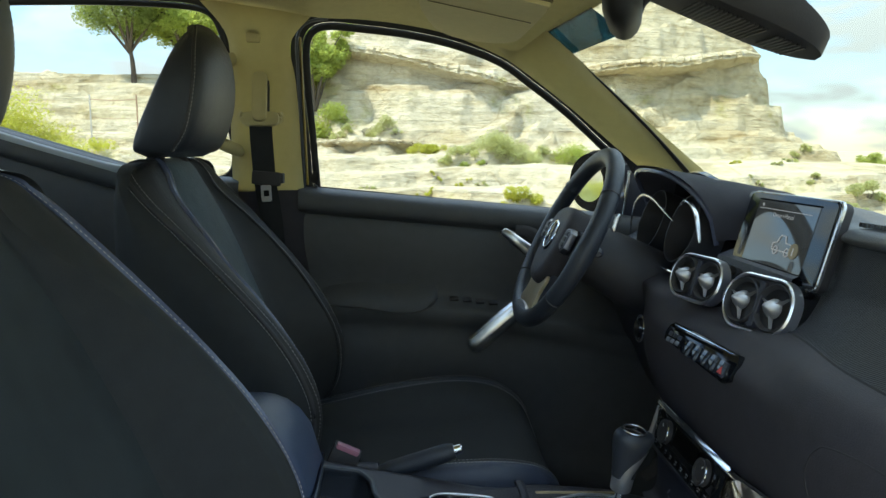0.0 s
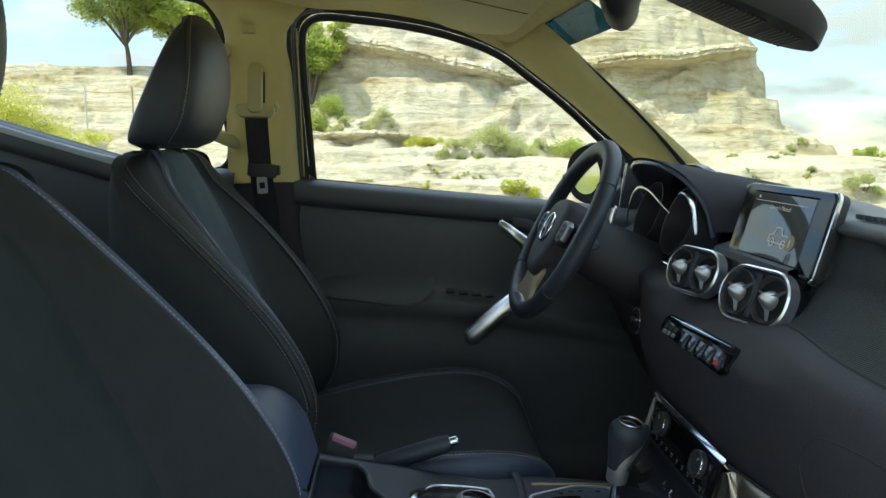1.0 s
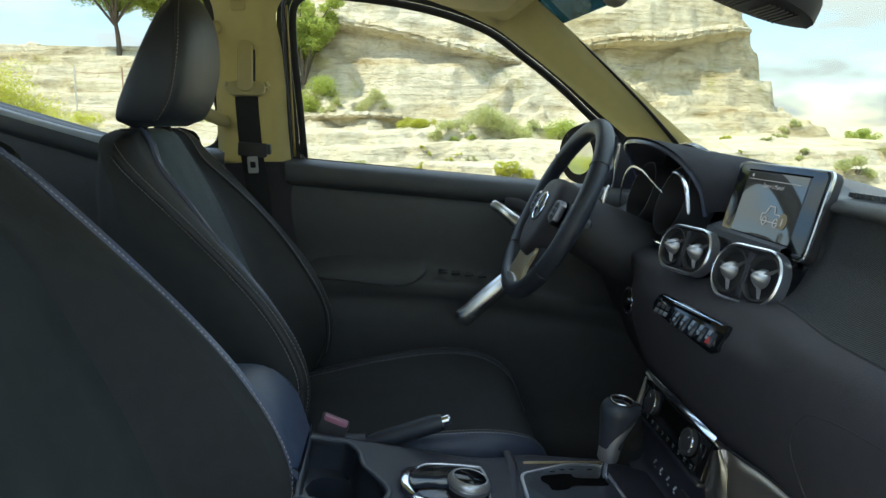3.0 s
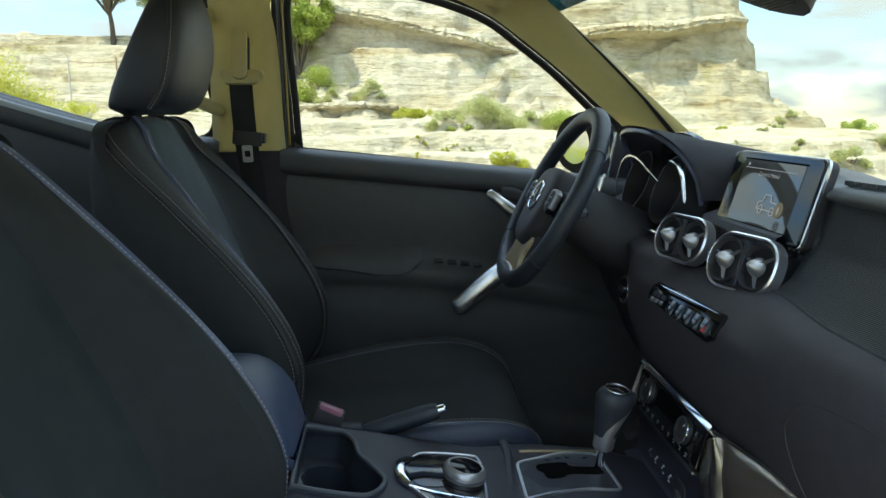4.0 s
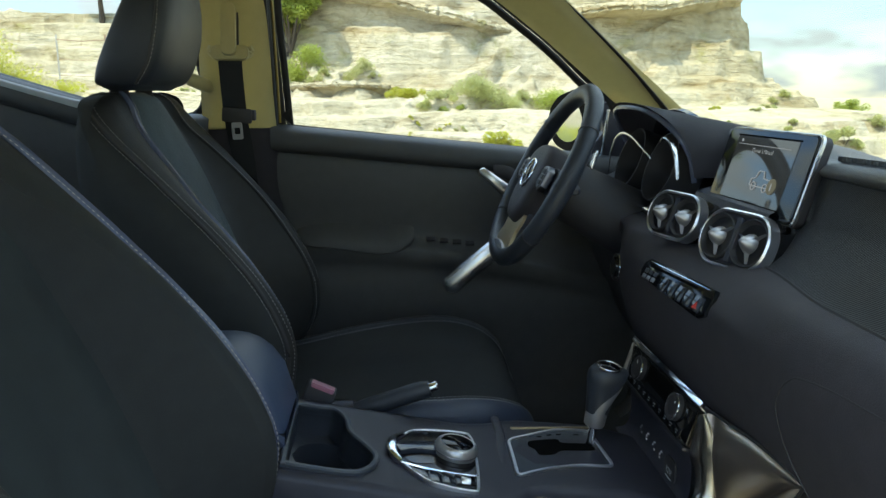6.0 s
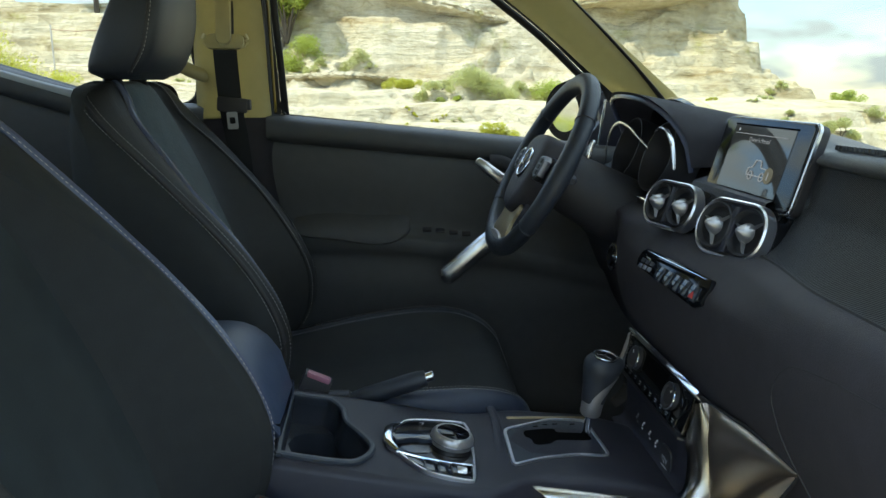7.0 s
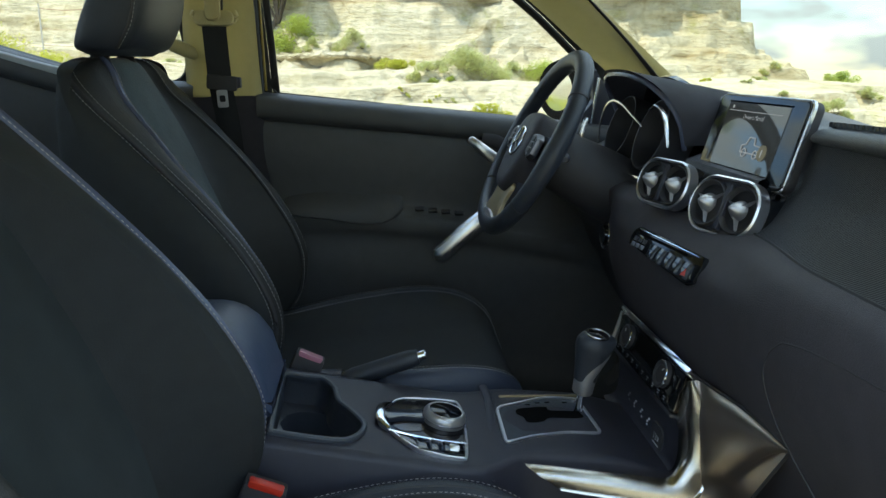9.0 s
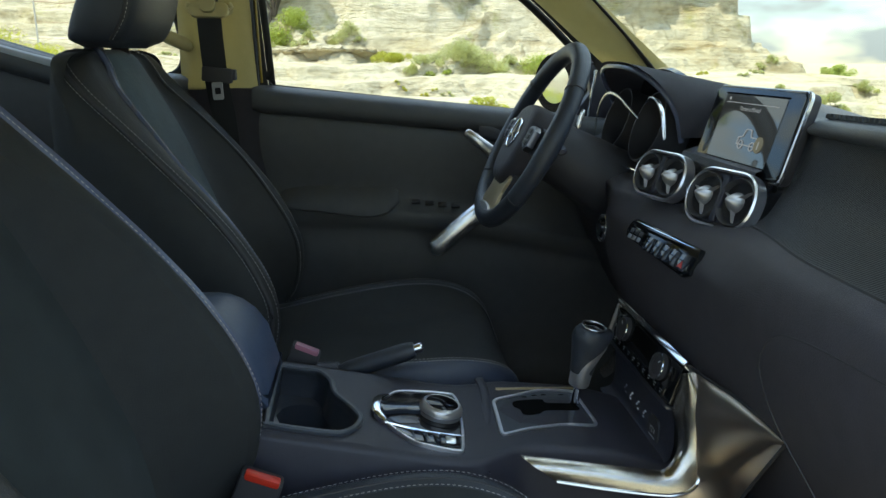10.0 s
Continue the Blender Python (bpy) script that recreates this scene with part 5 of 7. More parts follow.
    outer = cr([(0.232, -0.135, 0.957), (0.270, -0.143, 0.953), (0.311, -0.152, 0.950), (0.351, -0.160, 0.948), (0.375, -0.164, 0.949), (0.398, -0.164, 0.957), (0.410, -0.157, 0.980), (0.409, -0.149, 1.018), (0.405, -0.142, 1.061), (0.396, -0.128, 1.096)], 60)
    for sg in (1, -1):
        rows_ = []
        for p, q in list(zip(inner, outer))[0 if sg > 0 else 30:]:
            row = []
            for j in range(11):
                k = j / 10
                c_ = p.lerp(q, k) + Vector((-0.004, -0.006, 0.004)) * math.sin(math.pi * k ** 0.8)
                row.append(c_ if sg > 0 else Vector((c_.x, 0.012 - c_.y, c_.z)))
            rows_.append(row)
        v, f = lattice(rows_)
        bm = bm_from(v, f)
        bmesh.ops.solidify(bm, geom=bm.faces[:], thickness=0.004)
        part("metal_sweep", bm, M_BRUSH, d, "brushed metal sweep round the console end")
    tube("sweep_edge", outer, 0.0026, M_CHROME, d, n=8)
    # flank of the centre stack: a rounded ledge under the dashboard that tapers to a point, falling away below
    edge = list(reversed(outer[22:]))
    joint = cr([(0.399, -0.120, 1.100), (0.401, -0.186, 1.107), (0.403, -0.233, 1.112), (0.405, -0.282, 1.113), (0.406, -0.330, 1.112)], 21)
    far_ = cr([(0.420, -0.158, 0.900), (0.436, -0.190, 0.930), (0.430, -0.222, 0.980), (0.418, -0.275, 1.045), (0.410, -0.318, 1.098), (0.406, -0.330, 1.112)], 21)
    ledge = cr([(0, 0, 0), (-0.012, -0.001, -0.003), (-0.026, -0.003, -0.010), (-0.033, -0.004, -0.024), (-0.026, -0.002, -0.042), (-0.008, 0, -0.05), (0, 0, 0), (0, 0, 0)], 25)
    rows_ = []
    for i, (p, q) in enumerate(zip(joint, far_)):
        u = i / 20
        k = min(1, u / 0.22)
        k = k * k * (3 - 2 * k)
        col = []
        for j in range(25):
            w = j / 24
            e_ = edge[round(w * (len(edge) - 1))] + Vector((0.002, 0.002, 0))
            col.append(e_.lerp(p.lerp(q, w ** 2.2) + ledge[j] * 0.6 * (1 - u) ** 0.7, k))
        rows_.append(col)
    v, f = lattice(rows_)
    part("stack_flank", bm_from(v, f), M_BRONZE, d, "satin bronze metal flank", sharp=60)
    tube("flank_joint", [p + Vector((-0.001, 0, 0.001)) for p in joint], 0.0018, M_DEEP, d, n=8)
    tube("flank_joint", [p + Vector((-0.001, 0, 0)) for p in far_], 0.0018, M_DEEP, d, n=8)


dashboard()


# ---- steering wheel ----
def steering_wheel():
    w = thing("steering_wheel", "black leather steering wheel with silver lower spoke", "steering wheel")
    C = Vector((0.283, 0.365, 1.337))
    nrm = Vector((-0.885, 0, 0.465)).normalized()
    m = basis(C, (0, -1, 0), nrm.cross(Vector((0, -1, 0))))
    if (m.to_3x3() @ Vector((0, 0, 1))).dot(nrm) < 0:
        m = basis(C, (0, -1, 0), -nrm.cross(Vector((0, -1, 0))))
    R = 0.168
    ringp = []
    for j in range(72):
        a = 2 * math.pi * j / 72
        flat = 1 - 0.05 * max(0, -math.sin(a)) ** 6
        ringp.append(m @ Vector((R * math.cos(a), R * flat * math.sin(a), 0)))
    tp = [1.0 + 0.10 * math.exp(-((((j * 5) % 360 - d_ + 180) % 360 - 180) / 14) ** 2) for j in range(72) for d_ in (0,)]
    tube("rim", ringp, 0.0168, M_LEATHER, w, rb=0.0155, n=16, closed=True, up=nrm, taper=tp)
    for a in (35, 145, 215, 325):
        p = [m @ Vector(((R + 0.0172 * math.cos(b)) * math.cos(radians(a)), (R + 0.0172 * math.cos(b)) * math.sin(radians(a)), 0.0160 * math.sin(b))) for b in [2 * math.pi * k / 20 for k in range(20)]]
        tube("rim_joint", p, 0.0012, M_DEEP, w, n=5, closed=True)
    # hub
    hub = [(p.x, p.y) for p in cr([(0.0, 0.062, 0), (0.045, 0.056, 0), (0.066, 0.030, 0), (0.066, -0.005, 0), (0.056, -0.045, 0), (0.030, -0.072, 0), (0.0, -0.078, 0), (-0.030, -0.072, 0), (-0.056, -0.045, 0), (-0.066, -0.005, 0), (-0.066, 0.030, 0), (-0.045, 0.056, 0)], 60, True)]
    part("hub_pad", plate_bm(hub, 0.060, m @ pose(0, -0.010, -0.036) @ Matrix.Diagonal((1.10, 1.10, 1, 1)), 0.022, 6), M_SOFT, w)
    tube("badge_ring", [m @ Vector((0.027 * math.cos(2 * math.pi * j / 40), -0.004 + 0.027 * math.sin(2 * math.pi * j / 40), 0.0255)) for j in range(40)], 0.0022, M_CHROME, w, closed=True, n=8, label="chrome ring on the hub")
    part("badge_disc", lathe_bm([(0.001, 0.0252), (0.026, 0.0250), (0.026, 0.020), (0.001, 0.020)], m @ pose(0, -0.004, 0), 32), M_HARD, w)
    for k in range(3):
        a = radians(90 + 120 * k)
        part("badge_spoke", box_bm((0.025, 0.0034, 0.003), m @ pose(0.0128 * math.cos(a), -0.004 + 0.0128 * math.sin(a), 0.027, 0, 0, math.degrees(a)), 0.001, 1), M_CHROME, w)
    for s in (-1, 1):
        arm = [(s * 0.050, -0.022), (s * 0.050, 0.026), (s * 0.10, 0.024), (s * 0.158, 0.022), (s * 0.158, -0.020), (s * 0.10, -0.026)]
        part("side_spoke", plate_bm(arm if s > 0 else arm[::-1], 0.020, m @ pose(0, 0, -0.016), 0.006), M_HARD, w)
        pad = [(s * 0.064, -0.010), (s * 0.066, 0.024), (s * 0.088, 0.026), (s * 0.102, 0.018), (s * 0.102, -0.010), (s * 0.086, -0.020)]
        # right pad in gunmetal: its dimmer reflection put into the colour
        part("button_pad", plate_bm(pad if s > 0 else pad[::-1], 0.012, m @ pose(s * 0.004, -0.004, 0.008), 0.004), M_SATIN if s < 0 else M_GUN, w, "silver-edged button pad")
        inner_ = [(x * 0.93 + s * 0.0058, y * 0.86 + 0.0003) for x, y in pad]
        part("pad_face", plate_bm(inner_ if s > 0 else inner_[::-1], 0.0012, m @ pose(s * 0.004, -0.004, 0.0198), 0.0005), M_HARD, w)
        for i in range(3):
            part("wheel_button", box_bm((0.022, 0.0085, 0.003), m @ pose(s * 0.087, 0.011 - 0.0105 * i, 0.0212), 0.0012), M_DEEP, w)
    low = [(p.x, p.y) for p in cr([(-0.052, -0.06, 0), (0.052, -0.06, 0), (0.055, -0.11, 0), (0.060, -0.156, 0), (0.0, -0.164, 0), (-0.060, -0.156, 0), (-0.055, -0.11, 0)], 40, True)]
    part("lower_spoke", plate_bm(low, 0.020, m @ pose(0, 0, -0.018), 0.005), M_HARD, w)
    inlay = [(p.x, p.y) for p in cr([(-0.050, -0.070, 0), (0.050, -0.070, 0), (0.052, -0.11, 0), (0.058, -0.138, 0), (0.0, -0.149, 0), (-0.058, -0.138, 0), (-0.052, -0.11, 0)], 40, True)]
    part("spoke_inlay", plate_bm(inlay, 0.006, m @ pose(0, 0, 0.0015), 0.003), M_TAN, w, "satin bronze inlay")
    foot = [(0.050 * math.cos(2 * math.pi * j / 32), -0.147 + 0.010 * math.sin(2 * math.pi * j / 32)) for j in range(32)]
    part("inlay_foot", plate_bm(foot, 0.008, m @ pose(0, 0, 0.004), 0.003, 3), M_SILVER, w, "satin silver foot of the spoke")
    # column, stalks
    ax = -nrm
    part("column_shroud", lathe_bm([(0.001, 0.02), (0.045, 0.02), (0.052, 0.03), (0.060, 0.12), (0.066, 0.22), (0.001, 0.22)], basis(C, (0, 1, 0), ax.cross(Vector((0, 1, 0)))), 28), M_DEEP, w)
    for s in (-1, 1):
        base = C + ax * 0.05
        tip = base + Vector((-0.02, s * 0.15, 0.015))
        tube("stalk", cr([base, base.lerp(tip, 0.5) + Vector((0, 0, 0.006)), tip], 12), 0.010, M_HARD, w, rb=0.007, n=10, taper=[0.7] * 5 + [0.9, 1.1, 1.2, 1.2, 1.15, 1.0, 0.6])
        if s < 0:
            tube("stalk_blade", cr([(0.343, 0.225, 1.395), (0.339, 0.225, 1.380), (0.335, 0.225, 1.364)], 9), 0.0042, M_SATIN, w, rb=0.003, up=(0, 1, 0), taper=[0.5] + [1.0] * 7 + [0.6])


steering_wheel()


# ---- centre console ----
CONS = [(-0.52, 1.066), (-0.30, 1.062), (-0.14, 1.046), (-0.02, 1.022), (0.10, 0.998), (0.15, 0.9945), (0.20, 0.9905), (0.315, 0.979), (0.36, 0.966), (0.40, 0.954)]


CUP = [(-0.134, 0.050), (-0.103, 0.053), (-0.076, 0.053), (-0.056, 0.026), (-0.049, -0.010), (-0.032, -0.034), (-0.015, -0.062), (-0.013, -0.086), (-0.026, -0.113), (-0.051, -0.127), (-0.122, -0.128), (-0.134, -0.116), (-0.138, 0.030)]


def cons_z(x):
    for (xa, za), (xb, zb) in zip(CONS, CONS[1:]):
        if x <= xb:
            return za + (zb - za) * (x - xa) / (xb - xa)
    return CONS[-1][1]


M_CUP = surface("cup_plastic", (0.032, 0.036, 0.045), 0.30, var=0.15, bump=0.15)


def console():
    c = thing("centre_console", "black centre console with cup holder, controller and selector gate", "centre console")
    rows_ = []
    for i in range(41):
        x = -0.52 + 0.93 * i / 40
        z = cons_z(x)
        yl, yr = 0.085, -0.147
        if x > 0.14:
            k = min(1, (x - 0.14) / 0.05)
            yl, yr = 0.085 + 0.02 * k, -0.147 + 0.041 * k
        rows_.append([Vector(p) for p in ((x, yl + 0.03, 0.62), (x, yl + 0.015, z - 0.10), (x, yl + 0.004, z - 0.018), (x, yl - 0.006, z - 0.002), (x, yl - 0.016, z), (x, (yl + yr) / 2, z + 0.001), (x, yr + 0.012, z), (x, yr + 0.004, z - 0.002), (x, yr, z - 0.008), (x, yr + 0.004, z - 0.10), (x, yr, 0.62))])
    # the top stays open where the cup well sits; a plate round the well closes it
    xa, xb_ = -0.152, 0.002
    rows_a = [r for r in rows_ if r[0].x < xa]
    rows_c = [r for r in rows_ if r[0].x > xb_]
    def row_at(x):
        lo = max((r for r in rows_ if r[0].x <= x), key=lambda r: r[0].x)
        hi = min((r for r in rows_ if r[0].x > x), key=lambda r: r[0].x)
        k = (x - lo[0].x) / (hi[0].x - lo[0].x)
        return [p.lerp(q, k) for p, q in zip(lo, hi)]
    ra, rc = row_at(xa), row_at(xb_)
    verts, faces = [], []
    for block in ([*rows_a, ra], [rc, *rows_c], [r[:5] for r in [ra, *[q for q in rows_ if xa < q[0].x < xb_], rc]], [r[6:] for r in [ra, *[q for q in rows_ if xa < q[0].x < xb_], rc]]):
        v, f = lattice(block)
        k = len(verts)
        verts += v
        faces += [tuple(i + k for i in q) for q in f]
    y_hi, y_lo = ra[4].y, ra[6].y
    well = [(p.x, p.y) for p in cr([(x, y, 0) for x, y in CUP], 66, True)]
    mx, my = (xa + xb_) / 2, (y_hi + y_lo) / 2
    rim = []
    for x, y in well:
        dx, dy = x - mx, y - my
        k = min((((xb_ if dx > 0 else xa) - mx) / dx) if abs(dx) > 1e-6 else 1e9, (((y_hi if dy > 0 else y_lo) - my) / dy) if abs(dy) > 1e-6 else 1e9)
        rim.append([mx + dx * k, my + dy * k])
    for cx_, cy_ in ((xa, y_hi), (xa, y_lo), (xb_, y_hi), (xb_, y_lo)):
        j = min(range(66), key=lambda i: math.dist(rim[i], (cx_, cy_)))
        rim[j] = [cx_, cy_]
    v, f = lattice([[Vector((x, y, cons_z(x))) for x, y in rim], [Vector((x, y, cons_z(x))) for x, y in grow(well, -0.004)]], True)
    k = len(verts)
    verts += v
    faces += [tuple(i + k for i in q) for q in f]
    bmb = bm_from(verts, faces)
    bmesh.ops.remove_doubles(bmb, verts=bmb.verts[:], dist=1e-5)
    body = part("body", bmb, M_HARD, c, sharp=50)
    # armrest lid
    rows_ = []
    for i in range(21):
        s = i / 20
        x = -0.452 + 0.325 * s
        k = math.sqrt(max(0.0, 1 - max(0, (s - 0.72) / 0.285) ** 2.4))
        zt, zb = 1.045 + 0.118 * max(0.12, k), 1.035
        hw = 0.088 * (0.75 + 0.25 * k)
        ring_ = [(-hw * 0.9, zb), (-hw, zb + 0.03), (-hw, zt - 0.035), (-hw * 0.85, zt - 0.010), (-hw * 0.5, zt), (0, zt + 0.002), (hw * 0.5, zt), (hw * 0.85, zt - 0.010), (hw, zt - 0.035), (hw, zb + 0.03), (hw * 0.9, zb)]
        rows_.append([Vector((x, y - 0.015, max(zb, z))) for y, z in ring_])
    rows_ = [cr(r, 33) for r in rows_]
    v, f = lattice(rows_, True, True)
    part("armrest", bm_from(v, f), M_ARM, c, "smooth padded leather armrest")
    # cup holder: a keyhole-shaped well
    zc = 1.020
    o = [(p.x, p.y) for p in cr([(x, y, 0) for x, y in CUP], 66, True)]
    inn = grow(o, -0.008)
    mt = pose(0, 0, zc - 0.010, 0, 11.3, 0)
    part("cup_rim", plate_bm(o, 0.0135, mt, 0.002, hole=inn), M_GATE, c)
    rows2 = []
    for sc_, dz in ((0.0, 0.008), (0.0, -0.015), (-0.003, -0.030)):
        rows2.append([mt @ Vector((x, y, dz)) for x, y in grow(inn, sc_)])
    hub_ = (-0.082, -0.020)
    cup_ = []
    for p in rows2[-1]:
        q = mt.inverted() @ p
        ang = math.atan2(q.y - hub_[1], q.x - hub_[0])
        cup_.append((hub_[0] + 0.043 * math.cos(ang), hub_[1] + 0.043 * math.sin(ang)))
    for k_, dz in ((1.0, -0.031), (0.97, -0.036), (0.92, -0.085), (0.86, -0.092)):
        rows2.append([mt @ Vector((hub_[0] + (x - hub_[0]) * k_, hub_[1] + (y - hub_[1]) * k_, dz)) for x, y in cup_])
    v, f = lattice(rows2, True)
    f.append(tuple(len(v) - 66 + j for j in range(66)))
    part("cup_well", bm_from(v, f), M_CUP, c)
    # turn-and-press controller with hand rest
    mp = pose(0, 0, 1.0195, 0, 11.3, 0)
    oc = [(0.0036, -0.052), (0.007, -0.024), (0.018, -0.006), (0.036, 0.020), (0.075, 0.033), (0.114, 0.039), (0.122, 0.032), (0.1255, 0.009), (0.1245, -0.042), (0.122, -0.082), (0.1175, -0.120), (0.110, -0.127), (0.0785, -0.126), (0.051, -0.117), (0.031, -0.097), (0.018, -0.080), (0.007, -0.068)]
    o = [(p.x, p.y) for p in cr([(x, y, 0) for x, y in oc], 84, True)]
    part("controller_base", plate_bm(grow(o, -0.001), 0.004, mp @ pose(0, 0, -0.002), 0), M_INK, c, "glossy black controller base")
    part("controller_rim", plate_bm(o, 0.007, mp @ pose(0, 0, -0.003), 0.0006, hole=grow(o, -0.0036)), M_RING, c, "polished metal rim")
    # bright crescent at the rear of the hand rest
    cres = cr([(0.022, 0.000, 0.005), (0.010, -0.016, 0.006), (0.0055, -0.036, 0.0065), (0.0065, -0.058, 0.006), (0.018, -0.079, 0.005)], 24)
    tube("rest_edge", [mp @ p for p in cres], 0.0066, M_CHROME, c, rb=0.0034, taper=[0.3 + 0.7 * math.sin(math.pi * (i + 0.5) / 24) ** 0.6 for i in range(24)], label="bright polished metal crescent")
    rest = [(p.x, p.y) for p in cr([(0.012, -0.036, 0), (0.022, -0.027, 0), (0.044, -0.022, 0), (0.070, -0.014, 0), (0.070, -0.038, 0), (0.044, -0.044, 0), (0.024, -0.054, 0), (0.014, -0.056, 0)], 48, True)]
    part("hand_rest", plate_bm(rest, 0.007, mp @ pose(0, 0, 0.002), 0.003, 3), M_GLOSS, c, "glossy black hand rest with sky blue put into its colour")
    for sl in ([(0.022, -0.009), (0.066, 0.006), (0.067, -0.009), (0.024, -0.022)], [(0.025, -0.058), (0.060, -0.046), (0.064, -0.066), (0.034, -0.075)]):
        q = [(p.x, p.y) for p in cr([(x, y, 0) for x, y in sl], 28, True)]
        part("rest_recess", plate_bm(q[::-1], 0.0008, mp @ pose(0, 0, 0.0020), 0), M_BROWN, c)
    kn = mp @ pose(0.094, -0.030, 0.002)
    part("controller_knob", lathe_bm([(0.001, 0.0170), (0.0215, 0.0170), (0.0232, 0.0160)], kn, 36), M_INK, c)
    part("knob_skirt", lathe_bm([(0.0230, 0.0165), (0.0250, 0.0168), (0.0275, 0.0150), (0.0298, 0.011), (0.0300, 0.004), (0.0285, -0.001), (0.001, -0.001)], kn, 44), M_SILVER, c, "satin metal knurled ring")
    tube("skirt_groove", [kn @ Vector((0.0301 * math.cos(2 * math.pi * j / 40), 0.0301 * math.sin(2 * math.pi * j / 40), 0.0058)) for j in range(40)], 0.0008, M_GUN, c, closed=True, n=5)
    div = cr([(0.018, -0.0800, 0.0030), (0.0526, -0.0868, 0.0030), (0.0853, -0.0885, 0.0030), (0.1205, -0.0860, 0.0030)], 20)
    tube("key_bead", [mp @ p for p in div], 0.0015, M_CHROME, c, n=6)
    for x0, x1, y0, y1, mat in ((0.031, 0.0530, -0.097, -0.114, M_GLOSS), (0.0548, 0.0705, -0.119, -0.122, M_GLOSS), (0.0722, 0.0870, -0.122, -0.122, M_GLOSS), (0.0888, 0.1140, -0.121, -0.119, M_BEZEL)):
        q = [(x0, -0.0895 if x0 > 0.035 else -0.0862), (x1, -0.0905), (x1, y1), (x0, y0)]
        part("shortcut_key", plate_bm(q[::-1], 0.003, mp @ pose(0, 0, 0.0012), 0.0008), mat, c)
    part("volume_roller", lathe_bm([(0.001, -0.006), (0.0075, -0.006), (0.0080, -0.004), (0.0080, 0.004), (0.0075, 0.006), (0.001, 0.006)], mp @ pose(0.1010, -0.106, 0.001, 0, 90, 0), 20), M_SATIN, c, "ribbed silver roller")
    # selector gate
    mg = pose(0, 0, 1.009, 0, 5.7, 0)
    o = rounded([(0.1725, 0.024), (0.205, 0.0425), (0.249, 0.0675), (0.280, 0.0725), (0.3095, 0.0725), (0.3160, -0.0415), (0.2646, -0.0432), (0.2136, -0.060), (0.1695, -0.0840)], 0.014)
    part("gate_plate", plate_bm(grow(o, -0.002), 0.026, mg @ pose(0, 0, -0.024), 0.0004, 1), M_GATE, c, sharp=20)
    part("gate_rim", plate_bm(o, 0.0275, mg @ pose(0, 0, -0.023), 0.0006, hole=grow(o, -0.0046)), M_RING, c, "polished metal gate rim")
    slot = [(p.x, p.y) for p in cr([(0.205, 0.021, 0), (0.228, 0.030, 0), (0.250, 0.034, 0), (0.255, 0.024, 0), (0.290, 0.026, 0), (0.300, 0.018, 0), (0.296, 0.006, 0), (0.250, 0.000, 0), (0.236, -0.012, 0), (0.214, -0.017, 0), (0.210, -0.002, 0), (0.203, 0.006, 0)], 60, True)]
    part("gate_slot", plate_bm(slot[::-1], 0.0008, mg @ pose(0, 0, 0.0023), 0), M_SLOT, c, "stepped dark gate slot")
    for gx, gy in ((0.2245, 0.0400), (0.2406, 0.0475), (0.2561, 0.0515), (0.284, 0.0550)):
        part("gate_mark", box_bm((0.0075, 0.0022, 0.0006), mg @ pose(gx, gy, 0.0026, 0, 0, 12), 0), M_SLOT, c)
    tube("rear_lip", cr([(0.165, 0.10, 0.992), (0.166, 0.05, 0.994), (0.158, -0.03, 0.992), (0.146, -0.11, 0.986), (0.14, -0.14, 0.975)], 20), 0.007, M_HARD, c, rb=0.004)
    part("tan_insert", box_bm((0.128, 0.006, 0.010), pose(0.247, 0.0735, 0.983, 0, 5.7, 9.2), 0.002), M_TAN, c, "bronze metal strip")


console()


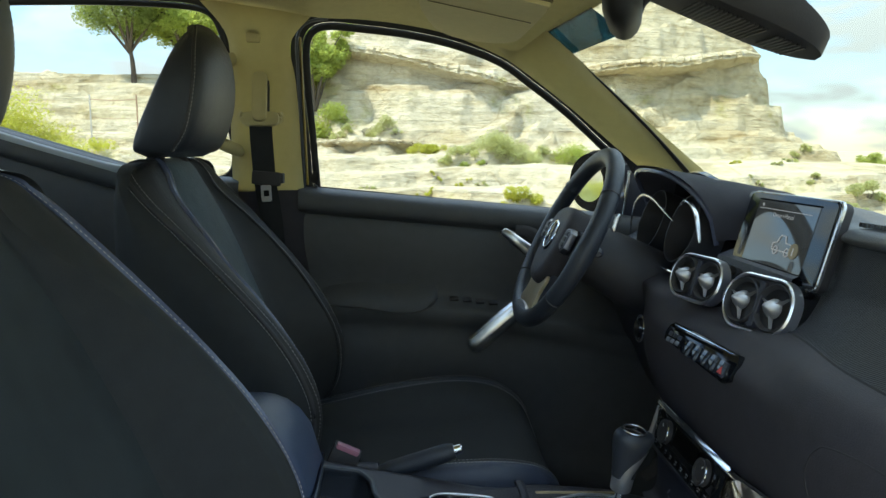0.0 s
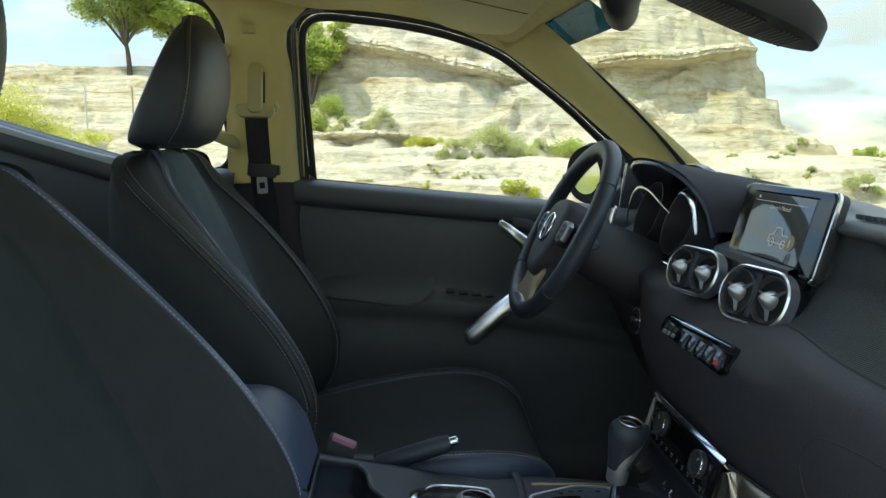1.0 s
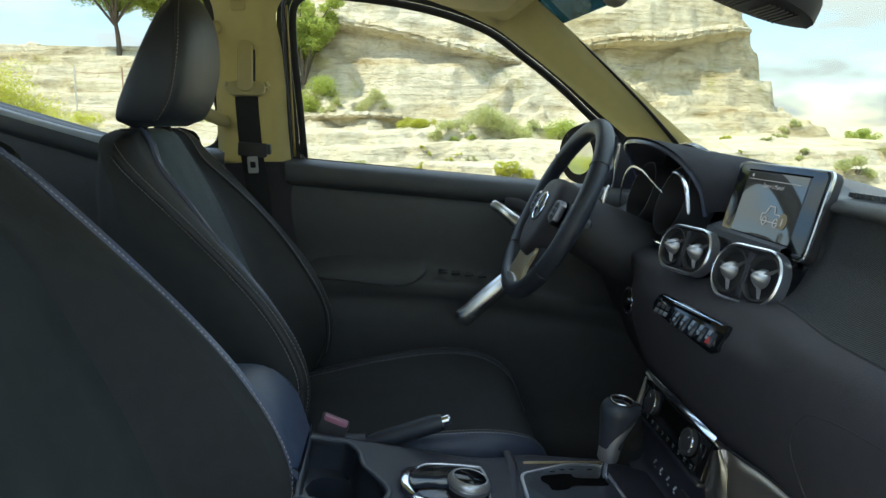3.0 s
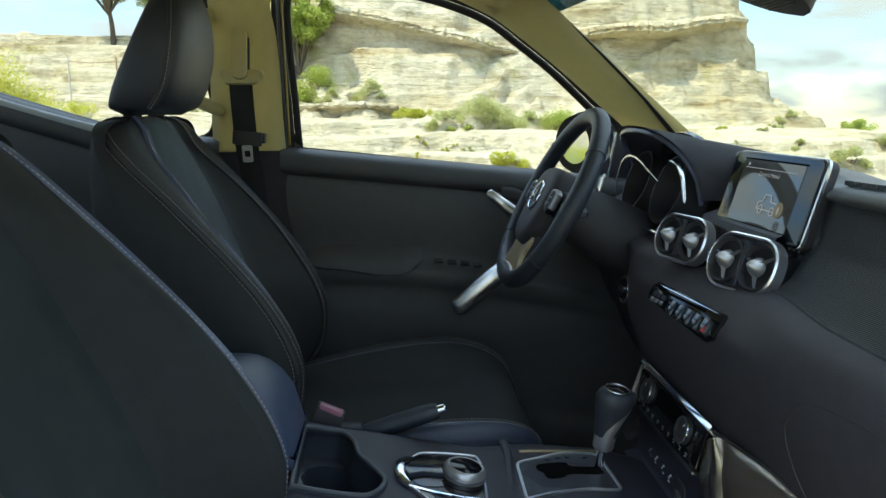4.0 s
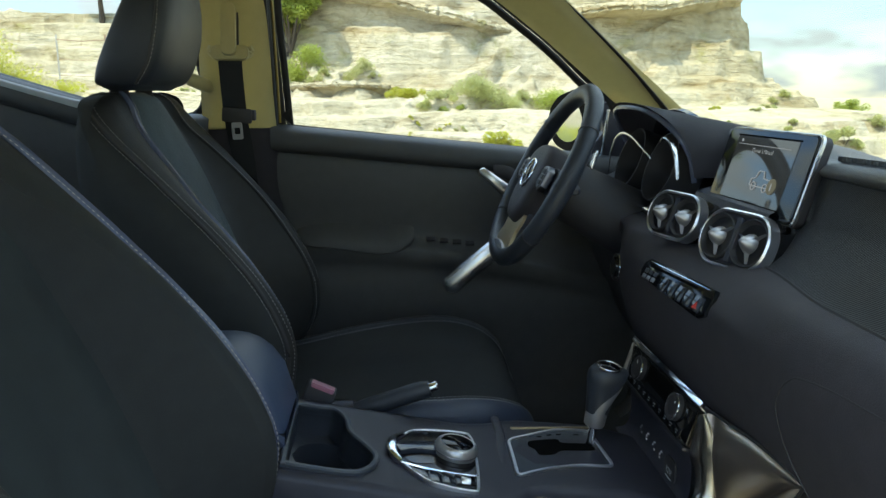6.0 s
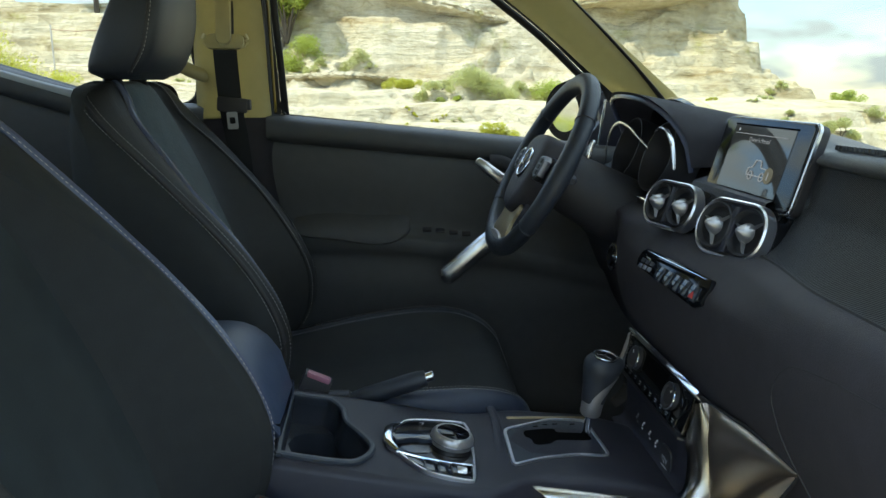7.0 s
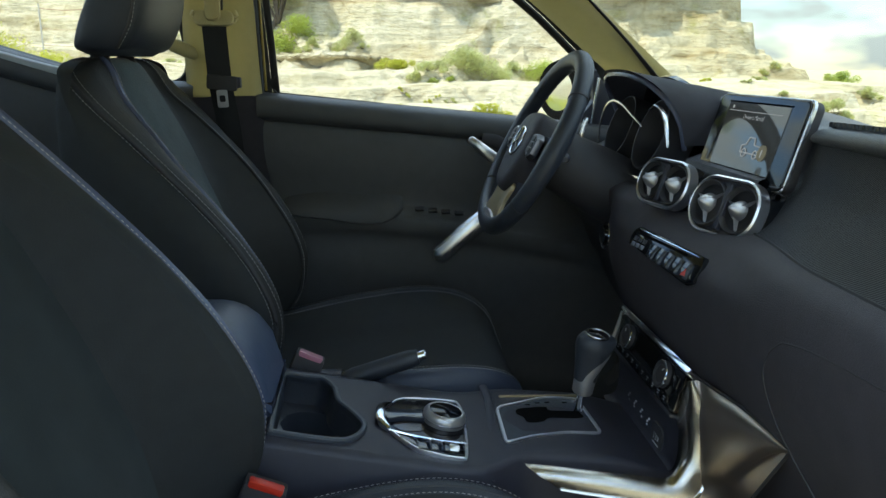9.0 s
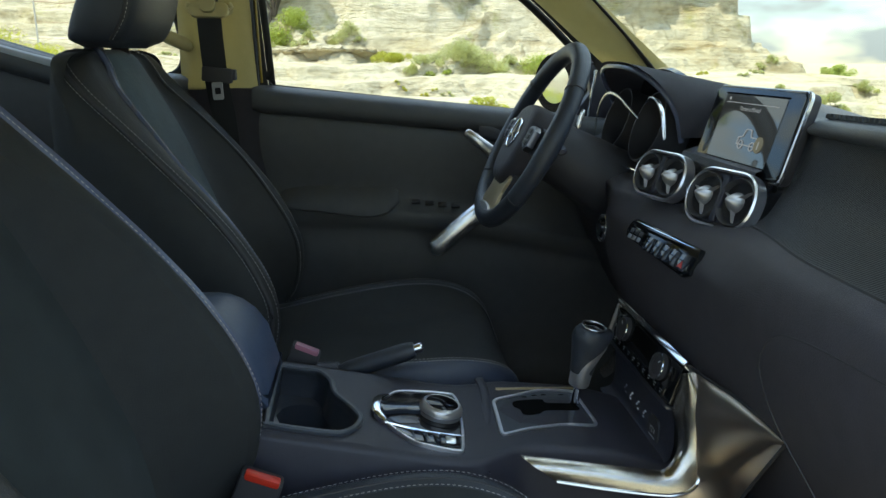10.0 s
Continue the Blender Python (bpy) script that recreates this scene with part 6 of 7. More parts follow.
def gear_lever():
    g = thing("gear_lever", "black leather gear selector with satin metal front", "gear lever")
    base, top = Vector((0.294, 0.022, 0.985)), Vector((0.312, 0.010, 1.115))
    ax = (top - base).normalized()
    fore = (Vector((1, 0, 0)) - ax * ax.x).normalized()
    m = basis(base, fore, ax.cross(fore))
    part("rod", lathe_bm([(0.001, 0), (0.0065, 0), (0.006, 0.056), (0.001, 0.056)], m, 16), M_CHROME, g, "chrome rod")
    part("collar", lathe_bm([(0.001, 0.032), (0.0135, 0.032), (0.0150, 0.034), (0.0158, 0.056), (0.001, 0.056)], m, 28), M_SILVER, g, "satin metal collar")

    def skin(s, a, lift=0.0):
        # slender at the collar, swelling forwards to an overhanging head
        r = 0.0152 + 0.0085 * s ** 1.3 - 0.004 * max(0, (s - 0.78) / 0.22) ** 2 + lift
        c_ = math.cos(a)
        return m @ Vector((r * 1.12 * c_ - 0.001 * s + (0.012 * s ** 2.2 * c_ if c_ > 0 else 0), r * math.sin(a), 0.054 + 0.064 * s))
    rows_ = [[skin(i / 20, 2 * math.pi * j / 28) for j in range(28)] for i in range(21)]
    last = rows_[-1]
    ctr = sum(last, Vector()) / 28
    up = (m.to_3x3() @ Vector((0, 0, 1)))
    for k, dz in ((0.88, 0.004), (0.62, 0.0065)):
        rows_.append([ctr + (p - ctr) * k + up * dz for p in last])
    v, f = lattice(rows_, True, True)
    part("knob", bm_from(v, f), M_LEATHER, g)
    # metal ribbon that curves from the collar up to the front of the head
    rows_ = []
    for i in range(19):
        s = 0.02 + 0.66 * i / 18
        a0 = -2.05 + 1.45 * (s / 0.68) ** 1.5
        rows_.append([skin(s, a0 + 0.85 * j / 8, 0.0004 + 0.0008 * math.sin(math.pi * j / 8)) for j in range(9)])
    v, f = lattice(rows_)
    part("front_trim", bm_from(v, f), M_SILVER, g, "satin metal inlay")
    cap_ = Matrix.Translation(ctr + up * 0.0055) @ m.to_3x3().to_4x4()
    part("cap", lathe_bm([(0.001, 0.002), (0.016, 0.0018), (0.0175, 0.0), (0.001, -0.002)], cap_, 28), M_PIANO, g)
    tube("cap_ring", [cap_ @ Vector((0.0165 * math.cos(2 * math.pi * j / 32), 0.0165 * math.sin(2 * math.pi * j / 32), 0.002)) for j in range(32)], 0.0013, M_SATIN, g, closed=True, n=6)
    for k in range(3):
        a = radians(60 + 120 * k)
        part("cap_mark", box_bm((0.013, 0.002, 0.001), cap_ @ pose(0.007 * math.cos(a), 0.007 * math.sin(a), 0.0026, 0, 0, math.degrees(a)), 0), M_SATIN, g)


gear_lever()


def handbrake():
    h = thing("handbrake", "black handbrake lever with a chrome button", "handbrake")
    a, b = Vector((-0.06, 0.115, 1.000)), Vector((0.066, 0.110, 1.041))
    ln = [a.lerp(b, i / 14) for i in range(15)]
    tube("grip", ln, 0.0140, M_LEATHER, h, rb=0.0145, n=14, taper=[0.8, 0.85, 0.9] + [1.0] * 10 + [0.95, 0.8])
    e = (b - a).normalized()
    m = Matrix.Translation(b) @ e.to_track_quat("Z", "X").to_matrix().to_4x4()
    part("button", lathe_bm([(0.001, -0.004), (0.0075, -0.004), (0.0075, 0.011), (0.006, 0.013), (0.001, 0.014)], m, 20), M_CHROME, h, "chrome release button")
    tube("gaiter", [Vector((-0.14, 0.115, 0.99)), Vector((-0.09, 0.115, 1.00)), a + Vector((0.01, 0, 0.004))], 0.026, M_HARD, h, rb=0.020, n=12, taper=[1.2, 1.0, 0.8])


handbrake()


# ---- outside ----
def spaced(a, b, step, far, k):
    """Even steps from a to b, then growing ones out to far on both ends."""
    mid = list(np.arange(a, b + 1e-6, step))
    hi, lo, d = [], [], step
    x = mid[-1]
    while x < far:
        d *= k
        x += d
        hi.append(x)
    d, x = step, a
    while x > -far:
        d *= k
        x -= d
        lo.append(x)
    return np.array(lo[::-1] + mid + hi)


def ramp(x, a, b):
    t = np.clip((x - a) / (b - a), 0, 1)
    return t * t * (3 - 2 * t)


def fbm(X, Y, scale, octaves, seed):
    """Layered value noise on arrays."""
    rng = np.random.RandomState(seed)
    tab = rng.rand(256, 256)
    out, amp = np.zeros_like(X), 1.0
    for o in range(octaves):
        u, v = X / scale + 17.3 * o, Y / scale + 9.1 * o
        i, j = np.floor(u).astype(int), np.floor(v).astype(int)
        fu, fv = u - i, v - j
        fu, fv = fu * fu * (3 - 2 * fu), fv * fv * (3 - 2 * fv)
        g = lambda a, b: tab[a % 256, b % 256]
        out += amp * ((g(i, j) * (1 - fu) + g(i + 1, j) * fu) * (1 - fv) + (g(i, j + 1) * (1 - fu) + g(i + 1, j + 1) * fu) * fv - 0.5)
        amp *= 0.5
        scale *= 0.5
    return out


def terrain_height(X, Y):
    """A flat stand for the pickup, stepped pale rock rising beyond it and a bluff behind."""
    n1, n2 = fbm(X, Y, 6.0, 5, 3), fbm(X, Y, 1.6, 5, 8)
    n3 = fbm(X, Y * 0.5, 3.0, 4, 12)
    left = ramp(-X, 2.0, 10.0)
    right = ramp(X, 10.0, 20.0)
    low = ramp(Y, 13.0, 26.0) * (1.55 + 0.5 * left - 0.6 * right)
    up = ramp(Y, 24.0, 34.0) * (3.0 + 0.2 * left - 3.4 * right)
    z = low + up + (0.42 * n1 + 0.16 * n2) * ramp(Y, 9, 15)
    # ledges
    step = 0.5
    q = z / step + 1.0 * n1 + 0.25 * n3
    led = (np.floor(q) + ramp(q - np.floor(q), 0.80, 0.97)) * step - (1.0 * n1 + 0.25 * n3) * step
    w = ramp(Y, 12, 17) * 0.85
    z = z * (1 - w) + led * w
    # bluff, with a stepped face and a steep nose towards the front of the pickup
    ed = 2.0 * n1 + 0.8 * n3
    wall = ramp(X + ed, -6.5, -3.0) * (1 - ramp(X + 0.5 * ed, 13.4, 17.0) ** 0.7)
    bl = wall * ramp(Y + ed * 0.8, 25.5, 36.0) * 13.0
    sb = 1.05
    qb = bl / sb + 1.3 * n1 + 0.5 * n3
    lb = (np.floor(qb) + ramp(qb - np.floor(qb), 0.70, 0.94)) * sb - (1.3 * n1 + 0.5 * n3) * sb
    bl = np.where(bl > 0.05, np.maximum(0, bl * 0.16 + lb * 0.84 + 0.35 * n2), 0)
    z = z + bl
    # thin beds within the thick ones
    qt = z / 0.21 + 1.1 * n1 + 0.6 * n3
    z = z + ((np.floor(qt) + ramp(qt - np.floor(qt), 0.55, 0.95)) - qt) * 0.21 * 0.7 * ramp(Y, 13, 18)
    far = ramp(np.hypot(X, Y), 48, 170)
    z = z * (1 - far) - 7.0 * far + far * 3.0 * fbm(X, Y, 90.0, 3, 5)
    near = np.exp(-np.maximum(0, np.hypot(X, Y) - 7.0) ** 2 / 4.0)
    return z * (1 - near) + 0.015 * n2


def rock_material():
    """Pale bedded limestone: cream, grey weathering, ochre stains, cracks."""
    m = bpy.data.materials.new("limestone")
    m.use_nodes = True
    t = m.node_tree
    b = t.nodes["Principled BSDF"]
    b.inputs["Roughness"].default_value = 0.92
    b.inputs["Specular IOR Level"].default_value = 0.2
    co = t.nodes.new("ShaderNodeTexCoord")

    def tex(kind, stretch, **values):
        mp = t.nodes.new("ShaderNodeMapping")
        mp.inputs["Scale"].default_value = stretch
        n = t.nodes.new("ShaderNodeTex" + kind)
        for k, v in values.items():
            n.inputs[k].default_value = v
        t.links.new(co.outputs["Object"], mp.inputs["Vector"])
        t.links.new(mp.outputs["Vector"], n.inputs["Vector"])
        return n
    broad = tex("Noise", (0.16, 0.16, 0.5), Scale=1.0, Detail=6.0, Roughness=0.6)
    beds = tex("Noise", (0.40, 0.40, 1.3), Scale=1.0, Detail=8.0, Roughness=0.60, Distortion=0.35)
    grit = tex("Noise", (1, 1, 1.6), Scale=3.5, Detail=8.0, Roughness=0.7)
    crack = tex("Voronoi", (0.42, 0.42, 1.5), Scale=0.8)
    crack.feature = "DISTANCE_TO_EDGE"

    def ramp_node(src, stops):
        r = t.nodes.new("ShaderNodeValToRGB")
        e = r.color_ramp.elements
        e[0].position, e[0].color = stops[0][0], (*stops[0][1], 1)
        e[1].position, e[1].color = stops[-1][0], (*stops[-1][1], 1)
        for pos_, c in stops[1:-1]:
            n = e.new(pos_)
            n.color = (*c, 1)
        t.links.new(src, r.inputs["Fac"])
        return r.outputs["Color"]

    def times(a, c):
        x = t.nodes.new("ShaderNodeMix")
        x.data_type, x.blend_type = "RGBA", "MULTIPLY"
        x.inputs["Factor"].default_value = 1.0
        t.links.new(a, x.inputs["A"])
        t.links.new(c, x.inputs["B"])
        return x.outputs["Result"]
    col = ramp_node(broad.outputs["Fac"], [(0.30, (0.45, 0.385, 0.225)), (0.43, (0.585, 0.525, 0.36)), (0.58, (0.64, 0.585, 0.425)), (0.75, (0.56, 0.52, 0.39))])
    col = times(col, ramp_node(beds.outputs["Fac"], [(0.33, (0.62, 0.58, 0.48)), (0.45, (0.94, 0.92, 0.88)), (0.60, (1, 1, 1))]))
    strata = tex("Noise", (0.16, 0.16, 2.0), Scale=1.0, Detail=7.0, Roughness=0.62, Distortion=0.25)
    col = times(col, ramp_node(strata.outputs["Fac"], [(0.31, (0.60, 0.52, 0.38)), (0.40, (0.92, 0.89, 0.82)), (0.48, (1, 1, 1))]))
    moss = tex("Noise", (0.5, 0.5, 0.5), Scale=1.0, Detail=6.0, Roughness=0.7)
    col = times(col, ramp_node(moss.outputs["Fac"], [(0.30, (0.72, 0.76, 0.45)), (0.42, (1, 1, 1))]))
    col = times(col, ramp_node(grit.outputs["Fac"], [(0.30, (0.70, 0.68, 0.64)), (0.55, (1, 1, 1))]))
    col = times(col, ramp_node(crack.outputs["Distance"], [(0.0, (0.80, 0.76, 0.68)), (0.016, (1, 1, 1))]))
    t.links.new(col, b.inputs["Base Color"])
    add = t.nodes.new("ShaderNodeMath")
    add.operation = "MULTIPLY_ADD"
    add.inputs[1].default_value = 0.35
    t.links.new(grit.outputs["Fac"], add.inputs[0])
    mix2 = t.nodes.new("ShaderNodeMath")
    mix2.operation = "MULTIPLY_ADD"
    mix2.inputs[1].default_value = 0.9
    t.links.new(strata.outputs["Fac"], mix2.inputs[0])
    t.links.new(beds.outputs["Fac"], mix2.inputs[2])
    t.links.new(mix2.outputs[0], add.inputs[2])
    bp = t.nodes.new("ShaderNodeBump")
    bp.inputs["Strength"].default_value, bp.inputs["Distance"].default_value = 0.9, 0.45
    t.links.new(add.outputs[0], bp.inputs["Height"])
    t.links.new(bp.outputs["Normal"], b.inputs["Normal"])
    return m


M_ROCK = rock_material()


def ground():
    xs = spaced(-20, 22, 0.085, 3000, 1.25)
    ys = spaced(11, 36, 0.085, 3000, 1.22)
    X, Y = np.meshgrid(xs, ys)
    Z = terrain_height(X, Y)
    nx = len(xs)
    idx = np.arange(len(xs) * len(ys)).reshape(len(ys), nx)
    faces = np.stack([idx[:-1, :-1], idx[:-1, 1:], idx[1:, 1:], idx[1:, :-1]], -1).reshape(-1, 4)
    me = bpy.data.meshes.new("ground")
    me.from_pydata(np.stack([X, Y, Z], -1).reshape(-1, 3).tolist(), [], faces.tolist())
    me.materials.append(M_ROCK)
    me.polygons.foreach_set("use_smooth", [True] * len(me.polygons))
    ob = new("ground", me)
    tagged(ob, "pale limestone ground stepping up to a weathered bluff", "ground", kind="structure")


ground()


def leaf_material(name, color, light):
    m = surface(name, color, 0.6, var=0.45, scale=6, vscale=1.2)
    t = m.node_tree
    b = t.nodes["Principled BSDF"]
    tr = t.nodes.new("ShaderNodeBsdfTranslucent")
    tr.inputs["Color"].default_value = (*light, 1)
    mx = t.nodes.new("ShaderNodeMixShader")
    mx.inputs["Fac"].default_value = 0.5
    t.links.new(b.outputs[0], mx.inputs[1])
    t.links.new(tr.outputs[0], mx.inputs[2])
    t.links.new(mx.outputs[0], t.nodes["Material Output"].inputs["Surface"])
    return m


M_LEAF = leaf_material("leaf", (0.29, 0.33, 0.075), (0.60, 0.68, 0.16))
M_LEAF_DARK = leaf_material("leaf_dark", (0.17, 0.20, 0.055), (0.42, 0.50, 0.11))
M_SAGE = leaf_material("sage_leaf", (0.39, 0.40, 0.18), (0.64, 0.66, 0.28))
M_SHOOT = leaf_material("yellow_leaf", (0.38, 0.38, 0.06), (0.68, 0.68, 0.12))
M_BARK = surface("bark", (0.09, 0.07, 0.05), 0.9, var=0.3, scale=8, bump=0.8, bscale=30)
M_FLOWER = surface("petal", (0.8, 0.78, 0.75), 0.7, var=0.1)


def z_at(x, y):
    return float(terrain_height(np.array([[x]]), np.array([[y]]))[0, 0])


def leaves(clumps, size, count, rng, flat=0.5):
    """Small pointed leaves strewn through ball-shaped clumps of (centre, radius)."""
    verts, faces = [], []
    tot = sum(r ** 2 for c, r in clumps)
    for c, r in clumps:
        for _ in range(max(6, int(1.25 * count * r ** 2 / tot))):
            v = Vector((rng.gauss(0, 1), rng.gauss(0, 1), rng.gauss(0, 1))).normalized() * r * rng.random() ** 0.4
            v.z *= 0.8
            p = Vector(c) + v
            a = Vector((rng.gauss(0, 1), rng.gauss(0, 1), rng.gauss(0, flat))).normalized()
            b = a.cross(Vector((rng.gauss(0, 1), rng.gauss(0, 1), rng.gauss(0, 1)))).normalized()
            s = size * rng.uniform(0.6, 1.4)
            k = len(verts)
            verts += [p - a * s, p + b * s * 0.42, p + a * s, p - b * s * 0.42]
            faces.append((k, k + 1, k + 2, k + 3))
    return verts, faces


def rock_ledge(points, size, seed, lab):
    """An overhanging bed of harder rock, broken into blocks along its lip."""
    line = cr(points, 90)
    rng = random.Random(seed)
    rows_, wob = [], [rng.uniform(-1, 1) for _ in range(120)]
    for i, p in enumerate(line):
        k = math.sin(math.pi * (i + 1) / 91) ** 0.5 * size
        o = 0.22 * wob[i // 9] + 0.10 * wob[i // 3 + 15] + 0.05 * wob[i % 97 + 10]
        top = 0.06 * wob[i // 7 + 20]
        prof = [(1.5, 0.42), (0.4, 0.36 + top), (-0.40 + o, 0.30 + top), (-0.62 + o, 0.24 + top), (-0.72 + o, 0.12), (-0.66 + o, 0.08), (-0.70 + o, -0.02), (-0.50 + o, -0.10), (0.1, -0.22), (0.5, -0.55), (0.9, -0.8)]
        rows_.append([p + Vector((0.05 * wob[(i * 3 + j) % 120], a * k, b * k + 0.025 * wob[(i + 7 * j) % 120])) for j, (a, b) in enumerate(prof)])
    v, f = lattice(rows_)
    bm = bm_from(v, f)
    ob = part("rock_ledge", bm, M_ROCK, None, sharp=28)
    tagged(ob, lab, "rock ledge", kind="structure")


rock_ledge([(-3.6, 28.0, 5.25), (-2.44, 27.8, 5.15), (-0.94, 27.5, 4.92), (0.77, 27.6, 4.55), (2.69, 27.5, 4.12), (3.83, 27.9, 3.9), (4.8, 28.3, 3.8)], 1.0, 5, "overhanging weathered limestone bed on the bluff")
rock_ledge([(6.4, 28.2, 4.35), (7.31, 27.9, 4.45), (8.68, 27.9, 4.6), (10.1, 28.2, 4.6), (11.9, 28.7, 4.95), (13.3, 29.1, 5.15), (14.3, 29.4, 5.2)], 1.15, 6, "deep overhanging limestone bed at the nose of the bluff")
rock_ledge([(-4.2, 26.0, 1.68), (-2.44, 24.8, 1.70), (-1.41, 23.9, 1.73), (-0.47, 24.0, 1.70), (0.5, 24.9, 1.64)], 0.40, 8, "low brown-edged limestone step among the shrubs")


def bush(x, y, w, h, mat, seed, lab, flowers=False, leaf=0.035, count=2600):
    rng = random.Random(seed)
    z = z_at(x, y)
    b = thing("bush", lab, "bush", "shrubs on the rock", at=(x, y, z))
    cl = []
    for i in range(max(9, int(w * 14))):
        cx = rng.uniform(-w / 2, w / 2)
        hh = h * (1 - (2 * cx / w) ** 2 * 0.6) * rng.uniform(0.55, 1.0)
        cl.append(((cx, rng.uniform(-w / 4, w / 4), z_at(x + cx, y) - z + hh * rng.uniform(0.12, 0.70)), 0.36 * h * rng.uniform(0.6, 1.15)))
    v, f = leaves(cl, leaf, count, rng)
    tagged(obj("foliage", v, f, mat, b, smooth=False), kind="stuff")
    for i in range(7):
        cx = rng.uniform(-w / 3, w / 3)
        tube("twig", cr([(cx * 0.4, 0, z_at(x + cx * 0.4, y) - z - 0.05), (cx * 0.8, rng.uniform(-0.1, 0.1), h * 0.15), (cx * 1.1, rng.uniform(-0.1, 0.1), h * 0.35)], 6), 0.007, M_BARK, b, n=5, taper=[1, 0.9, 0.8, 0.6, 0.45, 0.3])
    if flowers:
        v, f = leaves([((rng.uniform(-w / 2, w / 2), -w / 4, h * rng.uniform(0.3, 0.9)), 0.05) for _ in range(14)], 0.018, 110, rng)
        tagged(obj("blossom", v, f, M_FLOWER, b, smooth=False), kind="stuff")


def tree(x, y, height, spread, mat, seed, lab, lean=0.2, count=9000, leaf=0.06, fork=0.38):
    rng = random.Random(seed)
    z = z_at(x, y)
    t = thing("tree", lab, "tree", "trees on the ridge", at=(x, y, z))
    top = Vector((lean, 0, height * fork))
    tube("trunk", cr([(0, 0, -0.3), (lean * 0.2, 0.02, height * fork * 0.45), top], 12), height * 0.022, M_BARK, t, n=9, taper=[1.3 - 0.06 * i for i in range(12)])
    cl = []
    for i in range(9):
        a = 2 * math.pi * i / 9 + rng.uniform(-0.3, 0.3)
        end = Vector((lean + math.cos(a) * spread * rng.uniform(0.45, 0.9), math.sin(a) * spread * rng.uniform(0.3, 0.7), height * rng.uniform(0.50, 0.95)))
        mid_ = top.lerp(end, 0.5) + Vector((rng.uniform(-0.2, 0.2), rng.uniform(-0.2, 0.2), 0.1))
        tube("limb", cr([top - Vector((0, 0, height * 0.08)), mid_, end], 9), height * 0.013, M_BARK, t, n=6, taper=[1.2 - 0.11 * k for k in range(9)])
        for k in range(8):
            cl.append((mid_.lerp(end, rng.uniform(-0.25, 1.15)) + Vector((rng.uniform(-0.5, 0.5), rng.uniform(-0.5, 0.5), rng.uniform(-0.15, 0.35))) * spread * 0.32, spread * rng.uniform(0.13, 0.26)))
    v, f = leaves(cl, leaf, count, rng)
    tagged(obj("crown", v, f, mat, t, smooth=False), kind="stuff")
    return t



# evergreen on the ridge, lighter trees behind it and against the bluff
tree(-11.84, 32.1, 4.7, 2.9, M_LEAF_DARK, 11, "broad olive-green evergreen with a slim crooked trunk", lean=-0.12, count=26000, leaf=0.055, fork=0.34)
tree(-10.7, 32.6, 4.3, 2.7, M_LEAF, 12, "bright yellow-green leafy tree with a leaning trunk", lean=0.9, count=17000, leaf=0.075, fork=0.24)
tree(-3.7, 27.2, 3.5, 1.5, M_LEAF, 13, "bright green fig-like tree against the bluff", count=13000, leaf=0.07, fork=0.12)
# shrubs mirrored in the door mirror
bush(-11.5, 8.6, 2.2, 0.8, M_SAGE, 61, "sage-green shrubs mirrored in the door mirror", count=5000, leaf=0.06)
bush(-17.0, 11.0, 3.0, 0.9, M_SHOOT, 62, "tall yellow-green shrubs mirrored in the door mirror", count=9000, leaf=0.07)
# along, away, width, height, leaf, number of leaves
SHRUBS = (
    (0.65, 23.4, 1.15, 0.50, M_SHOOT, 3000, "low yellow-green shrub on the rock ledge"),
    (1.57, 22.1, 1.10, 0.50, M_SAGE, 3200, "low grey-green shrub on the rock ledge"),
    (3.01, 22.3, 1.85, 0.92, M_SAGE, 7000, "broad grey-green shrub on the rock ledge"),
    (4.24, 22.7, 0.40, 0.40, M_SAGE, 700, "small sage tuft on the rock ledge"),
    (-1.08, 26.1, 0.95, 0.62, M_SAGE, 2600, "rounded sage shrub on the rock ledge"),
    (-0.47, 26.0, 0.45, 0.26, M_SAGE, 600, "small sage tuft on the rock ledge"),
    (-2.42, 25.8, 0.75, 0.46, M_SAGE, 1500, "rounded sage shrub below the fig-like tree"),
    (-3.05, 26.5, 1.10, 1.35, M_LEAF, 3200, "upright bright green shrub below the fig-like tree"),
    (1.65, 21.9, 0.36, 0.20, M_LEAF, 500, "flat fresh green weeds on the rock"),
    (2.24, 21.7, 0.52, 0.22, M_LEAF, 700, "flat fresh green weeds on the rock"),
    (5.17, 22.6, 0.95, 0.95, M_LEAF, 2600, "fresh green shrub beyond the door mirror"),
    (5.90, 21.0, 0.90, 0.60, M_SHOOT, 1500, "yellow-green weeds beyond the door mirror"),
    (14.8, 26.7, 0.62, 0.38, M_SAGE, 900, "small shrub at the foot of the bluff"),
    (16.3, 24.6, 1.30, 0.55, M_LEAF, 2600, "fresh green shrub on the skyline"),
    (14.6, 20.4, 0.95, 0.34, M_SAGE, 1500, "sage shrub on the skyline"),
    (11.36, 16.9, 0.85, 0.46, M_SAGE, 2200, "sage shrub on the open rock"),
    (10.1, 15.4, 0.55, 0.36, M_SAGE, 1500, "sage shrub on the open rock"),
    (10.97, 18.7, 0.34, 0.20, M_SAGE, 500, "small sage tuft on the open rock"),
    (-13.0, 24.6, 2.50, 2.35, M_SHOOT, 8500, "yellow-green bushy shrub beside the rear door"),
    (-10.25, 22.2, 2.00, 0.72, M_SHOOT, 4500, "yellow-green spreading shrub beside the rear door"),
)
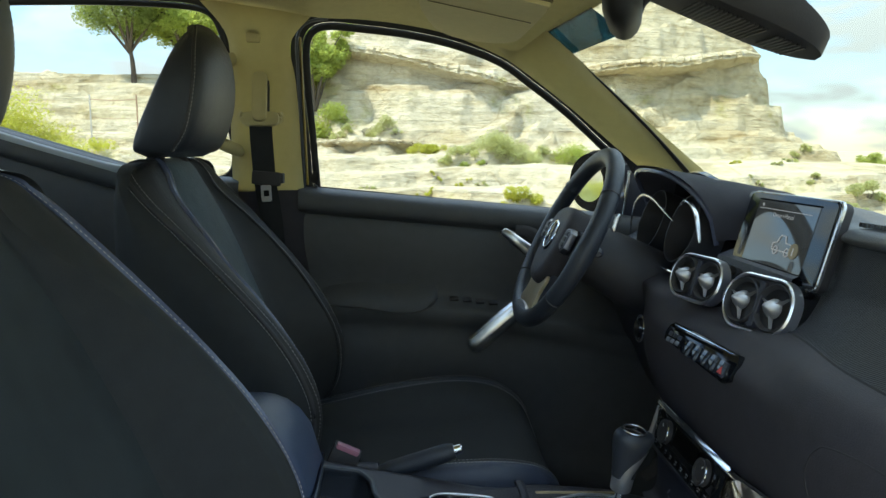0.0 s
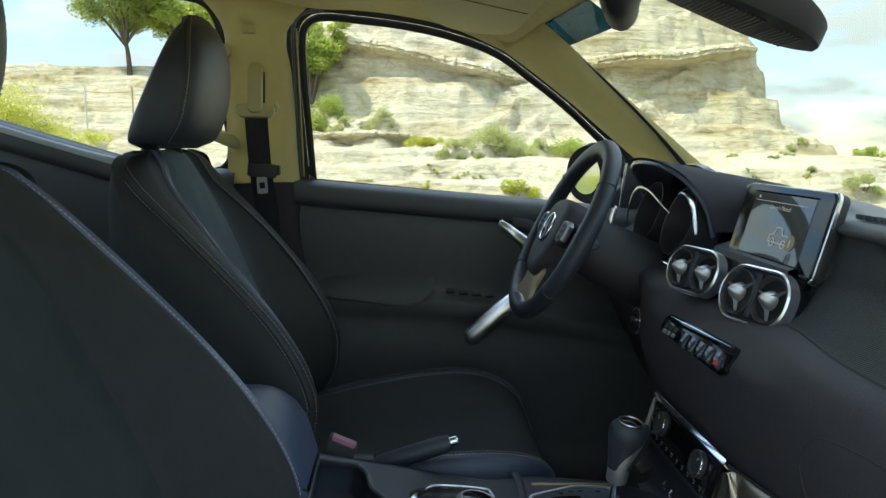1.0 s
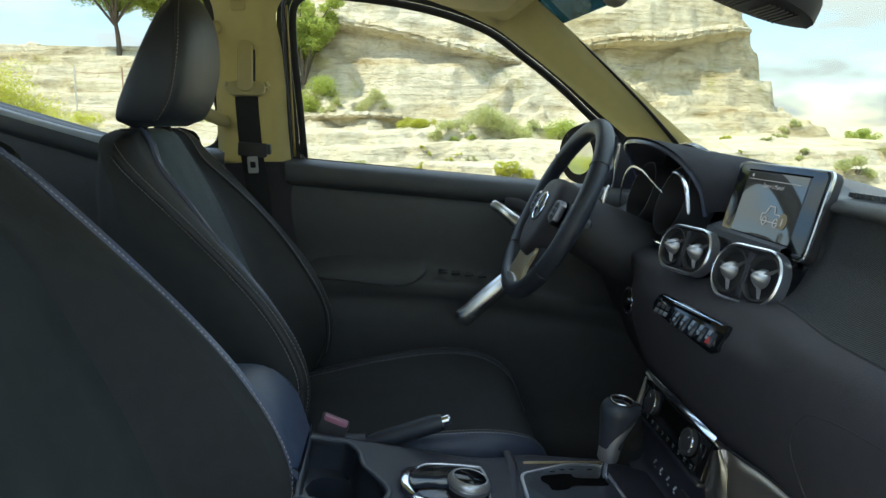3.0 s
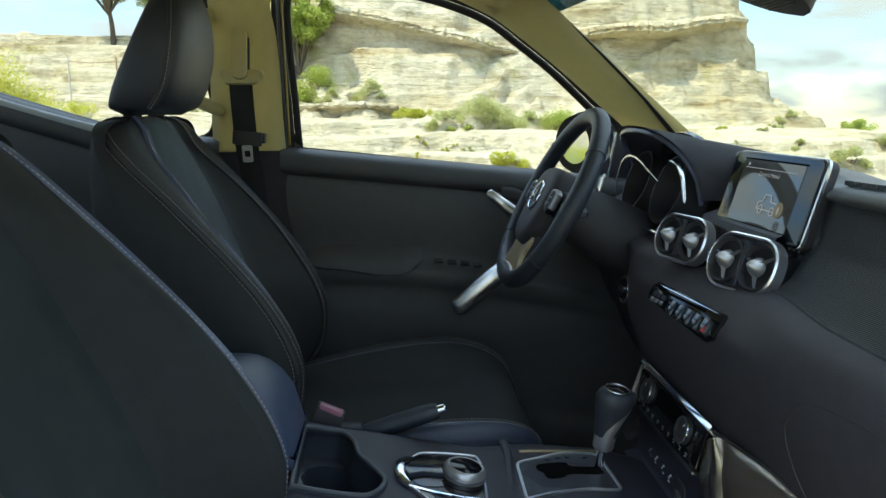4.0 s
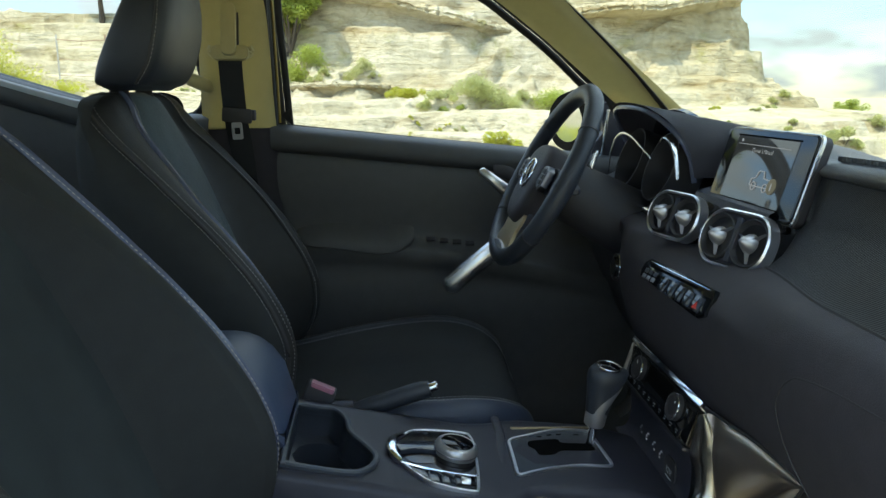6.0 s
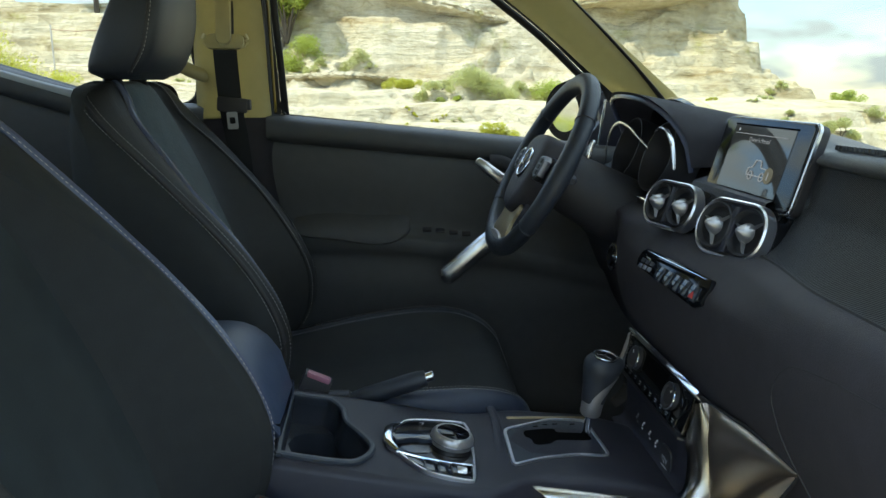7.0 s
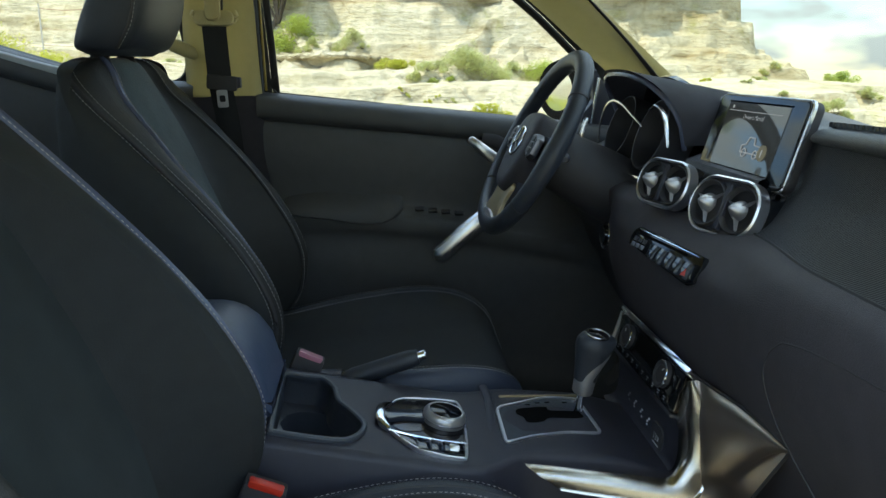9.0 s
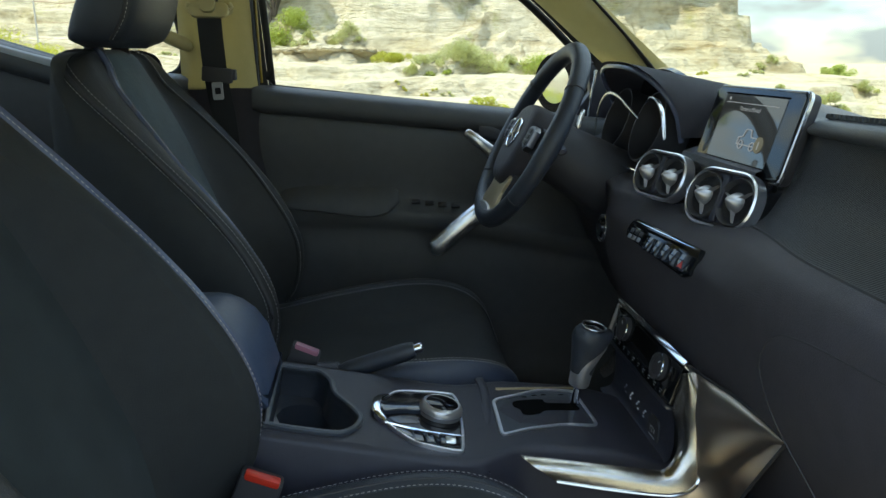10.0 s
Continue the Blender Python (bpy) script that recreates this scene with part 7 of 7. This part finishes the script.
for i, (gx, gy, gw, gh_, gm, gn, lab) in enumerate(SHRUBS):
    bush(gx, gy, gw, gh_, gm, 20 + i, lab, count=gn, leaf=0.045 if gh_ > 1.2 else 0.032)
bush(2.71, 17.1, 0.90, 0.48, M_SHOOT, 47, "yellow-green weeds with white blossom on the flat rock", flowers=True, count=2200)
for i, (gx, gy, gw, gm) in enumerate(((0.71, 19.8, 0.34, M_SHOOT), (1.5, 19.8, 0.42, M_SHOOT), (1.97, 19.7, 0.42, M_SAGE), (-1.16, 19.2, 0.45, M_SAGE), (0.36, 18.1, 0.44, M_SHOOT), (11.3, 21.3, 0.45, M_SAGE), (10.2, 21.9, 0.45, M_SHOOT), (9.54, 19.0, 0.40, M_SAGE), (8.2, 24.6, 0.5, M_SHOOT), (12.4, 22.6, 0.5, M_SAGE), (-6.5, 24.0, 0.6, M_SAGE), (-8.2, 26.5, 0.7, M_SHOOT), (13.2, 24.4, 0.5, M_SAGE))):
    bush(gx, gy, gw, gw * 0.32, gm, 70 + i, "small dry tuft on the pale rock", count=500, leaf=0.026)


# old rusty gate on the slope
def old_gate():
    g = thing("old_gate", "thin rusty wire gate between weathered posts", "gate")
    z = z_at(-9.6, 24.0)
    for x in (-10.4, -8.9):
        tube("post", [(x, 24.0, z_at(x, 24.0) - 0.2), (x, 24.0, z + 0.8), (x, 24.0, z + 1.75)], 0.026, M_POST if x < -10 else M_RUST, g, n=8)
    tube("rail", [(-10.4, 24.0, z + 1.6), (-9.65, 24.0, z + 1.55), (-8.9, 24.0, z + 1.6)], 0.014, M_RUST, g, n=6)
    for k in range(1, 3):
        tube("wire", [(-10.4, 24.0, z + 0.5 * k), (-9.65, 24.0, z + 0.5 * k - 0.03), (-8.9, 24.0, z + 0.5 * k)], 0.006, M_RUST, g, n=5)


M_RUST = surface("rust", (0.34, 0.22, 0.14), 0.9, var=0.3, scale=20)
M_POST = surface("weathered_post", (0.45, 0.43, 0.38), 0.9, var=0.2, scale=10)
old_gate()
